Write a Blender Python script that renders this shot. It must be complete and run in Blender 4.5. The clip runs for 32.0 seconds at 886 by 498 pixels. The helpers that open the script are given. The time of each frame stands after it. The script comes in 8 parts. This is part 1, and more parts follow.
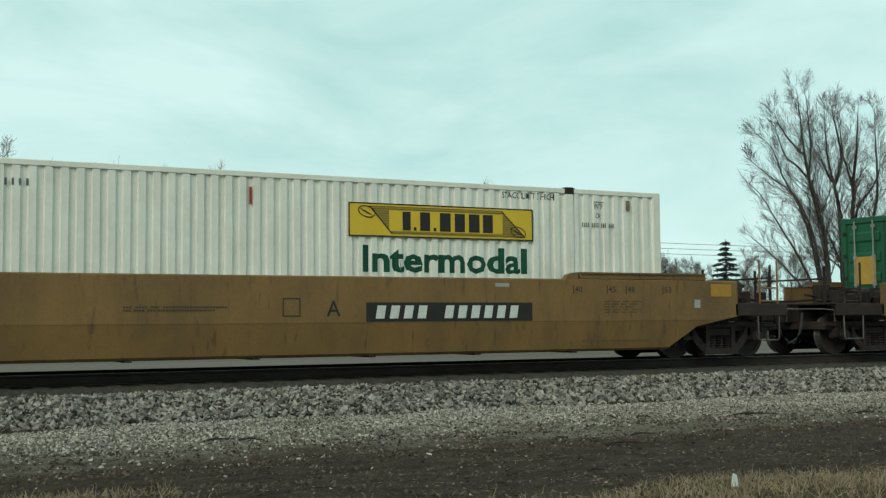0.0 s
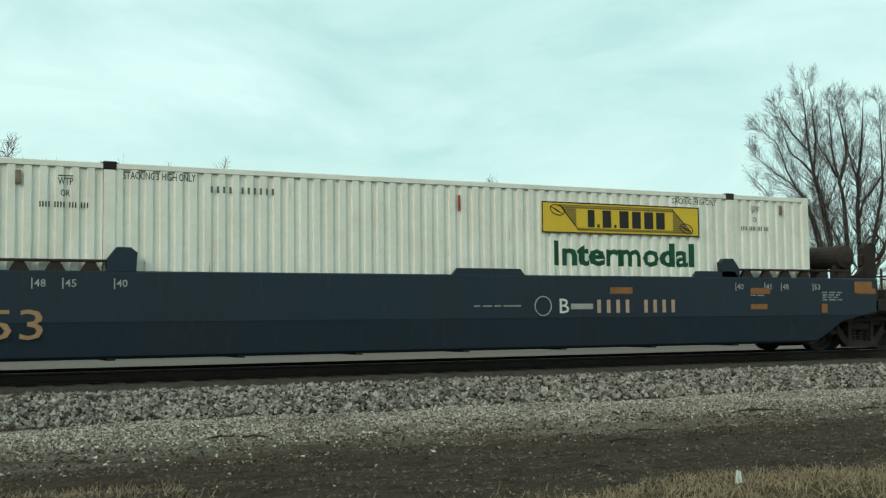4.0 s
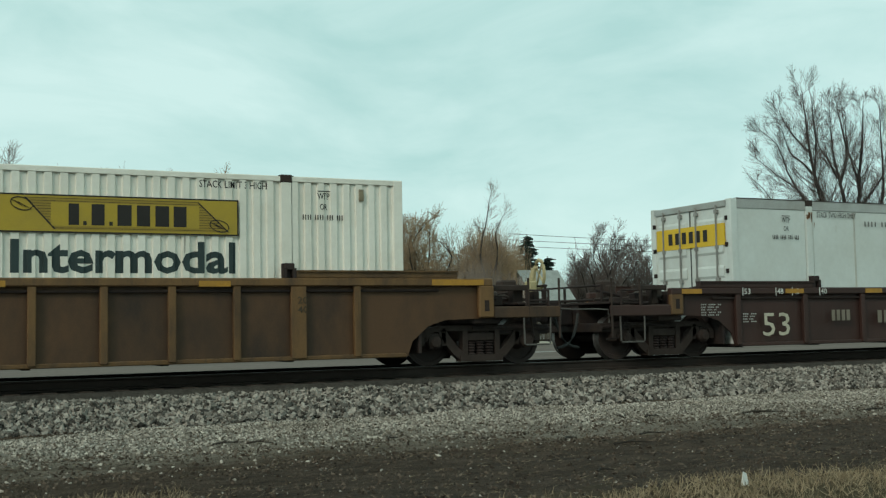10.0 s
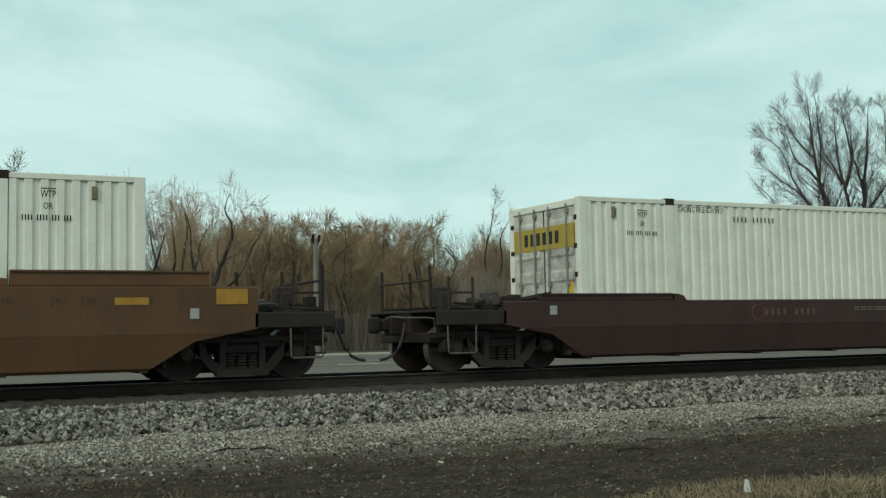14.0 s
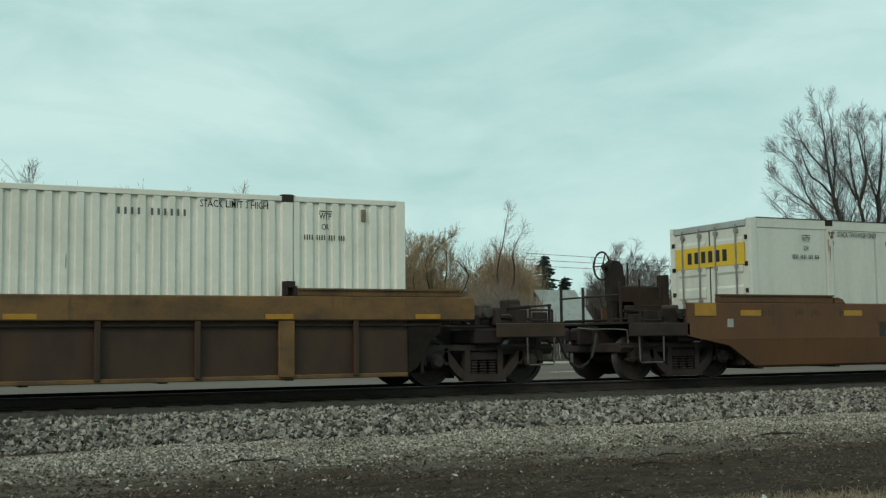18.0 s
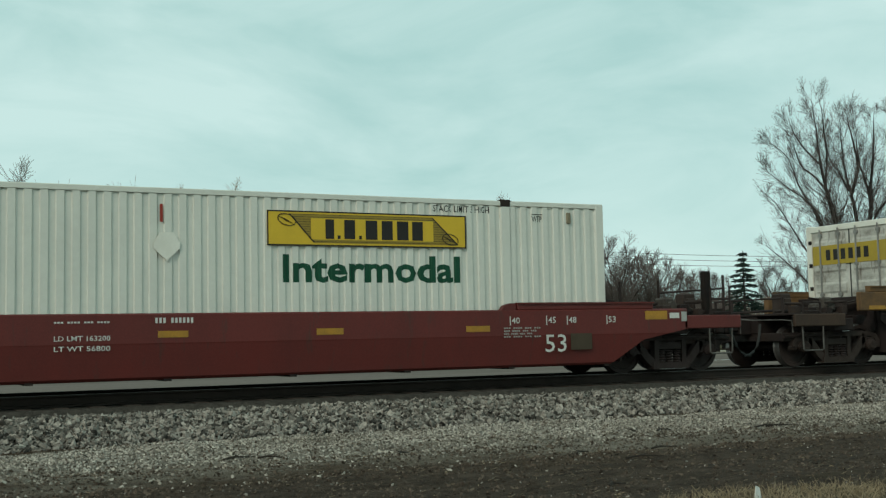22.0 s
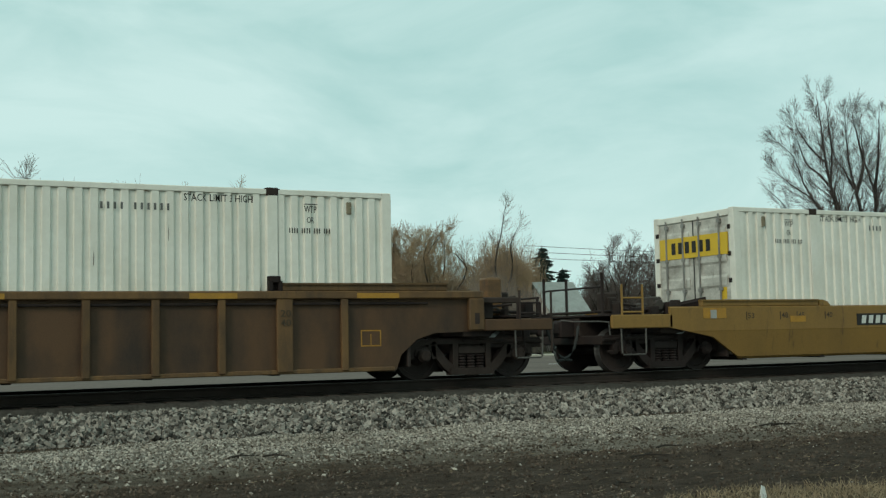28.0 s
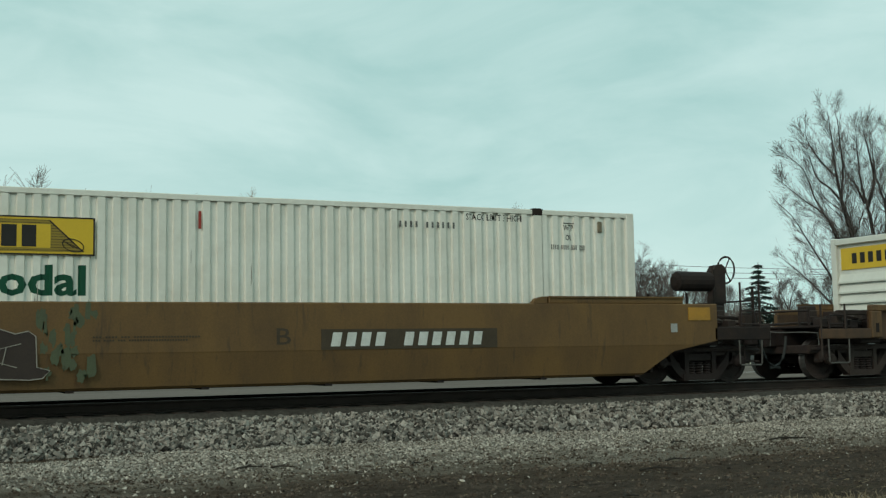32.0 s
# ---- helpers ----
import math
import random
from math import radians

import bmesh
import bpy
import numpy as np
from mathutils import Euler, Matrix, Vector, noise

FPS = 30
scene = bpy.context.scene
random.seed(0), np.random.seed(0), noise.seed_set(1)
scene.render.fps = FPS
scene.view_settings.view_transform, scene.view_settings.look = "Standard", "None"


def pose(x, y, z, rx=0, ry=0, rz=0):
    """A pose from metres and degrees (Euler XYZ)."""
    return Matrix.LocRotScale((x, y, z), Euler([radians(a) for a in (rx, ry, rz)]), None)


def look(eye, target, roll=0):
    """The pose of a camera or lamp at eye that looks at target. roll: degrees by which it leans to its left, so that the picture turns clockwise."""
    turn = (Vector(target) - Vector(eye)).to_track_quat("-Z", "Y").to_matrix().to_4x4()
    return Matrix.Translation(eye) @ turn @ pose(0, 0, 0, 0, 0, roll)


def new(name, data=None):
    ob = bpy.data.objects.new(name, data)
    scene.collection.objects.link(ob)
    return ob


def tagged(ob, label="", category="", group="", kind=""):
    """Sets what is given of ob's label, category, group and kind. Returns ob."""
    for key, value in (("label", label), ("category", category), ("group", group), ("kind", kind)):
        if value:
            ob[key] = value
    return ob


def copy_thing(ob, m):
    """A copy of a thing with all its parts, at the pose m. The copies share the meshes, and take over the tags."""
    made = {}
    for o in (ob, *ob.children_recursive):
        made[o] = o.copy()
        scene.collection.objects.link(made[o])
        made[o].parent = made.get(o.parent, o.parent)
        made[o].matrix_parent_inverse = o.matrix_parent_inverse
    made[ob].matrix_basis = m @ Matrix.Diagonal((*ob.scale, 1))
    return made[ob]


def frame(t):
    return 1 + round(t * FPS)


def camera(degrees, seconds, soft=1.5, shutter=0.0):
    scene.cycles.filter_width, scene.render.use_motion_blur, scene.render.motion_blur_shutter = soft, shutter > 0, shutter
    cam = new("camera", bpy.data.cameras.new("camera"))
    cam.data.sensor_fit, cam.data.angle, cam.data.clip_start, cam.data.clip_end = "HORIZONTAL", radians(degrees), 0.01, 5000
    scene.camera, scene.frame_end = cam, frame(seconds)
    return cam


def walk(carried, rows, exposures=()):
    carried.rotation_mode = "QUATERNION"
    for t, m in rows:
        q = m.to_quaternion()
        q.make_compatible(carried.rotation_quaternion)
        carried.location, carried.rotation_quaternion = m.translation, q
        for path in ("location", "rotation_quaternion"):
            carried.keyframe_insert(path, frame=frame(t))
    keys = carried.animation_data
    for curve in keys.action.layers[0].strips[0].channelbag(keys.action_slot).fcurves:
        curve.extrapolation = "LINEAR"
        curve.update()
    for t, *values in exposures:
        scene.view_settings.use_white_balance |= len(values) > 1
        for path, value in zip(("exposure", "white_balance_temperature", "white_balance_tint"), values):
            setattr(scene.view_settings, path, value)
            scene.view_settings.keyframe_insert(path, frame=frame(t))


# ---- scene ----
cam = camera(42.209, 32.0, soft=1.3)


def view(yaw, pitch, roll, dx, dy, dz):
    """The camera's pose: yaw to the right of the square view onto the track, pitch upwards, in degrees."""
    a, b = radians(yaw), radians(pitch)
    eye = Vector((dx, dy, 0.709 + dz))
    way = Vector((math.sin(a) * math.cos(b), math.cos(a) * math.cos(b), math.sin(b)))
    return look(eye, eye + way, roll)


walk(cam, [
    (0, view(27.034, 3.764, -0.493, 0.006, -0.003, -0.005)),
    (0.5, view(26.992, 3.763, -0.421, 0.003, -0.011, -0.001)),
    (1, view(26.975, 3.789, -0.456, -0.000, -0.015, -0.004)),
    (1.5, view(26.914, 3.753, -0.343, 0.004, -0.012, -0.003)),
    (2, view(26.829, 3.781, -0.203, 0.004, -0.005, 0.001)),
    (2.5, view(26.790, 3.790, -0.345, 0.010, -0.006, -0.003)),
    (3, view(26.753, 3.725, -0.441, 0.013, -0.006, -0.001)),
    (3.5, view(26.786, 3.638, -0.525, 0.015, -0.009, 0.000)),
    (5.5, view(26.751, 3.531, -0.829, 0.016, -0.007, -0.001)),
    (6, view(26.749, 3.615, -0.903, 0.007, -0.006, -0.001)),
    (6.5, view(26.689, 3.627, -0.693, -0.003, 0.005, 0.001)),
    (7, view(26.628, 3.669, -0.667, -0.009, 0.013, 0.001)),
    (7.5, view(26.516, 3.713, -0.616, 0.003, 0.005, 0.000)),
    (8, view(26.505, 3.784, -0.634, 0.001, -0.001, 0.001)),
    (8.5, view(26.569, 3.842, -0.676, 0.003, -0.005, 0.001)),
    (9, view(26.612, 3.869, -0.870, 0.001, -0.004, -0.001)),
    (9.5, view(26.706, 3.842, -1.033, -0.005, 0.001, -0.003)),
    (10, view(26.752, 3.807, -1.071, -0.004, 0.002, -0.000)),
    (10.5, view(26.761, 3.767, -1.042, 0.001, -0.002, 0.001)),
    (11, view(26.742, 3.773, -0.956, 0.001, -0.006, 0.004)),
    (11.5, view(26.755, 3.810, -0.856, 0.002, -0.013, 0.004)),
    (12, view(26.749, 3.868, -0.859, -0.008, -0.021, 0.001)),
    (12.5, view(26.741, 3.895, -0.888, -0.000, -0.010, 0.003)),
    (13, view(26.671, 3.974, -0.916, 0.009, -0.014, 0.002)),
    (13.5, view(26.613, 4.038, -0.962, 0.011, -0.016, 0.005)),
    (14, view(26.518, 4.119, -1.072, 0.013, -0.015, 0.003)),
    (14.5, view(26.480, 4.153, -1.068, 0.002, -0.007, 0.001)),
    (16.5, view(26.078, 4.457, -1.032, -0.003, -0.003, -0.004)),
    (17, view(26.055, 4.559, -0.874, -0.006, 0.005, -0.005)),
    (17.5, view(26.005, 4.691, -0.723, -0.009, 0.010, -0.004)),
    (18, view(25.925, 4.774, -0.692, -0.012, 0.015, -0.002)),
    (18.5, view(25.851, 4.809, -0.683, -0.005, 0.006, -0.004)),
    (19, view(25.859, 4.805, -0.743, -0.004, 0.004, -0.010)),
    (19.5, view(25.910, 4.834, -0.922, -0.009, 0.005, -0.009)),
    (20, view(25.973, 4.766, -0.963, -0.004, 0.001, -0.003)),
    (20.5, view(26.070, 4.725, -1.033, 0.006, -0.003, -0.002)),
    (21, view(26.116, 4.667, -1.237, 0.011, -0.006, 0.001)),
    (21.5, view(26.197, 4.615, -1.209, -0.002, -0.002, -0.003)),
    (22, view(26.247, 4.511, -1.226, -0.006, 0.002, 0.001)),
    (22.5, view(26.243, 4.468, -1.291, -0.003, 0.005, 0.002)),
    (23, view(26.209, 4.478, -1.199, 0.004, 0.003, 0.005)),
    (23.5, view(26.250, 4.508, -1.074, 0.000, 0.013, -0.003)),
    (24, view(26.208, 4.548, -1.071, 0.001, 0.006, -0.003)),
    (24.5, view(26.137, 4.503, -0.972, -0.003, 0.006, -0.007)),
    (25, view(26.070, 4.329, -1.297, -0.002, 0.008, -0.004)),
    (25.5, view(26.150, 4.112, -1.315, -0.010, 0.010, 0.004)),
    (27.5, view(26.133, 4.222, -1.196, -0.006, 0.010, 0.007)),
    (28, view(26.023, 4.415, -1.180, -0.007, 0.011, 0.010)),
    (28.5, view(26.042, 4.585, -1.254, -0.005, 0.012, 0.007)),
    (29, view(26.083, 4.720, -1.147, -0.009, 0.011, 0.006)),
    (29.5, view(26.050, 4.818, -0.909, -0.003, 0.005, 0.010)),
    (30, view(25.921, 4.891, -0.893, 0.001, 0.006, 0.008)),
    (30.5, view(25.855, 4.923, -0.831, 0.001, 0.008, 0.005)),
    (31, view(25.763, 5.020, -0.826, -0.007, 0.012, 0.000)),
    (31.5, view(25.656, 5.065, -0.798, -0.003, 0.007, -0.002)),
    (32, view(25.539, 5.071, -0.922, 0.000, 0.004, -0.006)),
], exposures=[(0, 0.04), (2, 0.05), (3, 0.16), (3.5, 0.16), (7, -0.02), (14, -0.06), (17, -0.14), (21, -0.17), (25, -0.03), (28, -0.12), (32, -0.18)])

# ---- light ----
SUN_ELEV, SUN_AZ = 34.0, 238.0
world = bpy.data.worlds.new("overcast")
scene.world = world
world.use_nodes = True
wn, wl = world.node_tree.nodes, world.node_tree.links
wn.clear()


def node(nodes, kind, **values):
    n = nodes.new(kind)
    for k, v in values.items():
        if k in n.inputs:
            n.inputs[k].default_value = v
    return n


w_out = wn.new("ShaderNodeOutputWorld")
w_bg = wn.new("ShaderNodeBackground")
w_sky = wn.new("ShaderNodeTexSky")
w_sky.sky_type, w_sky.sun_disc = "NISHITA", False
w_sky.sun_elevation, w_sky.sun_rotation = radians(SUN_ELEV), radians(SUN_AZ)
w_tc = wn.new("ShaderNodeTexCoord")
w_sep = wn.new("ShaderNodeSeparateXYZ")
wl.new(w_tc.outputs["Generated"], w_sep.inputs[0])
# cloud sheet: long bands, flattened towards the horizon
w_map = wn.new("ShaderNodeMapping")
w_map.inputs["Scale"].default_value = (1.0, 1.0, 2.9)
w_map.inputs["Rotation"].default_value = (0.0, 0.07, 0.0)
wl.new(w_tc.outputs["Generated"], w_map.inputs[0])
w_n1 = node(wn, "ShaderNodeTexNoise", Scale=4.2, Detail=8.0, Roughness=0.55, Distortion=0.5)
wl.new(w_map.outputs[0], w_n1.inputs["Vector"])
w_r1 = wn.new("ShaderNodeValToRGB")
w_r1.color_ramp.elements[0].position, w_r1.color_ramp.elements[0].color = 0.33, (0.472, 0.75, 0.712, 1)
w_r1.color_ramp.elements[1].position, w_r1.color_ramp.elements[1].color = 0.66, (0.675, 0.925, 0.88, 1)
wl.new(w_n1.outputs["Fac"], w_r1.inputs[0])
# an overcast sky grows brighter towards the zenith
w_up = node(wn, "ShaderNodeMapRange")
for key, value in (("From Min", 0.22), ("From Max", 0.9), ("To Min", 1.0), ("To Max", 1.0)):
    w_up.inputs[key].default_value = value
wl.new(w_sep.outputs["Z"], w_up.inputs["Value"])
w_mul = wn.new("ShaderNodeMixRGB")
w_mul.blend_type = "MULTIPLY"
w_mul.inputs[0].default_value = 1.0
wl.new(w_r1.outputs[0], w_mul.inputs[1])
wl.new(w_up.outputs[0], w_mul.inputs[2])
w_dim = wn.new("ShaderNodeMixRGB")
w_dim.blend_type = "MULTIPLY"
w_dim.inputs[0].default_value = 1.0
w_dim.inputs[2].default_value = (0.1, 0.1, 0.1, 1)
wl.new(w_sky.outputs[0], w_dim.inputs[1])
w_mix = wn.new("ShaderNodeMixRGB")
w_mix.inputs[0].default_value = 0.93
wl.new(w_dim.outputs[0], w_mix.inputs[1])
wl.new(w_mul.outputs[0], w_mix.inputs[2])
wl.new(w_mix.outputs[0], w_bg.inputs[0])
w_bg.inputs[1].default_value = 1.0
wl.new(w_bg.outputs[0], w_out.inputs[0])

sun = new("sun", bpy.data.lights.new("sun", "SUN"))
sun.data.energy, sun.data.angle, sun.data.color = 1.25, radians(16), (1.0, 0.90, 0.76)
sun.matrix_world = look((math.sin(radians(SUN_AZ)) * 50, math.cos(radians(SUN_AZ)) * 50, 50 * math.tan(radians(SUN_ELEV))), (0, 0, 0))

# ---- materials ----
MATS = {}


def surface(name, color, rough=0.6, metal=0.0, second=None, amount=0.5, scale=3.0, stretch=(1, 1, 1), fine=40.0,
            fine_amount=0.12, bump=0.15, bump_scale=60.0, by_object=0.0, by_island=0.0, coords="Object", spec=0.3, streaks=None, streak_amount=0.6, streak_from=0.62):
    """A painted, earthy or metal surface: a second tone in large stains, a fine grain and a small relief."""
    if name in MATS:
        return MATS[name]
    m = bpy.data.materials.new(name)
    m.use_nodes = True
    n, l = m.node_tree.nodes, m.node_tree.links
    b = n["Principled BSDF"]
    b.inputs["Metallic"].default_value = metal
    b.inputs["Specular IOR Level"].default_value = spec
    tc = n.new("ShaderNodeTexCoord")
    mp = n.new("ShaderNodeMapping")
    mp.inputs["Scale"].default_value = stretch
    # each object takes its own stretch of the pattern
    own = n.new("ShaderNodeObjectInfo")
    far = n.new("ShaderNodeVectorMath")
    far.operation = "MULTIPLY_ADD"
    far.inputs[1].default_value = (37.0, 23.0, 51.0)
    l.new(own.outputs["Random"], far.inputs[0])
    l.new(tc.outputs[coords], far.inputs[2])
    l.new(far.outputs[0], mp.inputs[0])
    big = node(n, "ShaderNodeTexNoise", Scale=scale, Detail=6.0, Roughness=0.62)
    l.new(mp.outputs[0], big.inputs["Vector"])
    ramp = n.new("ShaderNodeValToRGB")
    ramp.color_ramp.elements[0].position, ramp.color_ramp.elements[1].position = 0.40, 0.72
    ramp.color_ramp.elements[0].color = (0, 0, 0, 1)
    ramp.color_ramp.elements[1].color = (amount, amount, amount, 1)
    l.new(big.outputs["Fac"], ramp.inputs[0])
    mix = n.new("ShaderNodeMixRGB")
    mix.inputs[1].default_value = (*color, 1)
    mix.inputs[2].default_value = (*(second or [c * 0.6 for c in color]), 1)
    l.new(ramp.outputs[0], mix.inputs[0])
    small = node(n, "ShaderNodeTexNoise", Scale=fine, Detail=4.0, Roughness=0.7)
    l.new(tc.outputs[coords], small.inputs["Vector"])
    val = n.new("ShaderNodeMapRange")
    val.inputs["From Min"].default_value, val.inputs["From Max"].default_value = 0.3, 0.7
    val.inputs["To Min"].default_value, val.inputs["To Max"].default_value = 1 - fine_amount, 1 + fine_amount
    l.new(small.outputs["Fac"], val.inputs["Value"])
    mul = n.new("ShaderNodeMixRGB")
    mul.blend_type = "MULTIPLY"
    mul.inputs[0].default_value = 1.0
    l.new(mix.outputs[0], mul.inputs[1])
    l.new(val.outputs[0], mul.inputs[2])
    last = mul.outputs[0]
    if streaks:
        # runs of rust or dirt: short, upright, here and there
        sm = n.new("ShaderNodeMapping")
        sm.inputs["Scale"].default_value = (5.0, 5.0, 0.8)
        l.new(far.outputs[0], sm.inputs[0])
        sn = node(n, "ShaderNodeTexNoise", Scale=1.5, Detail=7.0, Roughness=0.68)
        l.new(sm.outputs[0], sn.inputs["Vector"])
        sr = n.new("ShaderNodeMapRange")
        for key, value in (("From Min", streak_from), ("From Max", streak_from + 0.12), ("To Min", 0.0), ("To Max", streak_amount)):
            sr.inputs[key].default_value = value
        l.new(sn.outputs["Fac"], sr.inputs["Value"])
        sx = n.new("ShaderNodeMixRGB")
        sx.inputs[2].default_value = (*streaks, 1)
        l.new(sr.outputs[0], sx.inputs[0])
        l.new(last, sx.inputs[1])
        last = sx.outputs[0]
    for spread, kind, out in ((by_object, "ShaderNodeObjectInfo", "Random"), (by_island, "ShaderNodeNewGeometry", "Random Per Island")):
        if spread:
            rnd = n.new(kind)
            rr = n.new("ShaderNodeMapRange")
            rr.inputs["To Min"].default_value, rr.inputs["To Max"].default_value = 1 - spread, 1 + spread
            l.new(rnd.outputs[out], rr.inputs["Value"])
            m2 = n.new("ShaderNodeMixRGB")
            m2.blend_type = "MULTIPLY"
            m2.inputs[0].default_value = 1.0
            l.new(last, m2.inputs[1])
            l.new(rr.outputs[0], m2.inputs[2])
            last = m2.outputs[0]
    l.new(last, b.inputs["Base Color"])
    rg = n.new("ShaderNodeMapRange")
    rg.inputs["To Min"].default_value, rg.inputs["To Max"].default_value = max(rough - 0.12, 0.05), min(rough + 0.12, 1)
    l.new(big.outputs["Fac"], rg.inputs["Value"])
    l.new(rg.outputs[0], b.inputs["Roughness"])
    if bump:
        bn = node(n, "ShaderNodeTexNoise", Scale=bump_scale, Detail=5.0, Roughness=0.65)
        l.new(tc.outputs[coords], bn.inputs["Vector"])
        bp = n.new("ShaderNodeBump")
        bp.inputs["Strength"].default_value = bump
        bp.inputs["Distance"].default_value = 0.02
        l.new(bn.outputs["Fac"], bp.inputs["Height"])
        l.new(bp.outputs[0], b.inputs["Normal"])
    MATS[name] = m
    return m


STREAK = (2.2, 2.2, 0.35)
white_paint = surface("white_paint", (0.76, 0.74, 0.66), 0.5, second=(0.56, 0.52, 0.43), amount=0.5, scale=1.6, stretch=(1.0, 1.0, 0.8), fine=9, fine_amount=0.04, bump=0.04, streaks=(0.20, 0.135, 0.08), streak_amount=0.55, streak_from=0.66)
clean_white = surface("clean_white", (0.665, 0.66, 0.59), 0.45, second=(0.54, 0.54, 0.485), amount=0.4, scale=1.2, stretch=(1.0, 1.0, 0.8), fine=9, fine_amount=0.03, bump=0.04, streaks=(0.30, 0.25, 0.18), streak_amount=0.4, streak_from=0.68)
tall_white = surface("tall_white", (0.655, 0.655, 0.60), 0.5, second=(0.53, 0.51, 0.445), amount=0.5, scale=1.4, stretch=(1.0, 1.0, 0.8), fine=9, fine_amount=0.04, bump=0.04, streaks=(0.20, 0.135, 0.08), streak_amount=0.55, streak_from=0.66)
grey_white = surface("grey_white", (0.615, 0.610, 0.545), 0.45, second=(0.46, 0.44, 0.375), amount=0.5, scale=1.0, stretch=STREAK, fine=9, fine_amount=0.04, bump=0.05, streaks=(0.20, 0.135, 0.08), streak_amount=0.55, streak_from=0.66)
cool_white = surface("cool_white", (0.60, 0.635, 0.605), 0.45, second=(0.46, 0.465, 0.42), amount=0.5, scale=1.0, stretch=(1, 1, 0.8), fine=9, fine_amount=0.04, bump=0.05, streaks=(0.20, 0.135, 0.08), streak_amount=0.45, streak_from=0.67)
door_dirt = surface("door_dirt", (0.60, 0.58, 0.52), 0.55, second=(0.12, 0.10, 0.08), amount=0.75, scale=1.7, stretch=(1, 1, 1.6), bump=0.06, streaks=(0.09, 0.06, 0.04), streak_amount=0.8, streak_from=0.58)
aluminium = surface("aluminium", (0.42, 0.42, 0.40), 0.45, metal=0.4, second=(0.25, 0.22, 0.19), amount=0.6, scale=1.5, bump=0.05)
green_paint = surface("green_paint", (0.006, 0.085, 0.034), 0.42, second=(0.012, 0.06, 0.03), amount=0.6, scale=1.2, stretch=STREAK, fine_amount=0.08, bump=0.05, streaks=(0.05, 0.06, 0.045), streak_amount=0.4, streak_from=0.62)
brown_post = surface("brown_post", (0.105, 0.075, 0.055), 0.6, second=(0.06, 0.035, 0.02), amount=0.8, scale=4, bump=0.1)
banner_yellow = surface("banner_yellow", (0.66, 0.43, 0.03), 0.5, second=(0.55, 0.36, 0.03), amount=0.5, fine_amount=0.03, bump=0)
banner_dull = surface("banner_dull", (0.40, 0.28, 0.03), 0.5, second=(0.32, 0.23, 0.04), amount=0.7, fine_amount=0.05, bump=0)
ink_black = surface("ink_black", (0.022, 0.018, 0.015), 0.55, fine_amount=0.05, bump=0)
ink_green = surface("ink_green", (0.004, 0.066, 0.032), 0.5, fine_amount=0.05, bump=0)
ink_slate = surface("ink_slate", (0.03, 0.047, 0.047), 0.5, fine_amount=0.05, bump=0)
ink_grey = surface("ink_grey", (0.13, 0.13, 0.12), 0.6, fine_amount=0.05, bump=0)
ink_red = surface("ink_red", (0.33, 0.045, 0.03), 0.55, fine_amount=0.05, bump=0)
ink_white = surface("ink_white", (0.62, 0.62, 0.58), 0.55, second=(0.4, 0.38, 0.34), amount=0.5, scale=6, bump=0)
ink_silver = surface("ink_silver", (0.34, 0.34, 0.32), 0.5, second=(0.25, 0.23, 0.2), amount=0.6, scale=5, bump=0)
faded = surface("faded", (0.20, 0.17, 0.13), 0.6, fine_amount=0.1, bump=0)
faded_dark = surface("faded_dark", (0.06, 0.042, 0.025), 0.6, fine_amount=0.1, bump=0)
vent_tan = surface("vent_tan", (0.24, 0.20, 0.13), 0.6, second=(0.08, 0.06, 0.04), amount=0.8, scale=9, bump=0)
gold = surface("gold", (0.34, 0.20, 0.10), 0.55, bump=0)
logo_blue = surface("logo_blue", (0.02, 0.07, 0.16), 0.5, bump=0)
logo_tan = surface("logo_tan", (0.46, 0.27, 0.045), 0.5, bump=0)
reflector = surface("reflector", (0.40, 0.20, 0.025), 0.35, second=(0.24, 0.13, 0.03), amount=0.7, scale=5, bump=0)
dull_orange = surface("dull_orange", (0.27, 0.105, 0.03), 0.45, second=(0.15, 0.075, 0.03), amount=0.8, scale=5, bump=0)
tan_side = surface("tan_side", (0.205, 0.112, 0.036), 0.55, second=(0.105, 0.064, 0.031), amount=0.85, scale=1.1, stretch=(1, 1, 0.5), bump=0.06, by_object=0.06, streaks=(0.050, 0.034, 0.024), streak_amount=0.6, streak_from=0.57)
tan_worn = surface("tan_worn", (0.160, 0.088, 0.030), 0.65, second=(0.085, 0.05, 0.025), amount=0.8, scale=1.2, stretch=(1, 1, 0.4), bump=0.08, by_object=0.06, streaks=(0.050, 0.034, 0.024), streak_amount=0.6, streak_from=0.57)
gold_side = surface("gold_side", (0.235, 0.130, 0.032), 0.55, second=(0.155, 0.090, 0.030), amount=0.6, scale=1.0, stretch=(1, 1, 0.4), bump=0.05, by_object=0.05, streaks=(0.050, 0.034, 0.024), streak_amount=0.6, streak_from=0.57)
orange_side = surface("orange_side", (0.122, 0.054, 0.022), 0.6, second=(0.070, 0.037, 0.021), amount=0.85, scale=1.0, stretch=(1, 1, 0.5), bump=0.06, by_object=0.06, streaks=(0.050, 0.034, 0.024), streak_amount=0.6, streak_from=0.57)
brown_side = surface("brown_side", (0.048, 0.023, 0.018), 0.6, second=(0.029, 0.017, 0.014), amount=0.8, scale=1.0, stretch=(1, 1, 0.5), bump=0.08, by_object=0.06, streaks=(0.045, 0.033, 0.027), streak_amount=0.5, streak_from=0.57)
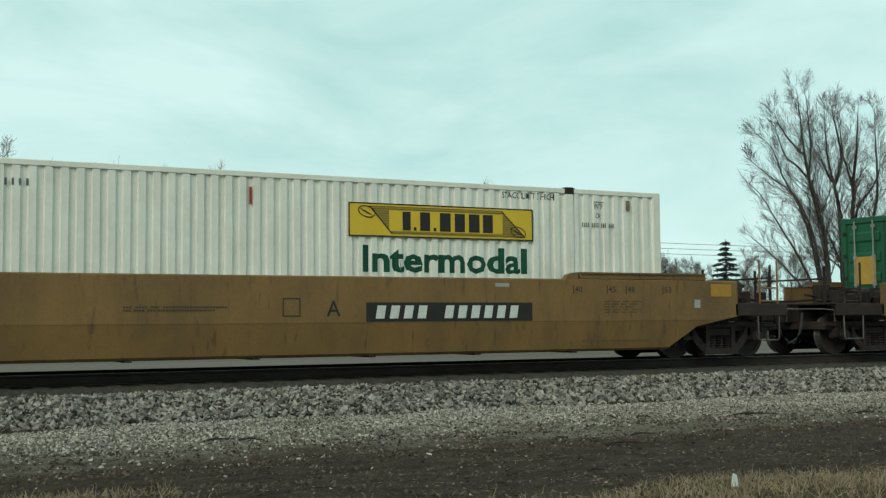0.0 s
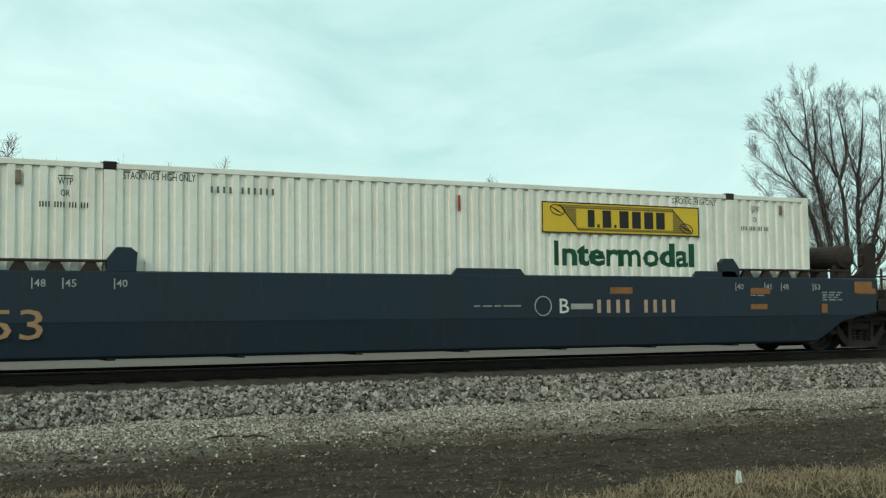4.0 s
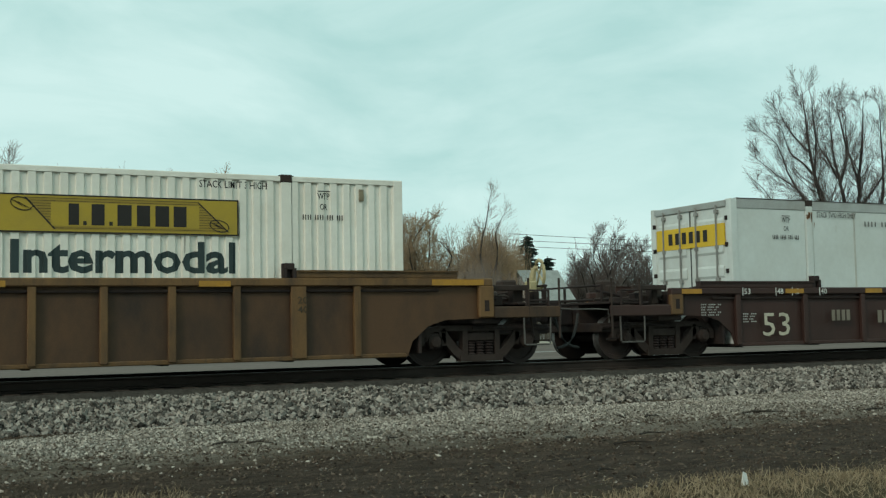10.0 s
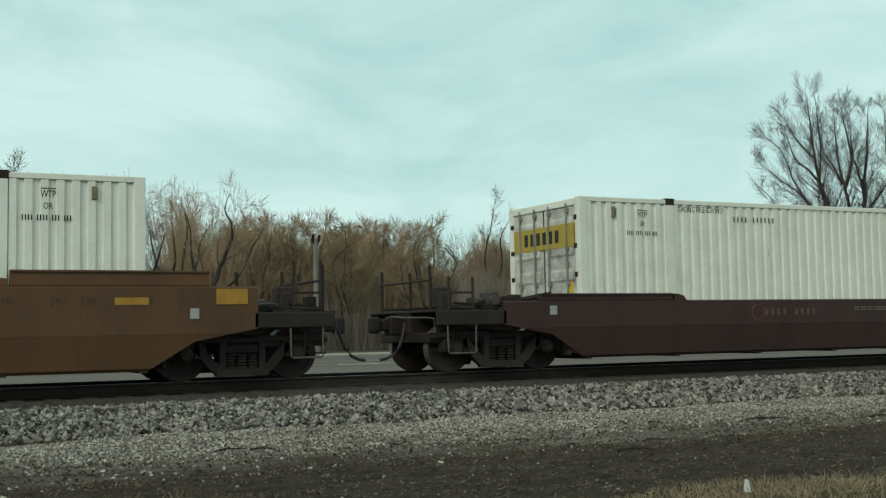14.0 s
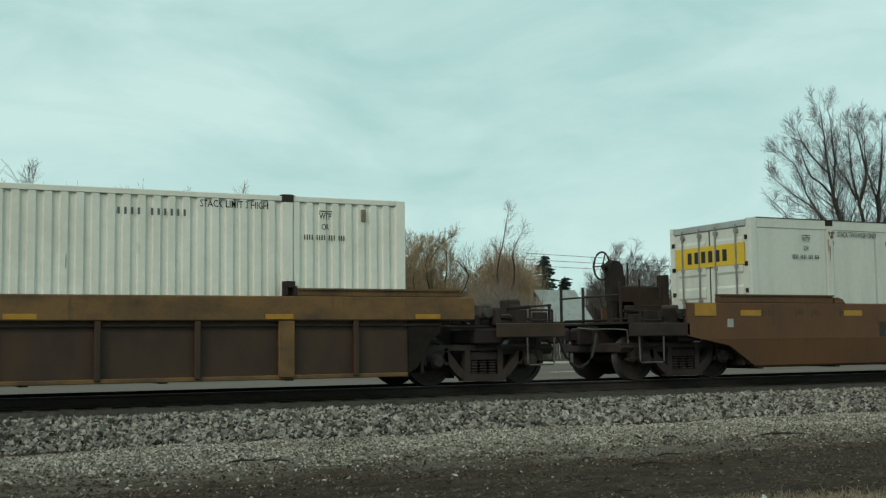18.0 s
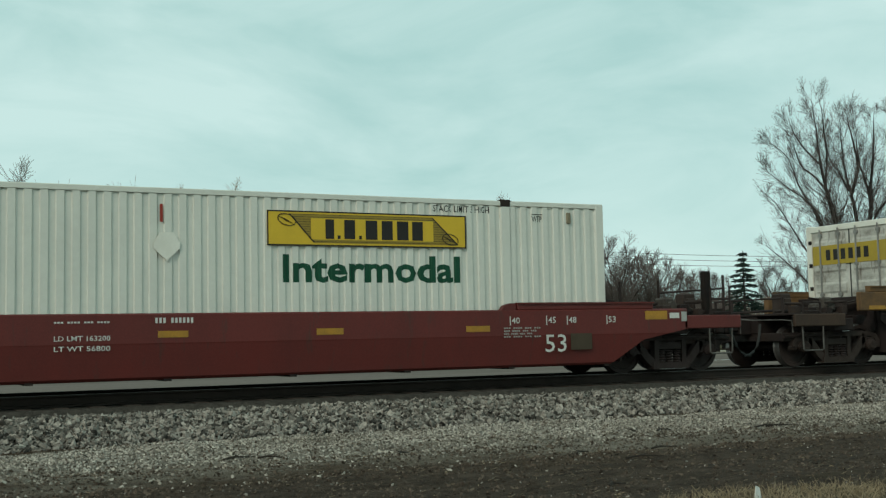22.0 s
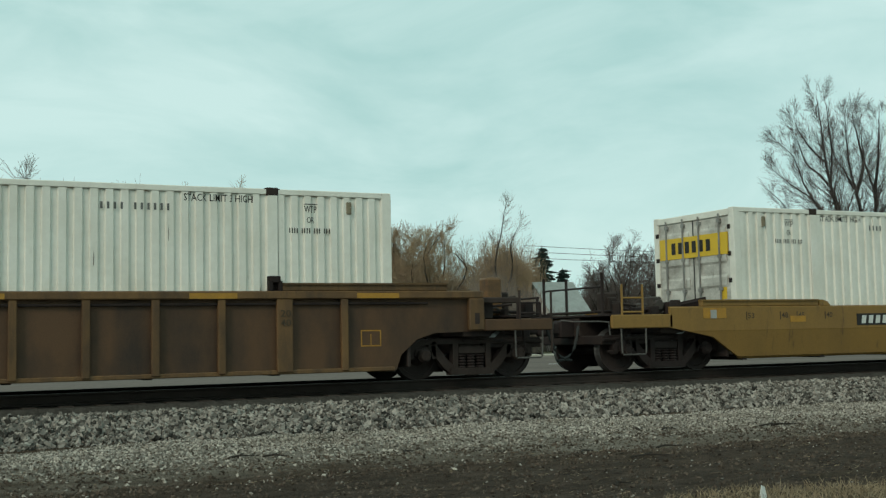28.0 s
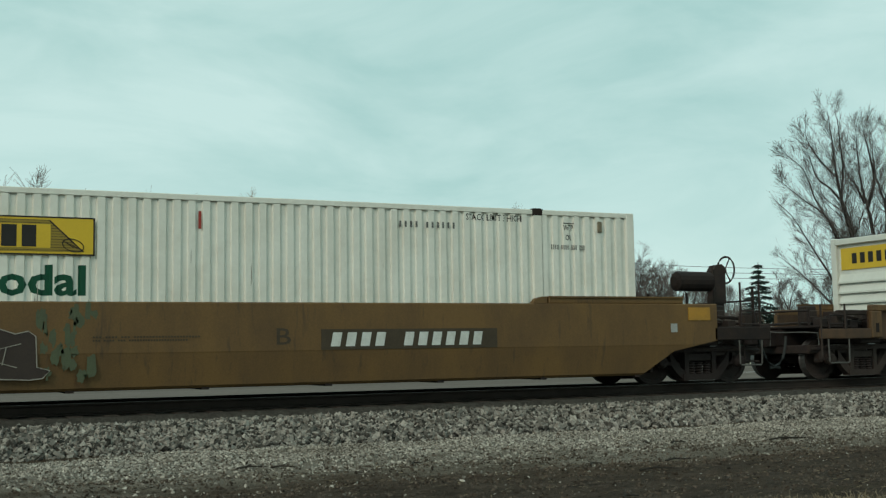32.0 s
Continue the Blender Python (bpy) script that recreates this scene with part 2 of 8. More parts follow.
maroon_side = surface("maroon_side", (0.050, 0.020, 0.016), 0.6, second=(0.03, 0.016, 0.014), amount=0.8, scale=1.0, stretch=(1, 1, 0.5), bump=0.06, by_object=0.06, streaks=(0.045, 0.033, 0.027), streak_amount=0.5, streak_from=0.57)
red_side = surface("red_side", (0.125, 0.022, 0.018), 0.5, second=(0.075, 0.018, 0.015), amount=0.6, scale=1.0, stretch=(1, 1, 0.4), bump=0.05, by_object=0.05, streaks=(0.045, 0.033, 0.027), streak_amount=0.5, streak_from=0.57)
navy_side = surface("navy_side", (0.011, 0.022, 0.036), 0.5, second=(0.018, 0.022, 0.028), amount=0.7, scale=1.0, stretch=(1, 1, 0.4), bump=0.05, by_object=0.06, streaks=(0.045, 0.033, 0.027), streak_amount=0.5, streak_from=0.57)
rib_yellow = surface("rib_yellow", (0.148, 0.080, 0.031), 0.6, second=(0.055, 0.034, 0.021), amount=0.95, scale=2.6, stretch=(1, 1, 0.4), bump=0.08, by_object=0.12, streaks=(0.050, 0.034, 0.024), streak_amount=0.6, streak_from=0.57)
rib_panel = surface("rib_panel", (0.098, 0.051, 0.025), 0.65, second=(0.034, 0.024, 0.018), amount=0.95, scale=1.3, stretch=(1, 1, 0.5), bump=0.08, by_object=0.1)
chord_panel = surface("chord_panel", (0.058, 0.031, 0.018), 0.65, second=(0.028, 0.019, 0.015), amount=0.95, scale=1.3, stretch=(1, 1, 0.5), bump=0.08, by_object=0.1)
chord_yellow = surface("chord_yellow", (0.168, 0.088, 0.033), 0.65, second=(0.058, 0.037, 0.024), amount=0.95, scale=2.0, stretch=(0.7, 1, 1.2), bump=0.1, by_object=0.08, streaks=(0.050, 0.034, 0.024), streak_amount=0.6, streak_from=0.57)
soot = surface("soot", (0.028, 0.0215, 0.0205), 0.8, second=(0.048, 0.034, 0.027), amount=0.9, scale=3, bump=0.2, by_object=0.25, spec=0.12)
iron = surface("iron", (0.035, 0.026, 0.024), 0.75, second=(0.023, 0.017, 0.016), amount=0.8, scale=4, bump=0.2, by_object=0.2, spec=0.12)
rust_dark = surface("rust_dark", (0.046, 0.034, 0.029), 0.75, second=(0.030, 0.022, 0.019), amount=0.8, scale=4, bump=0.2, by_object=0.15, spec=0.12)
rust_grey = surface("rust_grey", (0.0638, 0.0527, 0.0442), 0.75, second=(0.0340, 0.0255, 0.0204), amount=0.8, scale=4, bump=0.2, by_object=0.15)
wheel_steel = surface("wheel_steel", (0.034, 0.026, 0.024), 0.7, second=(0.050, 0.035, 0.029), amount=0.8, scale=5, bump=0.15, spec=0.12)
rail_steel = surface("rail_steel", (0.034, 0.023, 0.018), 0.85, second=(0.020, 0.015, 0.012), amount=0.8, scale=3, bump=0.2)
rail_shine = surface("rail_shine", (0.17, 0.165, 0.155), 0.5, metal=0.9, fine_amount=0.05, bump=0.03)
tread_steel = surface("tread_steel", (0.22, 0.21, 0.20), 0.5, metal=0.9, second=(0.12, 0.10, 0.09), amount=0.7, scale=6, fine_amount=0.08, bump=0.03)
pale_steel = surface("pale_steel", (0.115, 0.108, 0.098), 0.55, metal=0.2, second=(0.05, 0.044, 0.04), amount=0.8, scale=6, bump=0.05)
# near-black brown, darker than soot, for the joints and end parts
end_dark = surface("end_dark", (0.0150, 0.0120, 0.0110), 0.75, second=(0.024, 0.017, 0.013), amount=0.9, scale=4, bump=0.25, spec=0.1)
old_hose = surface("old_hose", (0.10, 0.078, 0.055), 0.8, second=(0.05, 0.04, 0.03), amount=0.8, scale=6, bump=0.1)
rubber = surface("rubber", (0.038, 0.037, 0.035), 0.85, bump=0.2)

# ---- mesh tools ----
CACHE = {}


class Mesh:
    """Collects boxes, prisms and tubes into one mesh; put: where a local point goes."""

    def __init__(self, put=None):
        self.v, self.f, self.put = [], [], put

    def add(self, verts, faces):
        k = len(self.v)
        self.v += [self.put(*p) if self.put else tuple(p) for p in verts]
        self.f += [tuple(k + i for i in f) for f in faces]
        return self

    def box(self, x0, x1, y0, y1, z0, z1, c=0.0):
        x0, x1, y0, y1, z0, z1 = min(x0, x1), max(x0, x1), min(y0, y1), max(y0, y1), min(z0, z1), max(z0, z1)
        if not c:
            return self.add([(x, y, z) for x in (x0, x1) for y in (y0, y1) for z in (z0, z1)],
                            [(0, 1, 3, 2), (4, 6, 7, 5), (0, 4, 5, 1), (2, 3, 7, 6), (0, 2, 6, 4), (1, 5, 7, 3)])
        verts, idx = [], {}
        for i, x in enumerate((x0, x1)):
            for j, y in enumerate((y0, y1)):
                for k, z in enumerate((z0, z1)):
                    for a in range(3):
                        p = [x, y, z]
                        s = [1 - 2 * i, 1 - 2 * j, 1 - 2 * k]
                        for d in range(3):
                            if d != a:
                                p[d] += s[d] * c
                        idx[i, j, k, a] = len(verts)
                        verts.append(p)
        F = []
        for a in range(3):
            b, d = (a + 1) % 3, (a + 2) % 3
            for s in (0, 1):
                ring = []
                for u, w in ((0, 0), (1, 0), (1, 1), (0, 1)):
                    key = [0, 0, 0]
                    key[a], key[b], key[d] = s, u, w
                    ring.append(idx[(*key, a)])
                F.append(tuple(ring if s else ring[::-1]))
            for u in (0, 1):
                for w in (0, 1):
                    k0, k1 = [0, 0, 0], [0, 0, 0]
                    k0[a], k1[a] = 0, 1
                    for kk in (k0, k1):
                        kk[b], kk[d] = u, w
                    q = [idx[(*k0, b)], idx[(*k1, b)], idx[(*k1, d)], idx[(*k0, d)]]
                    F.append(tuple(q if u == w else q[::-1]))
        for i in (0, 1):
            for j in (0, 1):
                for k in (0, 1):
                    q = [idx[i, j, k, 0], idx[i, j, k, 1], idx[i, j, k, 2]]
                    F.append(tuple(q if (i + j + k) % 2 else q[::-1]))
        return self.add(verts, F)

    def prism(self, outline, y0, y1, axis="y"):
        """An outline, a list of (x, z), drawn out along y (or of (y, z) along x)."""
        n = len(outline)
        pt = (lambda a, b, c: (a, c, b)) if axis == "y" else (lambda a, b, c: (c, a, b))
        verts = [pt(a, b, y0) for a, b in outline] + [pt(a, b, y1) for a, b in outline]
        faces = [tuple(range(n)), tuple(range(2 * n - 1, n - 1, -1))]
        faces += [(i, n + i, n + (i + 1) % n, (i + 1) % n) for i in range(n)]
        return self.add(verts, faces)

    def tube(self, points, radii, sides=8, caps=True):
        pts = [Vector(p) for p in points]
        if not hasattr(radii, "__len__"):
            radii = [radii] * len(pts)
        verts, faces = [], []
        for i, p in enumerate(pts):
            way = (pts[min(i + 1, len(pts) - 1)] - pts[max(i - 1, 0)]).normalized()
            side = way.orthogonal().normalized()
            other = way.cross(side)
            for s in range(sides):
                a = 2 * math.pi * s / sides
                verts.append(tuple(p + (side * math.cos(a) + other * math.sin(a)) * radii[i]))
        for i in range(len(pts) - 1):
            for s in range(sides):
                t = (s + 1) % sides
                faces.append((i * sides + s, i * sides + t, (i + 1) * sides + t, (i + 1) * sides + s))
        if caps:
            faces += [tuple(range(sides - 1, -1, -1)), tuple((len(pts) - 1) * sides + s for s in range(sides))]
        return self.add(verts, faces)

    def ribbon(self, line, wide, y0, y1):
        """A flat bar of even width that follows a line of (x, z), drawn out along y."""
        left, right = [], []
        for i, (x, z) in enumerate(line):
            (a, b), (c, d) = line[max(i - 1, 0)], line[min(i + 1, len(line) - 1)]
            k = wide / 2 / math.hypot(c - a, d - b)
            left.append((x - (d - b) * k, z + (c - a) * k))
            right.append((x + (d - b) * k, z - (c - a) * k))
        for i in range(len(line) - 1):
            self.prism([left[i], left[i + 1], right[i + 1], right[i]], y0, y1)
        return self

    def disc(self, x, y0, y1, z, r, sides=24):
        return self.tube([(x, y0, z), (x, y1, z)], r, sides)

    def lathe(self, x, z, rings, sides=28):
        """Rings of (y, r) about an axle along y."""
        verts, faces = [], []
        for y, r in rings:
            verts += [(x + r * math.cos(2 * math.pi * s / sides), y, z + r * math.sin(2 * math.pi * s / sides)) for s in range(sides)]
        for i in range(len(rings) - 1):
            for s in range(sides):
                t = (s + 1) % sides
                faces.append((i * sides + s, i * sides + t, (i + 1) * sides + t, (i + 1) * sides + s))
        faces += [tuple(range(sides)), tuple((len(rings) - 1) * sides + s for s in range(sides - 1, -1, -1))]
        return self.add(verts, faces)

    def data(self, name, mat):
        me = bpy.data.meshes.new(name)
        me.from_pydata(self.v, [], self.f)
        me.materials.append(mat)
        me.update()
        return me


def part(name, mesh, mat, parent, label="", at=None):
    """One mesh object under a thing or a part. mesh: a Mesh, or finished mesh data."""
    ob = new(name, mesh.data(name, mat) if isinstance(mesh, Mesh) else mesh)
    ob.parent = parent
    if at is not None:
        ob.matrix_basis = at
    # small writing stays one piece
    return tagged(ob, label, kind="stuff" if name in ("lettering", "number_marking", "small_writing") else "")


def shared(key, mat, make):
    """Mesh data made once for a key and a material."""
    if (key, mat.name) not in CACHE:
        CACHE[key, mat.name] = make().data(key if isinstance(key, str) else key[0], mat)
    return CACHE[key, mat.name]


def thing(name, label, category, group="", at=None):
    ob = new(name)
    ob.empty_display_size = 0.3
    if at is not None:
        ob.matrix_basis = at
    return tagged(ob, label, category, group)


def words(text, mat, wide, high):
    """Letters of the built-in font as mesh data, in the plane y = 0, from (0, 0) to (wide, high)."""
    key = ("lettering", text, round(wide, 3), round(high, 3), mat.name)
    if key not in CACHE:
        cu = bpy.data.curves.new("lettering", "FONT")
        cu.body, cu.resolution_u, cu.offset = text, 2, 0.030 if text == "Intermodal" else 0.013 if text in ("5", "3") else (0.002 if high > 0.3 else 0.006)
        ob = new("lettering", cu)
        bpy.context.view_layer.update()
        me = bpy.data.meshes.new_from_object(ob.evaluated_get(bpy.context.evaluated_depsgraph_get()))
        bpy.data.objects.remove(ob)
        co = np.zeros(len(me.vertices) * 3)
        me.vertices.foreach_get("co", co)
        co = co.reshape(-1, 3)
        lo, hi = co.min(0), co.max(0)
        out = np.zeros_like(co)
        out[:, 0] = (co[:, 0] - lo[0]) / (hi[0] - lo[0]) * wide
        out[:, 2] = (co[:, 1] - lo[1]) / (hi[1] - lo[1]) * high
        me.vertices.foreach_set("co", out.ravel())
        me.materials.clear()
        me.materials.append(mat)
        me.update()
        CACHE[key] = me
    return CACHE[key]


def strokes(count, wide, high, mat, slant=0.0, gaps=(), fill=0.72):
    """Plain bars, one for each character of writing that is not lettered, with a gap at the given places."""
    def make():
        m = Mesh()
        step = wide / count
        for i in range(count):
            if i not in gaps:
                x = i * step
                w = step * fill
                m.add([(x, 0, 0), (x + w, 0, 0), (x + w + slant * high, 0, high), (x + slant * high, 0, high)], [(0, 1, 2, 3)])
        return m
    return shared(("bars", count, wide, high, slant, tuple(gaps), fill), mat, make)


def plate(name, x0, x1, z0, z1, mat, parent, y, label=""):
    """A thin painted or stuck-on plate on a side that faces the camera."""
    return part(name, shared((name, round(x1 - x0, 3), round(z1 - z0, 3)), mat,
                             lambda: Mesh().box(0, x1 - x0, -0.004, 0.0, 0, z1 - z0)), mat, parent, label, pose(x0, y, z0))

# ---- plan: rails along x, near side of the loads at y = SIDE, rail heads at z = 0 ----
SIDE, LOAD, WIDE, HIGH = 17.639, 16.15, 2.59, 2.896
MID = SIDE + WIDE / 2
GROUND = -0.60


def travelled(t):
    """How far the train has rolled after t seconds."""
    u = (t - 16) / 16
    return 16.6702 * t + 0.83665 * u * u + 0.0443 * (u ** 3 - u)


# ---- ground ----
def earth_material():
    m = bpy.data.materials.new("earth")
    m.use_nodes = True
    n, l = m.node_tree.nodes, m.node_tree.links
    b = n["Principled BSDF"]
    b.inputs["Specular IOR Level"].default_value = 0.06
    geo = n.new("ShaderNodeNewGeometry")
    sep = n.new("ShaderNodeSeparateXYZ")
    l.new(geo.outputs["Position"], sep.inputs[0])
    drag = n.new("ShaderNodeMapping")
    drag.inputs["Scale"].default_value = (0.38, 1.5, 1.0)
    l.new(geo.outputs["Position"], drag.inputs[0])
    wob = node(n, "ShaderNodeTexNoise", Scale=0.9, Detail=9.0, Roughness=0.68)
    l.new(drag.outputs[0], wob.inputs["Vector"])

    along = n.new("ShaderNodeMapping")
    along.inputs["Scale"].default_value = (0.55, 1.25, 1.0)
    l.new(geo.outputs["Position"], along.inputs[0])

    def maths(op, a, c):
        k = n.new("ShaderNodeMath")
        k.operation = op
        for i, q in enumerate((a, c)):
            if isinstance(q, (int, float)):
                k.inputs[i].default_value = q
            else:
                l.new(q, k.inputs[i])
        return k.outputs[0]

    y = maths("ADD", sep.outputs["Y"], maths("MULTIPLY", maths("SUBTRACT", wob.outputs["Fac"], 0.5), 3.4))

    def band(y0, y1):
        r = n.new("ShaderNodeMapRange")
        r.inputs["From Min"].default_value, r.inputs["From Max"].default_value = y0, y1
        l.new(y, r.inputs["Value"])
        return r.outputs[0]

    def tone(dark, light, scale, rough=0.7):
        t = node(n, "ShaderNodeTexNoise", Scale=scale, Detail=8.0, Roughness=rough)
        l.new(along.outputs[0], t.inputs["Vector"])
        r = n.new("ShaderNodeValToRGB")
        r.color_ramp.elements[0].position, r.color_ramp.elements[1].position = 0.32, 0.70
        r.color_ramp.elements[0].color, r.color_ramp.elements[1].color = (*dark, 1), (*light, 1)
        l.new(t.outputs["Fac"], r.inputs[0])
        return r.outputs[0]

    def mix(f, a, c):
        k = n.new("ShaderNodeMixRGB")
        l.new(f, k.inputs[0])
        l.new(a, k.inputs[1])
        l.new(c, k.inputs[2])
        return k.outputs[0]

    turf = tone((0.050, 0.040, 0.024), (0.17, 0.13, 0.075), 9.0)
    mud = tone((0.026, 0.019, 0.0145), (0.138, 0.102, 0.076), 4.2, 0.85)
    dark_brown = tone((0.032, 0.023, 0.016), (0.150, 0.110, 0.078), 9.0, 0.85)
    grit = tone((0.10, 0.083, 0.065), (0.38, 0.33, 0.27), 26.0, 0.85)
    field = tone((0.070, 0.062, 0.036), (0.15, 0.13, 0.075), 0.8)
    c = mix(band(7.1, 7.9), turf, mud)
    c = mix(band(10.2, 10.9), c, dark_brown)
    c = mix(band(11.2, 12.0), c, grit)
    # brown strip at the ballast foot, with its shadow line painted into the colour
    c = mix(band(15.2, 15.5), c, dark_brown)
    c = mix(band(24.0, 25.5), c, field)
    l.new(c, b.inputs["Base Color"])
    b.inputs["Roughness"].default_value = 0.85
    bn = node(n, "ShaderNodeTexNoise", Scale=16.0, Detail=10.0, Roughness=0.8)
    l.new(geo.outputs["Position"], bn.inputs["Vector"])
    bp = n.new("ShaderNodeBump")
    bp.inputs["Strength"].default_value, bp.inputs["Distance"].default_value = 1.0, 0.09
    l.new(bn.outputs["Fac"], bp.inputs["Height"])
    l.new(bp.outputs[0], b.inputs["Normal"])
    return m


def ground_height(x, y):
    h = GROUND
    if 5 < y < 15.6 and -8 < x < 40:
        p = Vector((x * 0.5, y * 0.9, 3.0))
        h += 0.05 * noise.noise(p) + 0.025 * noise.noise(p * 3.1) + 0.012 * noise.noise(p * 9.0)
        h -= 0.05 * math.exp(-((y - 11.2 - 0.02 * x) / 0.35) ** 2) + 0.04 * math.exp(-((y - 9.6 - 0.02 * x) / 0.3) ** 2)
    return h


xs = [-3000, -800, -200, -60, -25, -8] + [-6 + 0.2 * i for i in range(206)] + [36, 42, 60, 110, 250, 800, 3000]
ys = [-3000, -600, -100, -30, -8, 2, 4, 5.4] + [6 + 0.12 * i for i in range(81)] + [16.0, 17, 24, 34, 60, 100, 200, 700, 3500]
verts = [(x, y, ground_height(x, y)) for y in ys for x in xs]
nx = len(xs)
faces = [(j * nx + i, j * nx + i + 1, (j + 1) * nx + i + 1, (j + 1) * nx + i) for j in range(len(ys) - 1) for i in range(nx - 1)]
me = bpy.data.meshes.new("ground")
me.from_pydata(verts, [], faces)
me.materials.append(earth_material())
me.update()
ground = tagged(new("ground", me), "muddy ground with gravel shoulder and dry grass", "ground", kind="structure")

stone = surface("stone", (0.225, 0.203, 0.176), 0.85, second=(0.120, 0.104, 0.086), amount=0.7, scale=9.0, fine=50, fine_amount=0.25, bump=0.2, by_island=0.88, coords="Object", spec=0.1)
fine_stone = surface("fine_stone", (0.335, 0.302, 0.258), 0.85, second=(0.175, 0.148, 0.118), amount=0.8, scale=0.9, fine=50, fine_amount=0.2, bump=0.2, by_island=0.65, spec=0.1)
clod = surface("clod", (0.105, 0.080, 0.061), 0.9, second=(0.036, 0.025, 0.018), amount=0.8, scale=1.5, bump=0.5, by_island=0.55, spec=0.1)
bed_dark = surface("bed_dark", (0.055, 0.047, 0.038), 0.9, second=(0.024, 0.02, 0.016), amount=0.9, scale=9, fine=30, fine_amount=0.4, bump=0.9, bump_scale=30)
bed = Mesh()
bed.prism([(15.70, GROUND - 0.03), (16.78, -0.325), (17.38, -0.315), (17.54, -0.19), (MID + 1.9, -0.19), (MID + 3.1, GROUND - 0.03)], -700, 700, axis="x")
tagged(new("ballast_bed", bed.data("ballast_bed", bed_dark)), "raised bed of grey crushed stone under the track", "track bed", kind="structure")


def stones(name, spots, rng, sizes, mat, label, category, flat=(0.45, 0.85)):
    """Broken angular stones at the given spots (an array of x, y, z), joined into one sheet of stuff."""
    count = len(spots)
    base = np.array([(-1, -1, -1), (1, -1, -1), (1, 1, -1), (-1, 1, -1), (-1, -1, 1), (1, -1, 1), (1, 1, 1), (-1, 1, 1)]) / 2
    quad = np.array([(3, 2, 1, 0), (4, 5, 6, 7), (0, 1, 5, 4), (1, 2, 6, 5), (2, 3, 7, 6), (3, 0, 4, 7)])
    size = rng.uniform(sizes[0] ** 0.5, sizes[1] ** 0.5, (count, 1)) ** 2
    V = base[None] * rng.uniform(0.35, 1.25, (count, 8, 1)) + rng.normal(0, 0.10, (count, 8, 3))
    V *= (np.concatenate((rng.uniform(0.9, 1.5, (count, 1)), rng.uniform(0.7, 1.1, (count, 1)), rng.uniform(*flat, (count, 1))), 1) * size)[:, None]
    q = rng.normal(0, 1, (count, 4))
    q /= np.linalg.norm(q, axis=1)[:, None]
    w, x, y, z = q.T
    R = np.stack((1 - 2 * (y * y + z * z), 2 * (x * y - z * w), 2 * (x * z + y * w), 2 * (x * y + z * w), 1 - 2 * (x * x + z * z), 2 * (y * z - x * w),
                  2 * (x * z - y * w), 2 * (y * z + x * w), 1 - 2 * (x * x + y * y)), 1).reshape(count, 3, 3)
    V = np.einsum("nij,nkj->nki", R, V) + spots[:, None]
    F = (quad[None] + 8 * np.arange(count)[:, None, None]).reshape(-1, 4)
    d = bpy.data.meshes.new(name)
    d.from_pydata(V.reshape(-1, 3).tolist(), [], F.tolist())
    d.materials.append(mat)
    return tagged(new(name, d), label, category, kind="stuff")


def on_ground(x, y, lift=0.0):
    return np.array([(a, b, ground_height(a, b) + lift) for a, b in zip(x, y)])


rng = np.random.default_rng(4)
bx, by = rng.uniform(0.5, 27.0, 34000), 15.56 + 1.75 * rng.uniform(0, 1, 34000) ** 0.9
bz = np.where(by > 15.70, np.minimum(GROUND + 0.01 + (by - 15.70) / 1.08 * 0.28, -0.315), GROUND - 0.02) + rng.uniform(-0.028, 0.034, 34000)
stones("ballast", np.stack((bx, by, bz), 1), rng, (0.030, 0.084), stone, "coarse grey crushed stone along the rails", "ballast")

gx, gy = rng.uniform(1.0, 24.0, 52000), 15.36 - np.abs(rng.normal(0, 1.5, 52000))
stones("gravel", on_ground(gx, gy, 0.002), rng, (0.010, 0.036), fine_stone, "fine grey gravel strewn over the shoulder", "gravel")
# brown crumbs of earth and dead straw worked into the gravel
gx, gy = rng.uniform(1.0, 22.0, 14000), rng.uniform(10.2, 15.6, 14000)
stones("soil_crumbs", on_ground(gx, gy, 0.002), rng, (0.008, 0.035), clod, "brown crumbs of soil among the gravel", "earth")

# ---- rails and sleepers ----
track = thing("track", "rusty steel rails with shiny heads on ballast", "railway track")
for off in (-0.7525, 0.7525):
    r = Mesh()
    c = MID + off
    prof = [(-0.07, -0.172), (0.07, -0.172), (0.07, -0.155), (0.012, -0.135), (0.010, -0.045), (0.034, -0.032), (0.034, -0.006), (-0.034, -0.006),
            (-0.034, -0.032), (-0.010, -0.045), (-0.012, -0.135), (-0.07, -0.155)]
    r.prism([(c + a, b) for a, b in prof], -700, 700, axis="x")
    rail = part("rail", r, rail_steel, track)
    part("rail_head", Mesh().box(-700, 700, c - 0.030, c + 0.030, -0.006, 0.0), rail_shine, rail, "worn bright running surface")
tie_wood = surface("tie_wood", (0.05, 0.038, 0.03), 0.9, bump=0.5)
for i in range(90):
    part("sleeper", shared("sleeper", tie_wood, lambda: Mesh().box(0, 0.22, MID - 1.28, MID + 1.28, -0.30, -0.174, 0.01)), tie_wood, track, "", pose(-6 + i * 0.52, 0, 0))


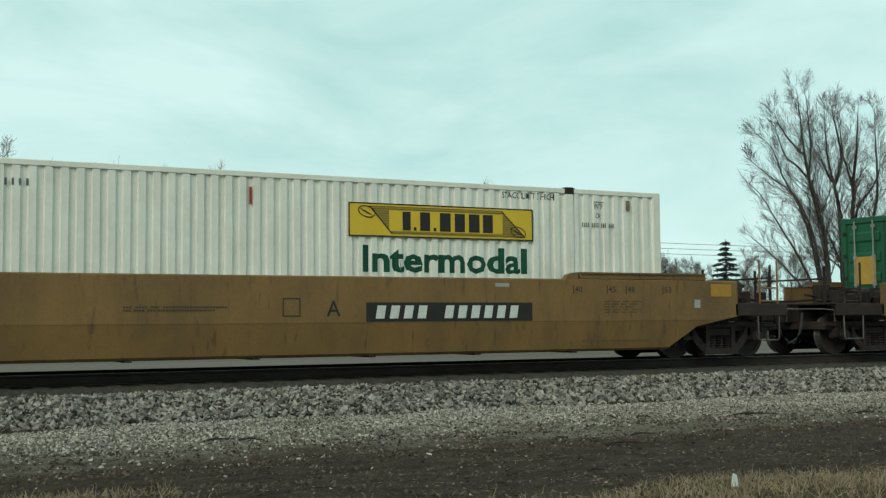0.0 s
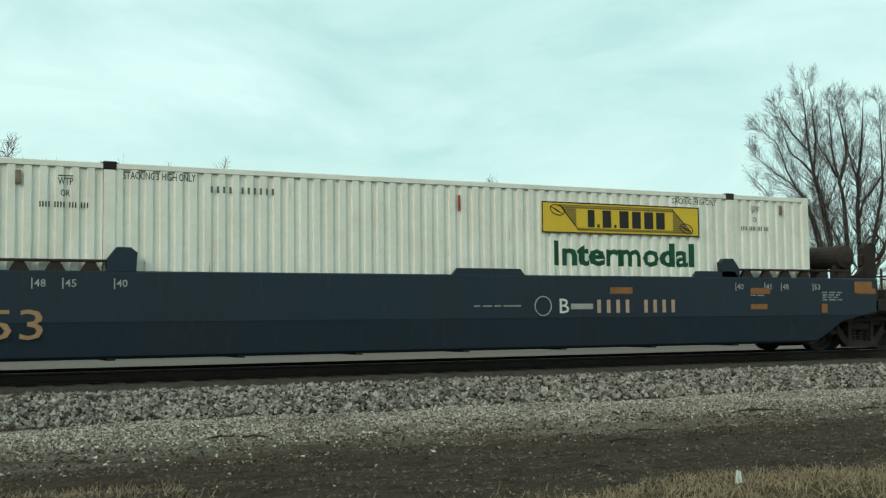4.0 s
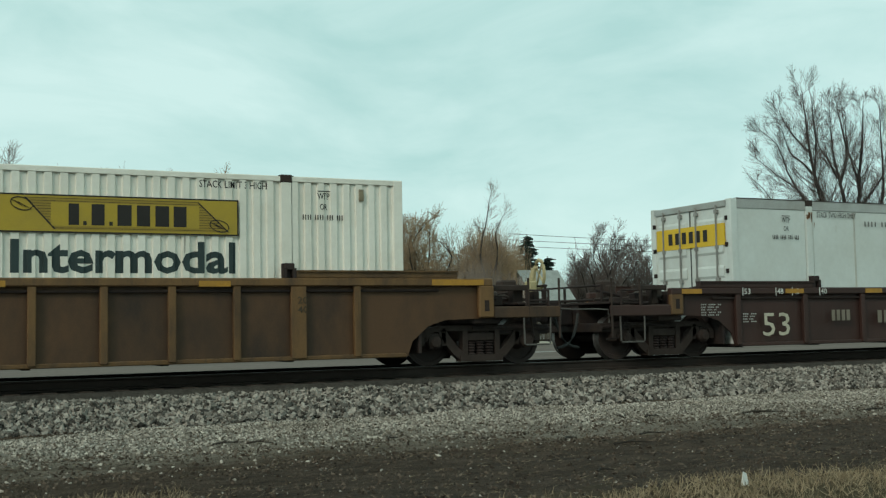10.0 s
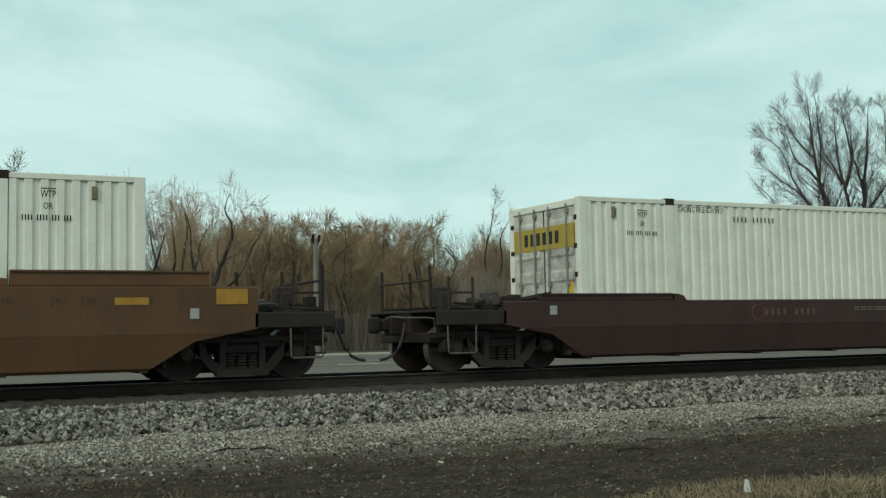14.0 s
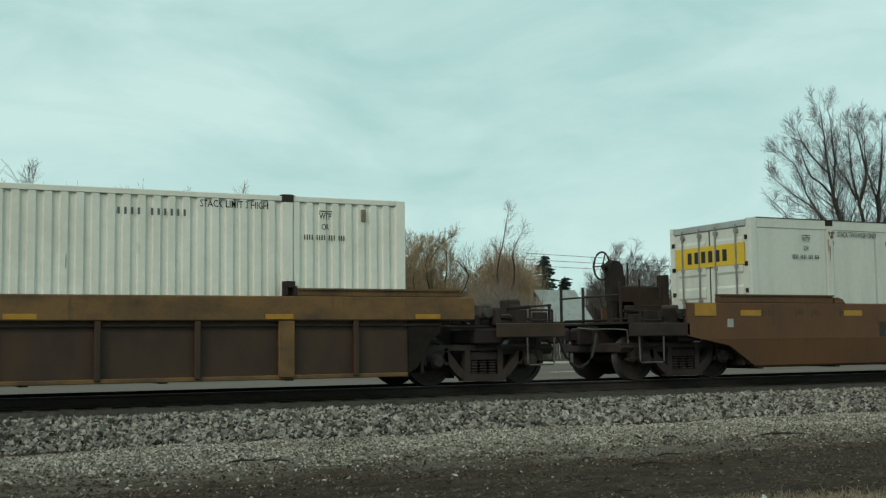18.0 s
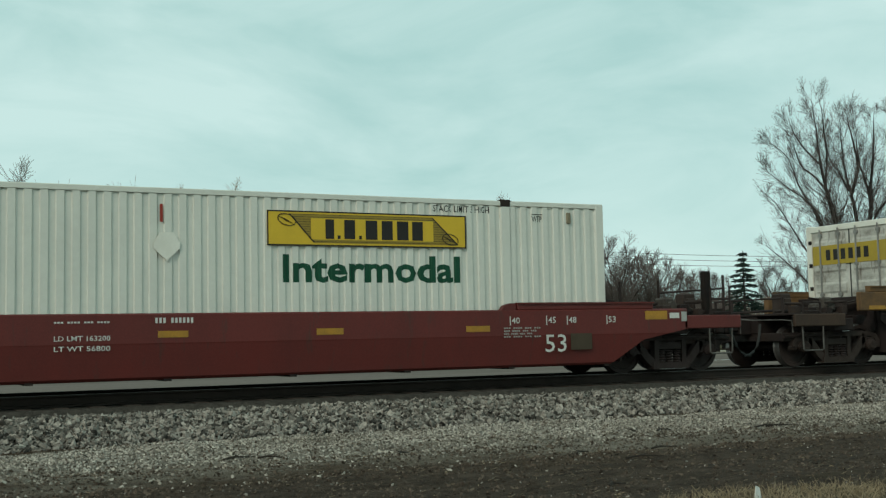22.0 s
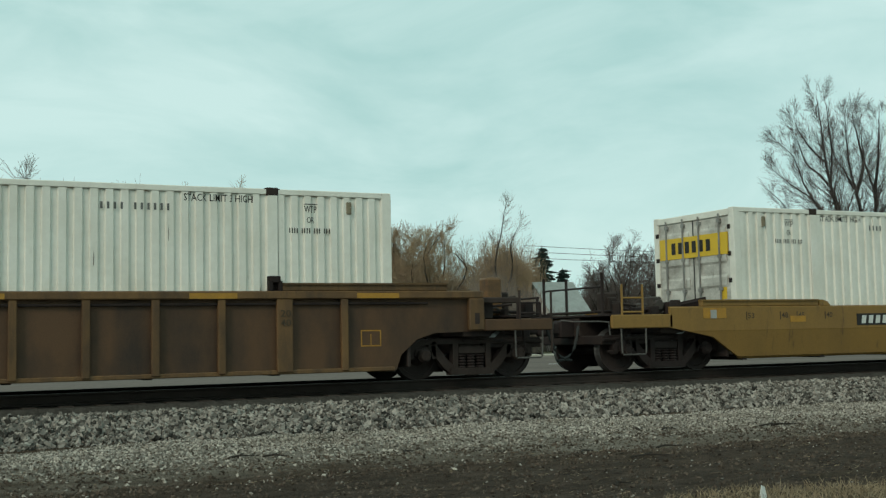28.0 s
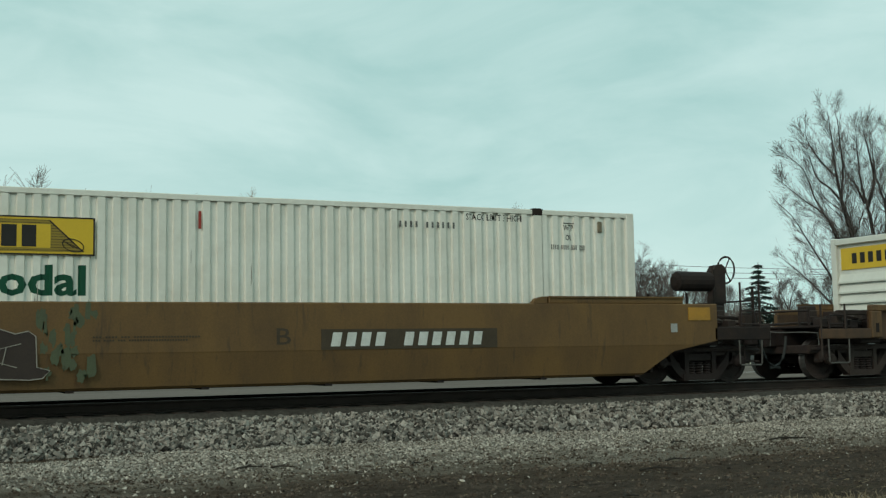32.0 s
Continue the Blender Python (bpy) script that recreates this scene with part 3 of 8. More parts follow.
# ---- running gear ----
def wheelset(parent, x):
    def make():
        m = Mesh()
        for s in (1, -1):
            c = 0.7525 * s
            m.lathe(0, 0, [(c - 0.075 * s, 0.445), (c - 0.045 * s, 0.43), (c + 0.07 * s, 0.418), (c + 0.07 * s, 0.345), (c + 0.035 * s, 0.33), (c + 0.03 * s, 0.17), (c + 0.075 * s, 0.12),
                            (c + 0.08 * s, 0.0)])
            for a in range(3):
                q = a * 2.094
                m.box(0.05 * math.cos(q) - 0.016, 0.05 * math.cos(q) + 0.016, c + 0.09 * s, c + 0.105 * s, 0.05 * math.sin(q) - 0.016, 0.05 * math.sin(q) + 0.016)
        m.tube([(0, -0.72, 0), (0, 0.72, 0)], 0.085, 14)
        return m
    first = ("wheelset", wheel_steel.name) not in CACHE
    data = shared("wheelset", wheel_steel, make)
    if first:
        # worn bright treads and flange tops
        data.materials.append(tread_steel)
        for f in data.polygons:
            if all(math.hypot(data.vertices[i].co.x, data.vertices[i].co.z) > 0.41 for i in f.vertices) and len(f.vertices) == 4:
                f.material_index = 1
    ob = part("wheelset", data, wheel_steel, parent, "", pose(x, 0, 0.418))
    ROLLING.append(ob)
    return ob


ROLLING = []


def side_frame_mesh():
    """A cast side frame: an arched top member, two slanting legs, columns, spring seat and jaws over the axle boxes."""
    m = Mesh()
    y0, y1 = -0.08, 0.07
    m.ribbon([(-1.15, 0.36), (-1.16, 0.50), (-1.08, 0.60), (-0.92, 0.645), (-0.6, 0.655), (0, 0.65), (0.6, 0.655), (0.92, 0.645), (1.08, 0.60), (1.16, 0.50), (1.15, 0.36)], 0.10, y0, y1)
    m.ribbon([(-0.42, 0.13), (0.42, 0.13)], 0.12, y0 - 0.03, y1 + 0.02)
    for s in (1, -1):
        m.ribbon([(0.78 * s, 0.62), (0.70 * s, 0.50), (0.50 * s, 0.26), (0.36 * s, 0.15)], 0.15, y0, y1)
        m.ribbon([(0.32 * s, 0.16), (0.32 * s, 0.63)], 0.10, y0 - 0.01, y1)
        m.ribbon([(0.74 * s, 0.58), (0.73 * s, 0.36)], 0.08, y0, y1)
        m.box(0.79 * s, 1.08 * s, y0 + 0.01, y1, 0.40, 0.58, 0.02)
        m.lathe(0.925 * s, 0.418, [(-0.19, 0.05), (-0.185, 0.085), (-0.13, 0.11), (-0.12, 0.125), (-0.04, 0.125)], 18)
        for q in range(3):
            w = 0.4 + q * 2.094
            m.box(0.925 * s + 0.06 * math.cos(w) - 0.014, 0.925 * s + 0.06 * math.cos(w) + 0.014, -0.205, -0.18, 0.418 + 0.06 * math.sin(w) - 0.014, 0.418 + 0.06 * math.sin(w) + 0.014)
    return m


def spring_mesh():
    zs = [0.19 + 0.0125 * i for i in range(19)]
    return Mesh().tube([(0, 0, z) for z in zs], [(0.078, 0.088, 0.078, 0.060)[i % 4] for i in range(19)], 12)


def truck(parent, x, mat=None, base=1.83):
    mat = mat or iron
    def bolster():
        m = Mesh().box(-0.22, 0.22, -1.0, 1.0, 0.42, 0.62, 0.02)
        m.box(-0.27, 0.27, -1.09, -0.93, 0.43, 0.57, 0.015).box(-0.27, 0.27, 0.93, 1.09, 0.43, 0.57, 0.015)
        return m.disc(0, -0.001, 0.001, 0.66, 0.2, 12)
    tr = part("truck", shared("truck", mat, bolster), mat, parent, "", pose(x, WIDE / 2, 0))
    for s, turn in ((-1, 0), (1, 180)):
        part("side_frame", shared("side_frame", mat, side_frame_mesh), mat, tr, "", pose(0, 1.02 * s, 0, 0, 0, turn))
        for x in (-0.18, 0.0, 0.18):
            part("spring", shared("spring", iron, spring_mesh), iron, tr, "coil spring", pose(x, 1.02 * s + 0.02 * s, 0))
    for s in (-1, 1):
        wheelset(tr, s * base / 2)
    return tr


# ---- rail cars ----
class Paint:
    def __init__(self, side, rib=None, trim=None, ends=None):
        self.side, self.rib, self.trim, self.ends = side, rib or side, trim or side, ends or soot


def out_left(x, y, z):
    return (-x, y, z)


def out_right(x, y, z):
    return (LOAD + x, y, z)


def well_side(p, style, ends, top):
    """Outline of one side sheet in (x, z), for its left and right ends: 'A' shares a truck, 'C' has its own."""
    def end(kind):
        if kind == "A":
            return [(0.06, 0.30), (0.22, 0.44), (0.22, top)] if style == "smooth" else [(0.03, 0.2), (0.10, 0.42), (0.40, 0.68), (0.72, 0.80), (1.20, 0.82), (1.20, top - 0.12)]
        if style == "smooth":
            return [(0.08, 0.24), (0.72, 0.63), (1.62, 0.74), (1.72, 0.82), (1.72, top - 0.02)]
        return [(0.03, 0.2), (0.12, 0.45), (0.42, 0.70), (0.75, 0.80), (1.64, 0.82), (1.64, top - 0.12)]
    left, right = end(ends[0]), end(ends[1])
    return [(-a, b) for a, b in reversed(left)] + [(LOAD + a, b) for a, b in right]


def well_car(k, right, paint, style, ends, gap_r, name_label, top=1.51, group="train", ledge=True, truck_mat=None, rise=0.125, posts=None):
    """One well unit. Its own space starts at the left end of its load, at the load's near side, on the rail heads."""
    car = thing("well_car", name_label, "rail car", group, pose(right - LOAD, SIDE, 0))
    S = -0.16
    # side sheets
    if style == "smooth":
        prof = well_side(paint, style, ends, top)
        for near in (True, False):
            m = Mesh()
            y = S if near else WIDE - S
            d = 0.035 if near else -0.035
            # crease at mid height: below it the sheet leans inward
            zs = [top, top - 0.02, 0.75, 0.73, 0.24, 0.20]
            ys = [y + d * 0.6, y, y, y + d * 0.15, y + d * 2.2, y + d * 3.4]

            def reach(z, which):
                e = ends[0] if which == 0 else ends[1]
                if e == "A":
                    return 0.22 if z > 0.44 else 0.22 - (0.44 - z) * 1.0
                if z >= 0.82:
                    return 1.72
                if z >= 0.63:
                    return 0.72 + (z - 0.63) / 0.19 * 1.0
                return max(0.72 - (0.63 - z) / 0.39 * 0.64, 0.02)
            zz = sorted(set(zs + [0.82, 0.63, 0.44]), reverse=True)
            ring = []
            for z in zz:
                yy = float(np.interp(z, zs[::-1], ys[::-1]))
                ring.append((-reach(z, 0), LOAD + reach(z, 1), yy, z))
            V, F = [], []
            for a, b, yy, z in ring:
                V += [(a, yy, z), (b, yy, z), (a, yy + d * 1.5, z), (b, yy + d * 1.5, z)]
            for i in range(len(ring) - 1):
                o, q = 4 * i, 4 * i + 4
                F += [(o, o + 1, q + 1, q), (o + 2, q + 2, q + 3, o + 3), (o, q, q + 2, o + 2), (o + 1, o + 3, q + 3, q + 1)]
            F += [(0, 2, 3, 1), (len(V) - 4, len(V) - 3, len(V) - 1, len(V) - 2)]
            m.add(V, F)
            part("side_panel", m, paint.side, car)
    else:
        chord = 0.39 if style == "chord" else 0.13
        prof = well_side(paint, style, ends, top)
        for near in (True, False):
            y, d = (S, 1) if near else (WIDE - S, -1)
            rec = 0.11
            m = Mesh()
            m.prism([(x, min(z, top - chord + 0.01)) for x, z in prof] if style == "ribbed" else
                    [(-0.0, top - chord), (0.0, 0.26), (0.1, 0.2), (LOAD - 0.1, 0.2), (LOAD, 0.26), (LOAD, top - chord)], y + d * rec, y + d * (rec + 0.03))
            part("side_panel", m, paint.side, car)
            e0 = {"A": 1.2, "C": 1.64}[ends[0]] if style == "ribbed" else 1.22
            e1 = {"A": 1.2, "C": 1.64}[ends[1]] if style == "ribbed" else 1.22
            part("top_chord", Mesh().box(-e0, LOAD + e1, y, y + d * 0.14, top - chord, top, 0.018), paint.trim, car)
            # the dark pipe also stands in for the shadow line below the chord
            part("air_pipe", Mesh().tube([(-0.6, y + d * 0.07, top - chord - 0.075), (LOAD + 0.6, y + d * 0.07, top - chord - 0.075)], 0.022, 6), soot, car, "dark brake pipe drawing the shadow line under the chord")
            part("bottom_sill", Mesh().box(0.02, LOAD - 0.02, y + d * 0.045, y + d * 0.13, 0.19, 0.26, 0.012), paint.rib, car)
            if style == "ribbed":
                spots = [1.02 + 1.016 * i for i in range(15)]
                if not ends[0] == "A":
                    spots = [0.02] + spots
                wide = (1, 7, 13) if ends[0] == "A" else (2, 8, 14)
            else:
                spots = [0.92, 2.12, 3.63, 5.12, 6.62, 8.12, 9.60, 11.11, 12.60, 14.02, 15.2]
                wide = (1, 5, 9)
            if posts:
                spots, wide = posts, ()
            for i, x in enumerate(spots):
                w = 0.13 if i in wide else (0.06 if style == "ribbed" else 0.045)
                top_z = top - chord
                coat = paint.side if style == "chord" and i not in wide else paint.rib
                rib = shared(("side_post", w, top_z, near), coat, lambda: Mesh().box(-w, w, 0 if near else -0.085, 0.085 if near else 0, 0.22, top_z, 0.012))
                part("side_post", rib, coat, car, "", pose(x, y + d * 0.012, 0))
    # floor of the well
    fl = Mesh().box(0.0, LOAD, 0.05, WIDE - 0.05, 0.19, 0.24)
    for i in range(9):
        fl.box(i * 2 - 0.06 + 0.1, i * 2 + 0.16, -0.05, WIDE + 0.05, 0.17, 0.26)
    part("well_floor", fl, soot, car)
    # ledges over the ends of the well, and the guides at the forty-foot corners
    for which, put in ((0, out_left), (1, out_right)):
        inner = -2.02
        for y0, y1 in ((S + 0.01, S + 0.14), (WIDE - S - 0.14, WIDE - S - 0.01)):
            reach_out = (0.72 if ends[which] == "A" else 0.95)
            if ledge == "open":
                m = Mesh(put).box(inner, reach_out, y0, y1, top + 0.13, top + 0.17, 0.008)
                for i in range(6):
                    u = inner + 0.1 + i * 0.5
                    m.prism([(u, top), (u + 0.28, top), (u + 0.20, top + 0.135), (u + 0.08, top + 0.135)], y0 + 0.02, y1 - 0.02)
                part("end_rail", m, soot, car)
                g = Mesh(put).prism([(inner - 0.42, top), (inner, top), (inner + 0.02, top + 0.16), (inner - 0.14, top + 0.36), (inner - 0.34, top + 0.36), (inner - 0.44, top + 0.28)], y0, y1)
            else:
                m = Mesh(put).box(inner + 0.06, reach_out, y0, y1, top, top + rise, 0.012)
                m.box(inner + 0.06, reach_out, y0 - 0.03 if y0 < 1 else y0, y1 if y0 < 1 else y1 + 0.03, top + rise - 0.025, top + rise + 0.003)
                part("end_ledge", m, paint.trim, car)
                if style == "smooth":
                    g = Mesh(put).prism([(inner - 0.26, top), (inner + 0.02, top), (inner + 0.02, top + 0.11), (inner - 0.06, top + 0.12), (inner - 0.2, top + 0.08)], y0, y1)
                else:
                    g = Mesh(put)
                    g.box(inner - 0.16, inner + 0.06, y0 + 0.09, y1, top, top + 0.24, 0.012)
                    g.box(inner - 0.13, inner + 0.03, y0 + 0.0, y0 + 0.10, top + 0.13, top + 0.24, 0.012)
                    g.box(inner - 0.16, inner - 0.10, y0, y0 + 0.10, top, top + 0.16).box(inner, inner + 0.06, y0, y0 + 0.10, top, top + 0.16)
            part("corner_guide", g, iron if style != "smooth" else paint.trim, car)
    for which, put in ((0, out_left), (1, out_right)):
        if ends[which] == "C":
            coupled_end(car, put, paint, style, top, (k, which))
        else:
            shared_end(car, put, paint, style, top, which)
    truck_mat = truck_mat or (rust_dark if style != "smooth" else None)
    if ends[0] == "C":
        truck(car, -1.57, truck_mat)
    if ends[1] == "C":
        truck(car, LOAD + 1.57, truck_mat)
    else:
        truck(car, LOAD + gap_r / 2, truck_mat)
    TRAIN.append((car, right - LOAD))
    return car


TRAIN = []


def bulkhead(put, e, top):
    m = Mesh(put).box(e - 0.03, e + 0.03, -0.02, WIDE + 0.02, 0.24, top - 0.05, 0.01)
    m.box(e, e + 0.10, 0.3, 0.42, 0.7, top - 0.1).box(e, e + 0.10, WIDE - 0.42, WIDE - 0.3, 0.7, top - 0.1)
    return m


def coupled_end(car, put, paint, style, top, seed):
    """Platform, brake gear, rails and coupler at an end with its own truck."""
    part("bulkhead", bulkhead(put, 0.28, top), paint.ends, car)
    if style == "chord":
        for y0, y1 in ((-0.09, -0.05), (WIDE + 0.05, WIDE + 0.09)):
            part("end_gusset", Mesh(put).prism([(0.004, 0.24), (0.16, 0.34), (0.42, 0.78), (0.60, 0.92), (0.60, top - 0.385), (0.004, top - 0.385)], y0, y1), end_dark, car)
    deck = Mesh(put).box(0.3, 3.02, 0.95, WIDE - 0.95, 0.68, 1.05, 0.02)
    deck.box(1.3, 1.85, -0.02, WIDE + 0.02, 0.72, 0.98, 0.02)
    deck.prism([(0.3, 1.05), (1.5, 1.05), (0.9, 1.32), (0.3, 1.42)], 0.55, 0.62).prism([(0.3, 1.05), (1.5, 1.05), (0.9, 1.32), (0.3, 1.42)], WIDE - 0.62, WIDE - 0.55)
    part("end_sill", deck, paint.ends, car)
    for y0, y1 in ((-0.16, -0.08), (WIDE + 0.08, WIDE + 0.16)):
        part("step_sill", Mesh(put).box(1.66, 2.48 if seed == (10, 1) else 3.02, y0, y1, 0.82, 1.02 if style == "ribbed" else 1.07, 0.015), (paint.trim if paint.side in (gold_side, red_side) else soot) if style == "smooth" else paint.side, car)
    if style == "ribbed":
        for y0, y1 in ((-0.165, -0.06), (WIDE + 0.06, WIDE + 0.165)):
            post = part("end_post", Mesh(put).box(1.36, 1.655, y0, y1, 0.83, top - 0.125, 0.02), rib_yellow, car)
            if y0 < 0:
                part("slot", Mesh(put).box(1.46, 1.55, -0.169, -0.15, 0.94, 1.13), soot, post, "dark slot")
        for e in ((2.44,) if seed == (10, 1) else (2.36, 3.0)):
            part("corner_post", Mesh(put).tube([(e, -0.14, 0.45 if e > 2.9 else 0.84), (e, -0.14, 1.52)], 0.022, 6), rust_dark, car, "thin rusty grab post")
        part("platform_beam", Mesh(put).box(1.66, 2.44, -0.05, 0.05, 1.30, 1.40, 0.015), rust_dark, car, "rusty beam along the platform")
    part("walkway", Mesh(put).box(2.15, 3.05, -0.12, WIDE + 0.12, 1.05, 1.09, 0.006), iron, car)
    lower = Mesh(put).box(3.0, 3.32, MID - SIDE - 0.15, MID - SIDE + 0.15, 0.66, 1.0, 0.03)
    lower.box(3.3, 3.56, WIDE / 2 - 0.10, WIDE / 2 + 0.10, 0.74, 0.96, 0.03).box(3.5, 3.70, WIDE / 2 - 0.16, WIDE / 2 + 0.02, 0.70, 1.0, 0.04)
    part("coupler", lower, iron, car)
    hose = [(3.30, 0.55, 0.88), (3.36, 0.52, 0.66), (3.44, 0.50, 0.46), (3.55, 0.50, 0.33), (3.68, 0.50, 0.27), (3.80, 0.50, 0.25)]
    part("air_hose", Mesh(put).tube(hose, 0.027, 8), rubber, car, "black rubber hose")
    # ladder frame at the corner, with a stirrup below
    high = top + 0.42 if style == "smooth" else 1.30
    lad = Mesh(put)
    for e in (2.32, 2.78):
        lad.tube([(e, -0.13, 0.98), (e, -0.13, high)], 0.022, 6)
    for z in (1.12, min(1.38, high)):
        lad.tube([(2.32, -0.13, z), (2.78, -0.13, z)], 0.018, 6)
    part("ladder", lad, paint.trim if paint.side in (tan_side, gold_side) else iron, car)
    part("stirrup", Mesh(put).tube([(2.26, -0.13, 0.98), (2.27, -0.13, 0.36), (2.30, -0.13, 0.34), (2.78, -0.13, 0.34), (2.80, -0.13, 0.37), (2.82, -0.13, 0.98)], 0.016, 6), pale_steel, car, "bare steel foot stirrup")
    lever = Mesh(put).tube([(3.04, -0.10, 0.70), (3.06, -0.10, 0.94), (3.08, 0.2, 0.96), (3.12, 1.0, 0.97), (3.30, 1.2, 1.0)], 0.014, 6)
    part("uncoupling_lever", lever, pale_steel, car)
    box_brake = Mesh(put).box(2.30, 2.62, 0.70, 0.95, 1.06, 1.52, 0.03).box(2.36, 2.56, 0.62, 0.72, 1.16, 1.42, 0.02).tube([(2.46, 0.6, 1.3), (2.46, 0.56, 0.8)], 0.02, 6)
    part("slack_adjuster", box_brake, rust_dark, car)
    for y in (0.45, WIDE - 0.45):
        part("rigging", Mesh(put).tube([(0.5, y, 1.34), (1.4, y, 1.20), (2.2, y, 1.16), (3.0, y, 1.14)], 0.03, 6).box(1.05, 1.22, y - 0.08, y + 0.08, 1.05, 1.36, 0.02), soot, car)
    if seed == (23, 1):
        part("brake_cabinet", Mesh(put).box(2.05, 2.38, 0.50, 0.80, 1.07, 1.78, 0.04), chord_yellow, car, "rusty brown brake cabinet")
    rail_ = Mesh(put)
    for e, y in ((2.95, 0.25), (2.95, WIDE - 0.25), (2.2, WIDE + 0.1)):
        rail_.tube([(e, y, 1.05), (e, y, 1.86 if style == "smooth" else 1.42)], 0.03, 6)
    rail_.tube([(2.98, 0.25, 1.60 if style == "smooth" else 1.40), (2.98, WIDE - 0.25, 1.60 if style == "smooth" else 1.40)], 0.02, 6)
    part("handrail", rail_, iron, car)
    # rods, pipes and brackets crowd the platform
    jig = random.Random(seed[0] * 7 + seed[1])
    for i in range(6):
        e, y, z = jig.uniform(1.2, 2.3), jig.uniform(0.15, 0.9), jig.uniform(1.08, 1.34)
        part("brake_rod", Mesh(put).tube([(e, y, z), (e + jig.uniform(0.3, 0.8), y + jig.uniform(-0.1, 0.1), z + jig.uniform(-0.12, 0.12))], jig.uniform(0.018, 0.04), 6), soot, car)
    for i in range(4):
        e = 1.35 + 0.42 * i
        part("bracket", Mesh(put).box(e, e + jig.uniform(0.08, 0.22), 0.10, 0.30, 1.04, 1.16 + jig.uniform(0, 0.2), 0.01), soot, car)
    under = Mesh(put).box(1.9, 3.0, 0.25, WIDE - 0.25, 0.52, 0.70, 0.02).tube([(1.4, 0.2, 0.66), (3.0, 0.2, 0.62)], 0.035, 6)
    under.tube([(2.55, 0.12, 0.95), (2.6, 0.12, 0.42), (2.95, 0.14, 0.40)], 0.022, 6)
    part("draft_sill", under, soot, car)
    # valve block and, on some ends, the hand brake and an air reservoir
    gear = Mesh(lambda a, b, c: put(a + 0.7, b, c + top - 0.84)).tube([(0.55, 0.45, 1.30), (1.35, 0.45, 1.30)], [0.19, 0.19], 14)
    gear.tube([(0.50, 0.45, 1.30), (0.55, 0.45, 1.30)], [0.10, 0.19], 14).tube([(1.35, 0.45, 1.30), (1.40, 0.45, 1.30)], [0.19, 0.10], 14)
    if seed == (26, 1):
        part("air_reservoir", gear, paint.ends, car)
    if seed == (4, 1):
        part("air_reservoir", Mesh(put).tube([(1.37, 0.30, top + 0.48), (1.37, 0.36, top + 0.48), (1.37, 1.35, top + 0.48), (1.37, 1.41, top + 0.48)], [0.12, 0.25, 0.25, 0.12], 18), soot, car, "dark steel air tank set crosswise")
        part("tank_cradle", Mesh(put).box(1.15, 1.6, 0.45, 0.55, top - 0.1, top + 0.3, 0.01).box(1.15, 1.6, 1.15, 1.25, top - 0.1, top + 0.3, 0.01), soot, car)
        part("brake_bracket", Mesh(put).prism([(1.7, top + 0.05), (2.2, top + 0.12), (2.42, top + 0.30), (2.58, top + 0.72), (2.75, top + 0.75), (2.75, top - 0.3), (2.4, top - 0.12), (1.7, top - 0.02)], 0.84, 0.94), soot, car)
    gear = Mesh(put).box(1.55, 1.80, 0.30, 0.62, 1.06, 1.42, 0.03).box(1.84, 2.02, 0.35, 0.55, 1.08, 1.30, 0.03)
    gear.tube([(1.5, 0.3, 1.16), (2.1, 0.26, 1.22), (2.6, 0.3, 1.0)], 0.025, 6).disc(1.68, 0.20, 0.30, 1.26, 0.09, 12)
    part("valve_block", gear, rust_grey if paint.side is not navy_side else soot, car)
    if seed == (14, 0):
        grime = surface("brown_grime", (0.040, 0.024, 0.016), 0.75, second=(0.022, 0.015, 0.012), amount=0.9, scale=3, bump=0.1, spec=0.12)
        part("brake_cabinet", Mesh(put).box(1.60, 2.62, 0.70, 0.86, 1.06, 1.80, 0.03).box(1.50, 1.64, 0.66, 0.9, 1.06, 2.02, 0.02), grime, car, "brown steel plate that carries the brake gear")
        part("corner_panel", Mesh(put).box(0.34, 1.62, -0.10, -0.04, 1.02, 1.44, 0.02), grime, car)
    if seed in ((4, 1), (8, 1), (11, 1), (14, 0), (26, 1)):
        br = Mesh(lambda a, b, c: put(a + 0.62, b, c + 0.30)).prism([(1.84, top - 0.25), (2.14, top - 0.25), (2.14, top + 0.48), (2.06, top + 0.55), (1.92, top + 0.52), (1.85, top + 0.42)], 0.82, 1.04)
        br.box(1.84, 2.12, 0.84, 1.04, 0.75, top - 0.2, 0.02).box(1.74, 1.85, 0.88, 1.00, top + 0.02, top + 0.28, 0.03).tube([(2.14, 0.95, top + 0.42), (2.24, 0.95, top + 0.42)], 0.06, 8)
        br.tube([(1.78, 0.78, top + 0.5), (1.80, 0.76, 0.9), (1.6, 0.74, 0.8)], 0.02, 6)
        part("brake_stand", br, soot, car)
        wh = Mesh(lambda a, b, c: put(a + 0.64, b, c + 0.32))
        pts = [(2.24, 0.95 + 0.27 * math.cos(a), top + 0.42 + 0.27 * math.sin(a)) for a in [2 * math.pi * i / 20 for i in range(21)]]
        wh.tube(pts, 0.02, 6)
        for i in range(3):
            a = i * 2.094
            wh.tube([(2.22, 0.95, top + 0.42), (2.24, 0.95 + 0.27 * math.cos(a), top + 0.42 + 0.27 * math.sin(a))], 0.014, 5)
        part("brake_wheel", wh, iron, car)
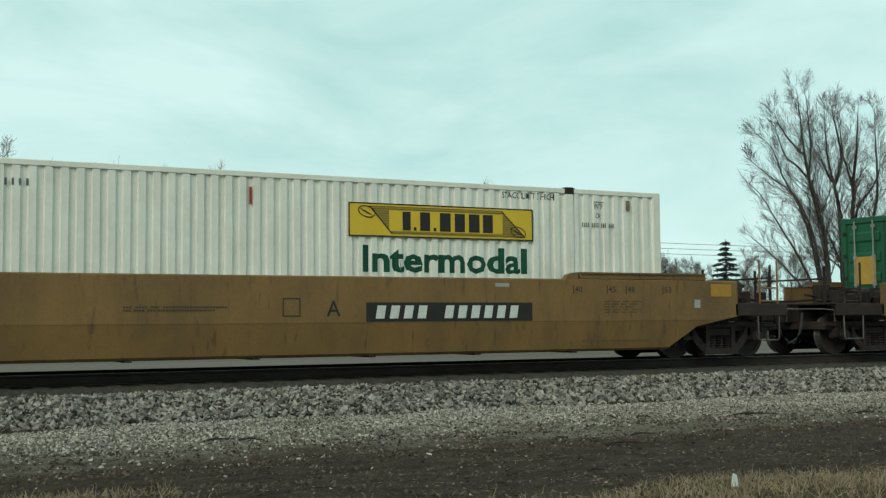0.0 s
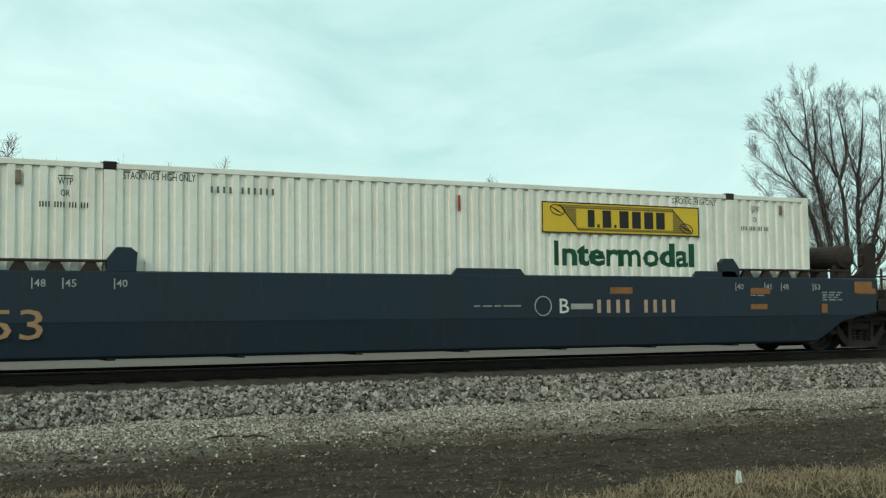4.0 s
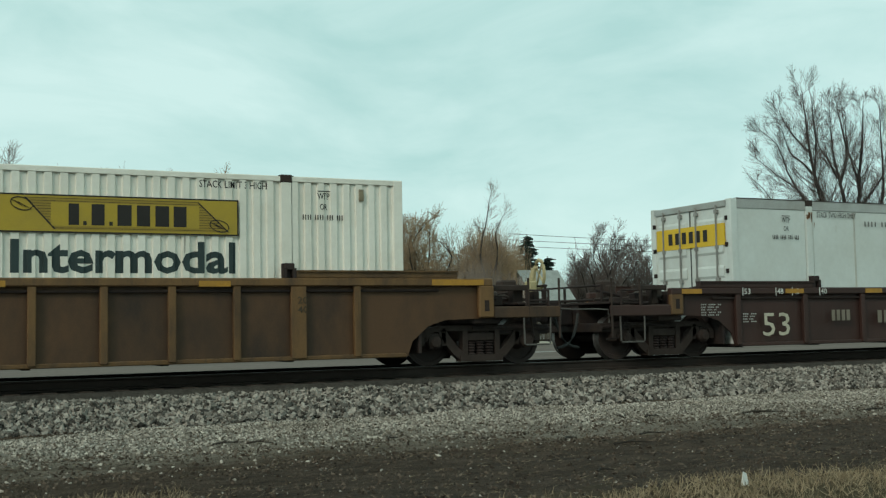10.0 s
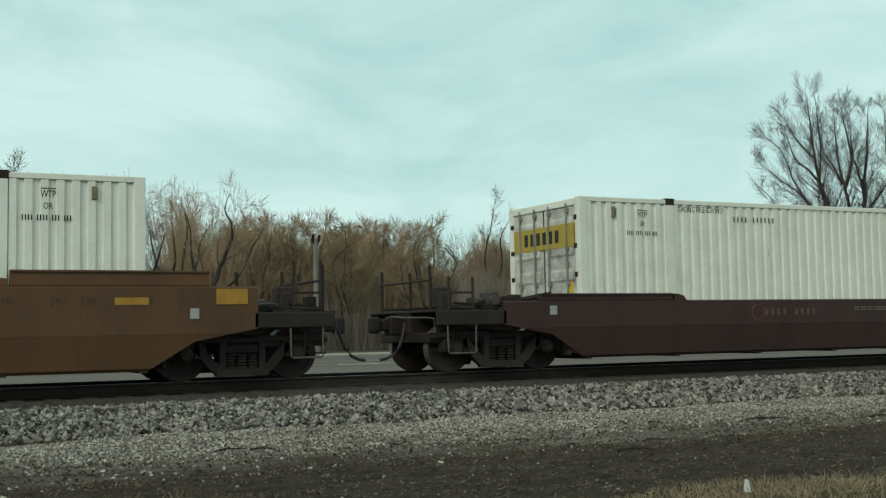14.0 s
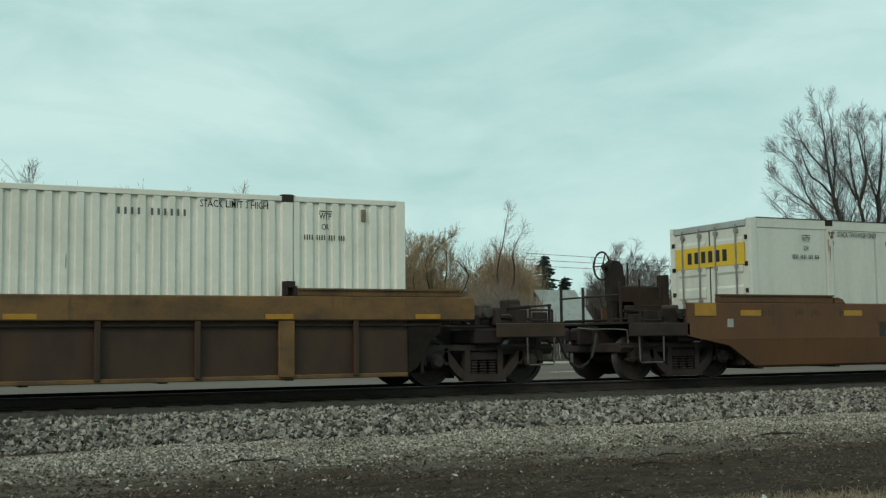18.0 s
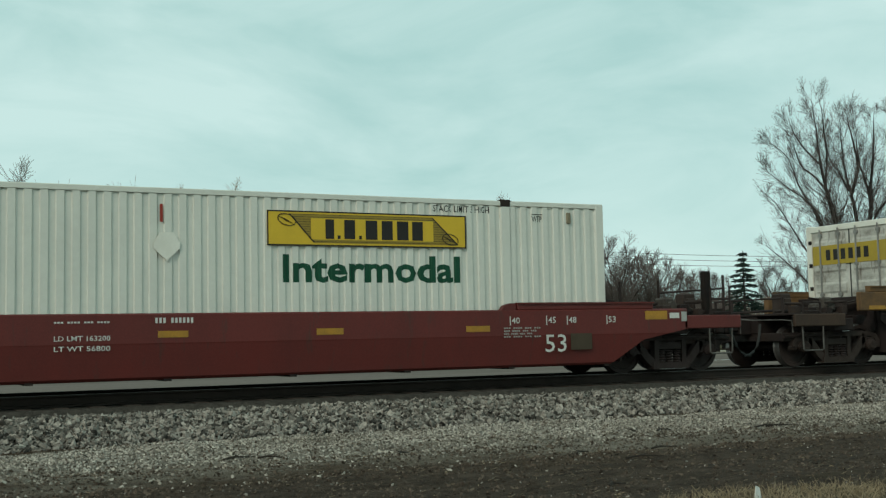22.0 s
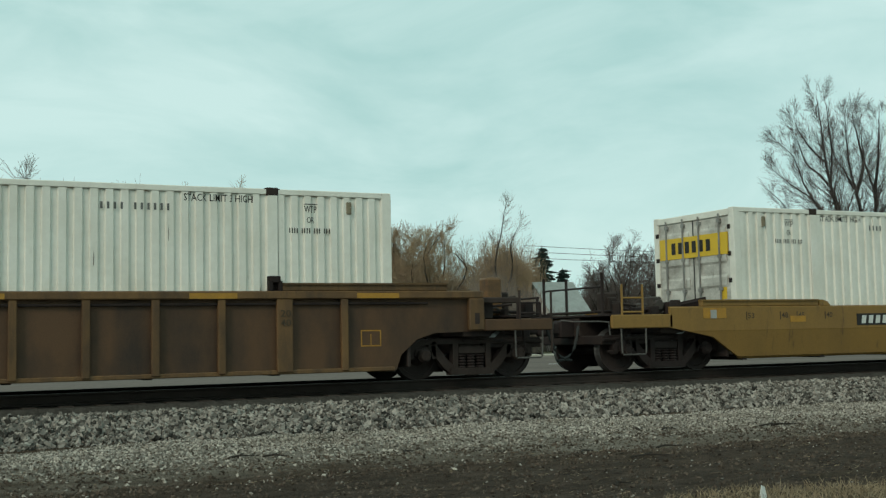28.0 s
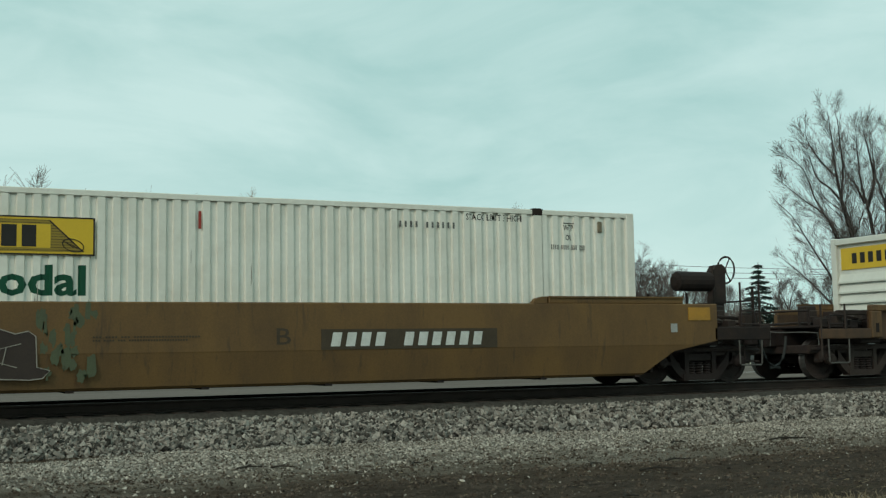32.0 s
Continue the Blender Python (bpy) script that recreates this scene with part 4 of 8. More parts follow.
    if seed == (9, 1):
        pale = surface("pale_yellow", (0.42, 0.36, 0.20), 0.6, second=(0.30, 0.24, 0.13), amount=0.7, scale=6, bump=0.05)
        part("brake_stand", Mesh(put).box(2.80, 2.98, 0.55, 0.75, 1.06, 1.50, 0.03).tube([(2.90, 0.65, 1.5), (2.96, 0.65, 1.72), (3.02, 0.60, 1.74)], 0.05, 8), pale, car, "pale yellow brake stand")
        ringed = [(3.06 + 0.05 * math.cos(a), 0.62 + 0.26 * math.cos(a), 1.62 + 0.27 * math.sin(a)) for a in [2 * math.pi * i / 20 for i in range(21)]]
        wh = Mesh(put).tube(ringed, 0.032, 6)
        for i in range(4):
            wh.tube([(3.06, 0.62, 1.62), ringed[i * 5 + 2]], 0.018, 5)
        part("brake_wheel", wh, pale, car, "pale yellow hand brake wheel")
    if style == "smooth" and top > 1.4:
        plate_ = Mesh(put).box(1.05, 1.55, -0.175, -0.16, 1.20, 1.44)
        part("reflector_strip", plate_, dull_orange if paint.side is navy_side else reflector, car, "orange reflective patch")
    if style == "smooth" and paint.side is navy_side:
        part("placard", Mesh(put).box(0.12, 0.27, -0.175, -0.16, 0.80, 0.98), dull_orange, car, "small orange service card")
    elif style == "smooth" and paint.side is red_side:
        part("placard", Mesh(put).box(1.58, 1.70, -0.175, -0.16, 0.96, 1.14), ink_silver, car, "small pale service card")
        part("brake_post", Mesh(put).box(2.62, 2.78, 0.40, 0.55, 1.06, 1.95, 0.02), end_dark, car, "dark upright brake post")
    elif style == "smooth":
        part("placard", Mesh(put).box(0.64, 0.78, -0.175, -0.16, 0.98, 1.14), ink_silver, car, "small pale service card")


def shared_end(car, put, paint, style, top, which):
    """The joint end that rests on the truck between two units."""
    part("bulkhead", bulkhead(put, 0.16, top), end_dark, car)
    half = 0.40 if which else 0.385
    arm = Mesh(put).prism([(0.16, 0.62), (0.95, 0.66), (1.66, 0.74), (1.66, 1.02), (1.1, 1.22), (0.16, 1.40)], WIDE / 2 - half, WIDE / 2 + half)
    part("joint_arm", arm, end_dark, car)
    for y0, y1 in ((0.02, 0.10), (WIDE - 0.10, WIDE - 0.02)):
        arm = Mesh(put).prism([(0.1, 0.62), (0.62, 0.80), (1.2, 0.86), (1.2, 1.30), (0.95, 1.46), (0.1, 1.46)], y0, y1)
        part("joint_cheek", arm, end_dark if style == "smooth" else paint.side, car)
    if style == "smooth":
        for y0, y1 in ((-0.165, -0.13), (WIDE + 0.13, WIDE + 0.165)):
            inner = 0.09 if paint.side is tan_side else 0.20
            m = Mesh(put).prism([(inner, 0.32 if inner < 0.2 else 0.36), (0.62, 0.76), (1.0, 0.86), (1.26, 1.14), (1.22, 1.48), (inner, 1.48)] if which == 0 else
                                [(0.20, 0.46), (0.50, 0.80), (0.72, 0.9), (0.72, 1.48), (0.20, 1.48)], y0, y1)
            part("end_plate", m, end_dark, car, "black painted end plate")
        if paint.side is not navy_side:
            if paint.side is tan_side:
                part("reflector_strip", Mesh(put).box(*((0.11, 0.30) if which == 0 else (0.24, 0.46)), -0.172, -0.165, 1.18, 1.40), dull_orange, car, "orange reflective patch")
                if which == 0:
                    part("placard", Mesh(put).box(0.12, 0.24, -0.172, -0.165, 0.87, 1.05), ink_silver, car, "small pale service card")
                else:
                    part("reflector_strip", Mesh(put).box(0.24, 0.45, -0.172, -0.165, 0.90, 1.10), dull_orange, car, "orange reflective patch")
            else:
                part("reflector_strip", Mesh(put).box(0.22, 0.66, -0.172, -0.165, 1.14, 1.34), reflector, car, "orange reflective strip")
        if which == 0 and paint.side is not navy_side:
            coat = ink_white if paint.side is tan_side else faded_dark
            part("lettering", words("125 T", coat, 0.64, 0.18), coat, car, "", pose(-1.02 if coat is ink_white else -1.18, -0.17, 1.22))
    elif style == "ribbed":
        for y0, y1 in ((-0.12, 0.0), (WIDE, WIDE + 0.12)):
            post = Mesh(put).box(1.02, 1.28, y0, y1, 0.84, 1.56, 0.03)
            part("end_post", post, paint.side if paint.side is not rib_panel else rib_yellow, car)
            part("end_gusset", Mesh(put).box(0.62, 1.06, y0 + 0.03, y1 - 0.03, 1.42, 1.64, 0.02), paint.trim, car)
            part("post_slot", Mesh(put).box(1.10, 1.18, y0 - 0.004, y0, 1.06, 1.22) if y0 < 0 else Mesh(put).box(1.10, 1.18, y1, y1 + 0.004, 1.06, 1.22), soot, car, "dark slot in the post")
        part("joint_housing", Mesh(put).box(0.30, 1.36, 0.12, WIDE - 0.12, 0.74, 1.46, 0.03).box(1.30, 1.62, 0.30, WIDE - 0.30, 0.80, 1.30, 0.04), rust_dark if which else soot, car, "rusty joint housing")
    else:
        for y0, y1 in ((-0.09, -0.05), (WIDE + 0.05, WIDE + 0.09)):
            part("end_gusset", Mesh(put).prism([(0.004, 0.24), (0.14, 0.30), (0.30, 0.66), (0.46, 0.80), (0.46, top - 0.385), (0.004, top - 0.385)], y0, y1), end_dark, car)
        part("joint_housing", Mesh(put).box(0.30, 1.20, 0.30, WIDE - 0.30, 0.70, 1.52, 0.03), soot, car)
        part("joint_cover", Mesh(put).box(0.9, 1.30, 0.12, WIDE - 0.12, 1.28, 1.56, 0.02), iron, car)
        if which == 1:
            part("joint_cap", Mesh(put).box(1.2, 1.9, 0.5, 1.1, 1.56, 1.62, 0.02).tube([(1.55, 0.8, 1.60), (1.55, 0.8, 1.66), (1.55, 0.8, 1.72)], [0.30, 0.28, 0.12], 16), rust_grey, car, "round grey joint cap")
            part("brake_cylinder", Mesh(put).tube([(2.0, 0.3, 1.64), (2.32, 0.3, 1.66)], 0.13, 12).tube([(2.32, 0.3, 1.66), (2.62, 0.34, 1.6)], 0.05, 8).box(2.1, 2.2, 0.2, 0.4, 1.5, 1.62), soot, car)
            part("service_card", Mesh(put).box(0.74, 0.92, -0.175, -0.162, 1.24, 1.46), ink_silver, car, "small pale service card")
            part("side_box", Mesh(put).box(-0.98, 0.02, -0.10, 0.02, 0.66, 0.98, 0.03), paint.side, car, "rusty steel side box")
        for y0, y1 in ((-0.16, 0.0), (WIDE, WIDE + 0.16)):
            part("tool_box", Mesh(put).box(0.02, 0.18, y0 + 0.1, y1 - 0.02, 0.52, 1.0, 0.015), paint.side, car)
    for e in ((0.62, 1.10) if which == 1 else (0.9, 1.3)):
        part("handrail", Mesh(put).tube([(e, -0.10 if which else 0.5, 0.9), (e, -0.10 if which else 0.5, top + (0.34 if style != "ribbed" else 0.85))], 0.026, 6), iron, car)
    if which == 1:
        lad = Mesh(put)
        for e in (0.62, 1.10):
            lad.tube([(e, -0.15, 0.46), (e, -0.15, top + 0.06 if style != "chord" else 1.14)], 0.02, 6)
        for z in (0.46, 0.78, 1.10) if style == "chord" else (0.46, 0.9, 1.25, 1.46):
            lad.tube([(0.62, -0.15, z), (1.10, -0.15, z)], 0.018, 6)
        part("ladder", lad, iron, car)
        part("air_hose", Mesh(put).tube([(0.75, 0.4, 1.45), (1.1, 0.35, 1.25), (1.6, 0.35, 1.18), (2.1, 0.35, 1.30), (2.45, 0.4, 1.46)], 0.028, 8), end_dark, car, "looped black hose")
        if style == "smooth":
            part("air_hose", Mesh(put).tube([(1.05, 0.18, 1.50), (1.25, 0.14, 1.36), (1.50, 0.12, 1.24), (1.78, 0.14, 1.30), (2.05, 0.18, 1.50), (2.2, 0.2, 1.56)], 0.02, 7), old_hose, car, "looped tan hose")
            part("air_hose", Mesh(put).tube([(1.35, 0.22, 1.52), (1.70, 0.16, 1.34), (2.00, 0.15, 1.10), (2.3, 0.2, 1.0)], 0.018, 7), old_hose, car, "hanging tan hose")
        part("cross_plate", Mesh(put).box(1.05, 2.2, 0.25, 0.42, 1.40, 1.50, 0.01).box(1.15, 1.30, 0.16, 0.30, 1.0, 1.46, 0.01).box(1.95, 2.12, 0.16, 0.30, 1.05, 1.46, 0.01), end_dark, car)


# ---- loads: containers ----
BAYS = ((0.17, 1.97), (2.16, 13.99), (14.18, 15.98))


def fold_line(x0, x1, depth, pitch=0.226):
    """Where a folded sheet lies: (x, how far behind its outer flats)."""
    n = max(1, round((x1 - x0) / pitch))
    p = (x1 - x0) / n
    line = []
    for i in range(n):
        a = x0 + i * p
        line += [(a, 0.0), (a + p * 0.46, 0.0), (a + p * 0.54, depth), (a + p * 0.92, depth)]
    return n, line + [(x1, 0.0)]


def corrugated(x0, x1, y, inward, z0, z1, depth):
    """A side sheet folded into upright ridges."""
    n, line = fold_line(x0, x1, depth)
    line = [(a, y + inward * b) for a, b in line]
    V = [(a, b, z) for z in (z0, z1) for a, b in line]
    k = len(line)
    F = [(i, i + 1, k + i + 1, k + i) for i in range(k - 1)]
    # cover the fold ends
    for i in range(n):
        j = 4 * i
        for o, z in ((0, z0), (k, z1)):
            F.append((o + j + 1, o + j + 2, o + j + 3, o + min(j + 4, k - 1)))
    return V, F


def painted(text, mat, wide, high, x, depth):
    """Letters painted onto the folded side sheet from x on: cut at every fold and laid into it."""
    key = ("painted", text, mat.name, x, depth, wide)
    if key not in CACHE:
        bm = bmesh.new()
        bm.from_mesh(words(text, mat, wide, high))
        folds = [q for a, b in BAYS for q in fold_line(a, b, depth)[1]]
        for f, _ in folds:
            if 0.001 < f - x < wide - 0.001:
                bmesh.ops.bisect_plane(bm, geom=bm.verts[:] + bm.edges[:] + bm.faces[:], plane_co=(f - x, 0, 0), plane_no=(1, 0, 0))
        fx, fy = [q[0] for q in folds], [q[1] for q in folds]
        for v in bm.verts:
            v.co.y = float(np.interp(v.co.x + x, fx, fy))
        me_ = bpy.data.meshes.new("letter")
        bm.to_mesh(me_)
        bm.free()
        me_.materials.append(mat)
        CACHE[key] = me_
    return CACHE[key]


def letters(text, mat, wide, high, x, depth, parent, y, z, label):
    """A large word, each of its letters a part of its own."""
    key = ("letters", text, mat.name, x, depth, wide)
    if key not in CACHE:
        source = painted(text, mat, wide, high, x, depth)
        group = list(range(len(source.vertices)))

        def root(i):
            while group[i] != i:
                group[i] = group[group[i]]
                i = group[i]
            return i
        for e in source.edges:
            a, b = root(e.vertices[0]), root(e.vertices[1])
            group[a] = b
        pieces = {}
        for f in source.polygons:
            pieces.setdefault(root(f.vertices[0]), []).append(tuple(f.vertices))
        made = []
        for faces_ in pieces.values():
            used = sorted({i for f in faces_ for i in f})
            at = {i: n for n, i in enumerate(used)}
            m = Mesh().add([tuple(source.vertices[i].co) for i in used], [tuple(at[i] for i in f) for f in faces_])
            made.append(m.data("letter", mat))
        CACHE[key] = made
    for me_ in CACHE[key]:
        part("letter", me_, mat, parent, label, pose(x, y, z))


SHEETS = [0.14, 1.97] + [2.16 + 11.83 / 10 * i for i in range(11)] + [14.18, 15.4, 16.01]


seam_grey = surface("seam_grey", (0.50, 0.495, 0.44), 0.5, second=(0.32, 0.31, 0.28), amount=0.8, scale=2.0, bump=0.05)


def seam_mesh():
    m = Mesh()
    m.box(-0.020, 0.020, -0.008, 0.0, 0.17, 2.76)
    for j in range(26):
        for s in (-0.012, 0.012):
            m.box(s - 0.006, s + 0.006, -0.014, -0.008, 0.22 + j * 0.1, 0.234 + j * 0.1)
    return m


def turned(x, y, z):
    return (LOAD - x, WIDE - y, z)


def door_leaf(y0, y1):
    m = Mesh().box(0.03, 0.07, y0 + 0.01, y1 - 0.01, 0.14, 2.74, 0.008)
    for i in range(5):
        z = 0.36 + i * 0.48
        m.prism([(0.03, z), (0.03, z + 0.26), (0.005, z + 0.21), (0.005, z + 0.05)], y0 + 0.12, y1 - 0.12)
    return m


def container(right, base, body, label, style="corrugated", nose_left=False, ink=None, banner=None, frame_mat=None, placard=(), rails=None,
              word=True, top_lift=False, marks="STACK LIMIT 3 HIGH", pin=True, door=None, stripe=None, bz=2.03, small_end=None):
    box_ = thing("container", label, "container", "containers", pose(right - LOAD, SIDE, base))
    fm = frame_mat or body
    ink_ = ink or ink_green
    y_out = -0.002
    depth = {"white_paint": 0.034, "green_paint": 0.034, "tall_white": 0.018}.get(body.name, 0.026) if style == "corrugated" else 0.0
    # side walls
    if style == "flat":
        for a, b in zip(SHEETS[:-1], SHEETS[1:]):
            for y in (0.02, WIDE - 0.05):
                part("side_sheet", shared(("side_sheet", round(b - a, 3)), body, lambda: Mesh().box(0.006, b - a - 0.006, 0, 0.03, 0.15, 2.78, 0.004)), body, box_, "", pose(a, y, 0))
        for i in range(11):
            part("seam", shared("seam", seam_grey, seam_mesh), seam_grey, box_, "", pose(2.16 + 11.83 / 10 * i, 0.02, 0))
        y_out = -0.004
    elif style == "posts":
        pass
    else:
        for a, b in BAYS:
            for y, s in ((0.012, 1), (WIDE - 0.012, -1)):
                part("side_wall", shared(("side_wall", a, s), body, lambda: Mesh().add(*corrugated(a, b, y, s, 0.15, 2.80, depth))), body, box_)
    # frame
    for x in (0.0, LOAD - 0.17):
        for y in (0.0, WIDE - 0.16):
            part("corner_post", shared("corner_post", fm, lambda: Mesh().box(0, 0.17, 0, 0.16, 0.0, HIGH, 0.012)), fm, box_, "", pose(x, y, 0))
    for y in (0.004, WIDE - 0.124):
        part("top_rail", shared("top_rail", rails or fm, lambda: Mesh().box(0.16, LOAD - 0.16, 0, 0.12, 2.80 if not rails or style == "posts" else 2.70, 2.893, 0.01)), rails or fm, box_, "", pose(0, y, 0))
        part("bottom_rail", shared("bottom_rail", fm, lambda: Mesh().box(0.16, LOAD - 0.16, 0, 0.12, 0.0 if not top_lift else 0.05, 0.15, 0.01)), fm, box_, "", pose(0, y, 0))
    for x in (1.98, 13.99):
        for y, back in ((-0.004, 0), (WIDE + 0.004, 1)):
            part("lift_post", shared(("lift_post", back), fm, lambda: Mesh().box(0, 0.18, 0, -0.14 if back else 0.14, 0.0, 2.83, 0.008)), fm, box_, "", pose(x, y, 0))

            def casting():
                s = -1 if back else 1
                m = Mesh().box(0, 0.20, -0.005 * s, 0.16 * s, 2.78, 2.915, 0.012)
                return m.box(-0.03, 0.23, 0.01 * s, 0.16 * s, 2.86, 2.90)
            part("corner_casting", shared(("corner_casting", back), soot, casting), soot, box_, "dark steel lifting corner", pose(x - 0.01, y, 0))
    roof = Mesh().box(0.1, LOAD - 0.1, 0.05, WIDE - 0.05, 2.81, 2.84)
    part("roof", shared("roof_sheet", body, lambda: roof), body, box_)
    part("floor", shared("container_floor", soot, lambda: Mesh().box(0.1, LOAD - 0.1, 0.08, WIDE - 0.08, 0.06, 0.12)), soot, box_)
    # ends: doors at one, ribbed nose wall at the other
    dput, nput = (turned, None) if nose_left else (None, turned)
    tag = "turned" if nose_left else "plain"
    dm = door or (door_dirt if body in (white_paint, tall_white) else body)
    for s, (y0, y1) in enumerate(((0.14, WIDE / 2), (WIDE / 2, WIDE - 0.14))):
        def leaf():
            a = Mesh(dput)
            b = door_leaf(y0, y1)
            return a.add(b.v, b.f)
        leaf_ob = part("door", shared(("door", s, tag), dm, leaf), dm, box_)
        for y in (y0 + 0.30, y1 - 0.22 if s == 0 else y1 - 0.30):
            rods = Mesh(dput)
            rods.tube([(-0.012, y, 0.10), (-0.012, y, 2.80)], 0.021, 6)
            for z in (0.16, 0.62, 1.3, 1.95, 2.66):
                rods.box(-0.02, 0.03, y - 0.05, y + 0.05, z - 0.035, z + 0.035)
            part("lock_rod", rods, surface("rod_steel", (0.26, 0.26, 0.24), 0.55, second=(0.12, 0.11, 0.10), amount=0.8, scale=2), leaf_ob, "dark steel locking rod")
    head = Mesh(dput).box(0.0, 0.12, 0.12, WIDE - 0.12, 2.74, HIGH - 0.02, 0.012)
    part("door_header", head, fm if style == "corrugated" else aluminium, box_)
    part("door_sill", Mesh(dput).box(0.0, 0.12, 0.12, WIDE - 0.12, 0.0, 0.14, 0.012), fm if style == "corrugated" else aluminium, box_)
    for y in (0.10, WIDE - 0.16):
        for i in range(5):
            part("hinge", shared(("hinge", tag, i, y), soot, lambda: Mesh(dput).box(-0.018, 0.03, y, y + 0.08, 0.35 + i * 0.53, 0.44 + i * 0.53, 0.006)), soot, box_)
    nose = part("nose_wall", shared(("nose_wall", tag), body, lambda: Mesh(nput).box(0.10, 0.13, 0.12, WIDE - 0.12, 0.14, 2.76)), body, box_)
    for i in range(8):
        z = 0.20 + i * 0.235
        part("nose_rib", shared(("nose_rib", tag, i), body, lambda: Mesh(nput).prism([(0.101, z), (0.101, z + 0.215), (0.092, z + 0.215), (0.022, z + 0.045), (0.022, z + 0.005)], 0.17, WIDE - 0.17)), body, nose)
    for y0, y1 in ((0.125, 0.145), (WIDE / 2 - 0.012, WIDE / 2 + 0.012), (WIDE - 0.145, WIDE - 0.125)):
        part("gasket", shared(("gasket", tag, y0), rubber, lambda: Mesh(dput).box(0.022, 0.05, y0, y1, 0.14, 2.74)), rubber, box_, "black rubber door seal")
    for z0, z1 in ((2.74, HIGH - 0.02), (0.0, 0.16)):
        part("end_beam", shared(("end_beam", tag, z0), body, lambda: Mesh(nput).box(0.0, 0.10, 0.12, WIDE - 0.12, z0, z1, 0.012)), body, box_)
    if banner:
        dull = banner
        # banner on the end that can be seen
        if nose_left:
            ya, yb = small_end or (0.24, WIDE - 0.24)
            part("end_banner", Mesh().box(0.075, 0.101, ya, yb, 2.16, 2.66), dull, box_, "yellow company panel")
            step = (yb - ya) * 0.115
            for i in range(6):
                part("mark_block", strokes(1, step, 0.24, ink_black, fill=0.6), ink_black, box_, "", pose(0.072, yb - (yb - ya) * 0.16 - i * step, 2.29, 0, 0, -90))
        else:
            part("end_banner", Mesh().box(-0.004, 0.02, 0.20, WIDE - 0.20, 1.98, 2.42), dull, box_, "yellow company panel")
            for i in range(6):
                part("mark_block", strokes(1, 0.225, 0.24, ink_black, fill=0.6), ink_black, box_, "", pose(-0.008, 1.98 - i * 0.225, 2.08, 0, 0, -90))
        x0 = 2.86 if nose_left else 9.70
        side_banner(box_, x0, bz, dull, y_out)
        if word:
            green = ink_ is ink_green
            letters("Intermodal", ink_, 3.2 if green else 3.36, 0.46 if green else 0.50, x0 + (0.26 if green else 0.18), depth, box_, 0.0095, bz - 0.60,
                    "bold letter in " + ("green" if green else "dark grey") + " paint")
    if banner or word == "plain":
        lz = 2.66 if style == "corrugated" else 2.565
        flush = 0.0095 if style == "corrugated" else y_out - 0.003
        for x in (2.28, 12.66):
            part("lettering", painted(marks, ink_black, 1.10, 0.115, x, depth), ink_black, box_, "", pose(x, flush, lz))
        for x in (1.32, 14.62):
            part("lettering", painted("WTP", ink_black, 0.22, 0.11, x, depth), ink_black, box_, "", pose(x, flush, lz - 0.13))
            plate("overline", x, x + 0.22, lz + 0.0, lz + 0.014, ink_black, box_, flush)
            if pin:
                part("lettering", painted("OR", ink_black, 0.14, 0.10, x + 0.04, depth), ink_black, box_, "", pose(x + 0.04, flush, lz - 0.30))
                part("small_writing", strokes(17, 0.72, 0.085, ink_black, gaps=(4, 9, 13), fill=0.45), ink_black, box_, "", pose(x - 0.26, flush, lz - 0.47))
        part("number_marking", strokes(11, 1.10, 0.105, ink_grey, gaps=(4,), fill=0.36), ink_grey, box_, "", pose(11.4 if nose_left else 3.62, flush, lz - 0.16))
        plate("stripe", 8.0, 8.045, lz - 0.30, lz - 0.02, stripe or ink_red, box_, flush, "short upright paint stroke")
        for x in (0.72, LOAD - 0.80) if style == "corrugated" else ():
            part("vent", shared("vent", vent_tan, lambda: Mesh().box(0, 0.085, -0.014, 0.04, 0, 0.20, 0.01)), vent_tan, box_, "small side vent", pose(x, 0.0, 2.52))
    for x, z in placard:
        part("placard", shared("diamond", ink_white if body is not clean_white else white_paint,
                               lambda: Mesh().prism([(0, -0.24), (0.20, -0.05), (0.20, 0.05), (0.10, 0.20), (-0.10, 0.20), (-0.20, 0.05), (-0.20, -0.05)], -0.014, 0.0)),
             ink_white, box_, "blank placard holder", pose(x, y_out, z))
    if style == "corrugated" and body is white_paint:
        g = random.Random(round(right * 10))
        n, line = fold_line(2.16, 13.99, depth)
        for i in range(5):
            a = line[4 * g.randrange(n)][0] + g.uniform(0.01, 0.08)
            z, h, w = g.uniform(0.4, 2.2), g.uniform(0.1, 0.75) * g.random() + 0.05, g.uniform(0.006, 0.018)
            part("scuff", Mesh().prism([(a, z), (a + w * 0.6, z + h * 0.1), (a + w, z + h * 0.5), (a + w * 0.5, z + h), (a + w * 0.1, z + h * 0.6)], 0.0085, 0.0105), scuff_grey, box_, "dark vertical scuff")
    if not nose_left and style == "corrugated" and banner:
        part("sticker", shared("sticker", banner_yellow, lambda: Mesh().box(0.024, 0.030, 0.30, 0.50, 0.95, 1.35)), banner_yellow, box_, "yellow warning sticker on the door")
    if top_lift:
        for x in (2.32, 12.72):
            part("lettering", painted("TOP LIFT ONLY", ink_black, 1.15, 0.15, x, depth), ink_black, box_, "", pose(x, flush, 0.33))
        # lower trim strip with reflectors and fork pockets
        part("lower_strip", shared("lower_strip", body, lambda: Mesh().box(2.18, 13.98, -0.012, 0.01, 0.02, 0.20, 0.006)), body, box_)
        for i in range(12):
            plate("reflector_strip", 2.6 + i * 0.95, 2.6 + i * 0.95 + 0.30, 0.09, 0.125, ink_silver, box_, -0.012)
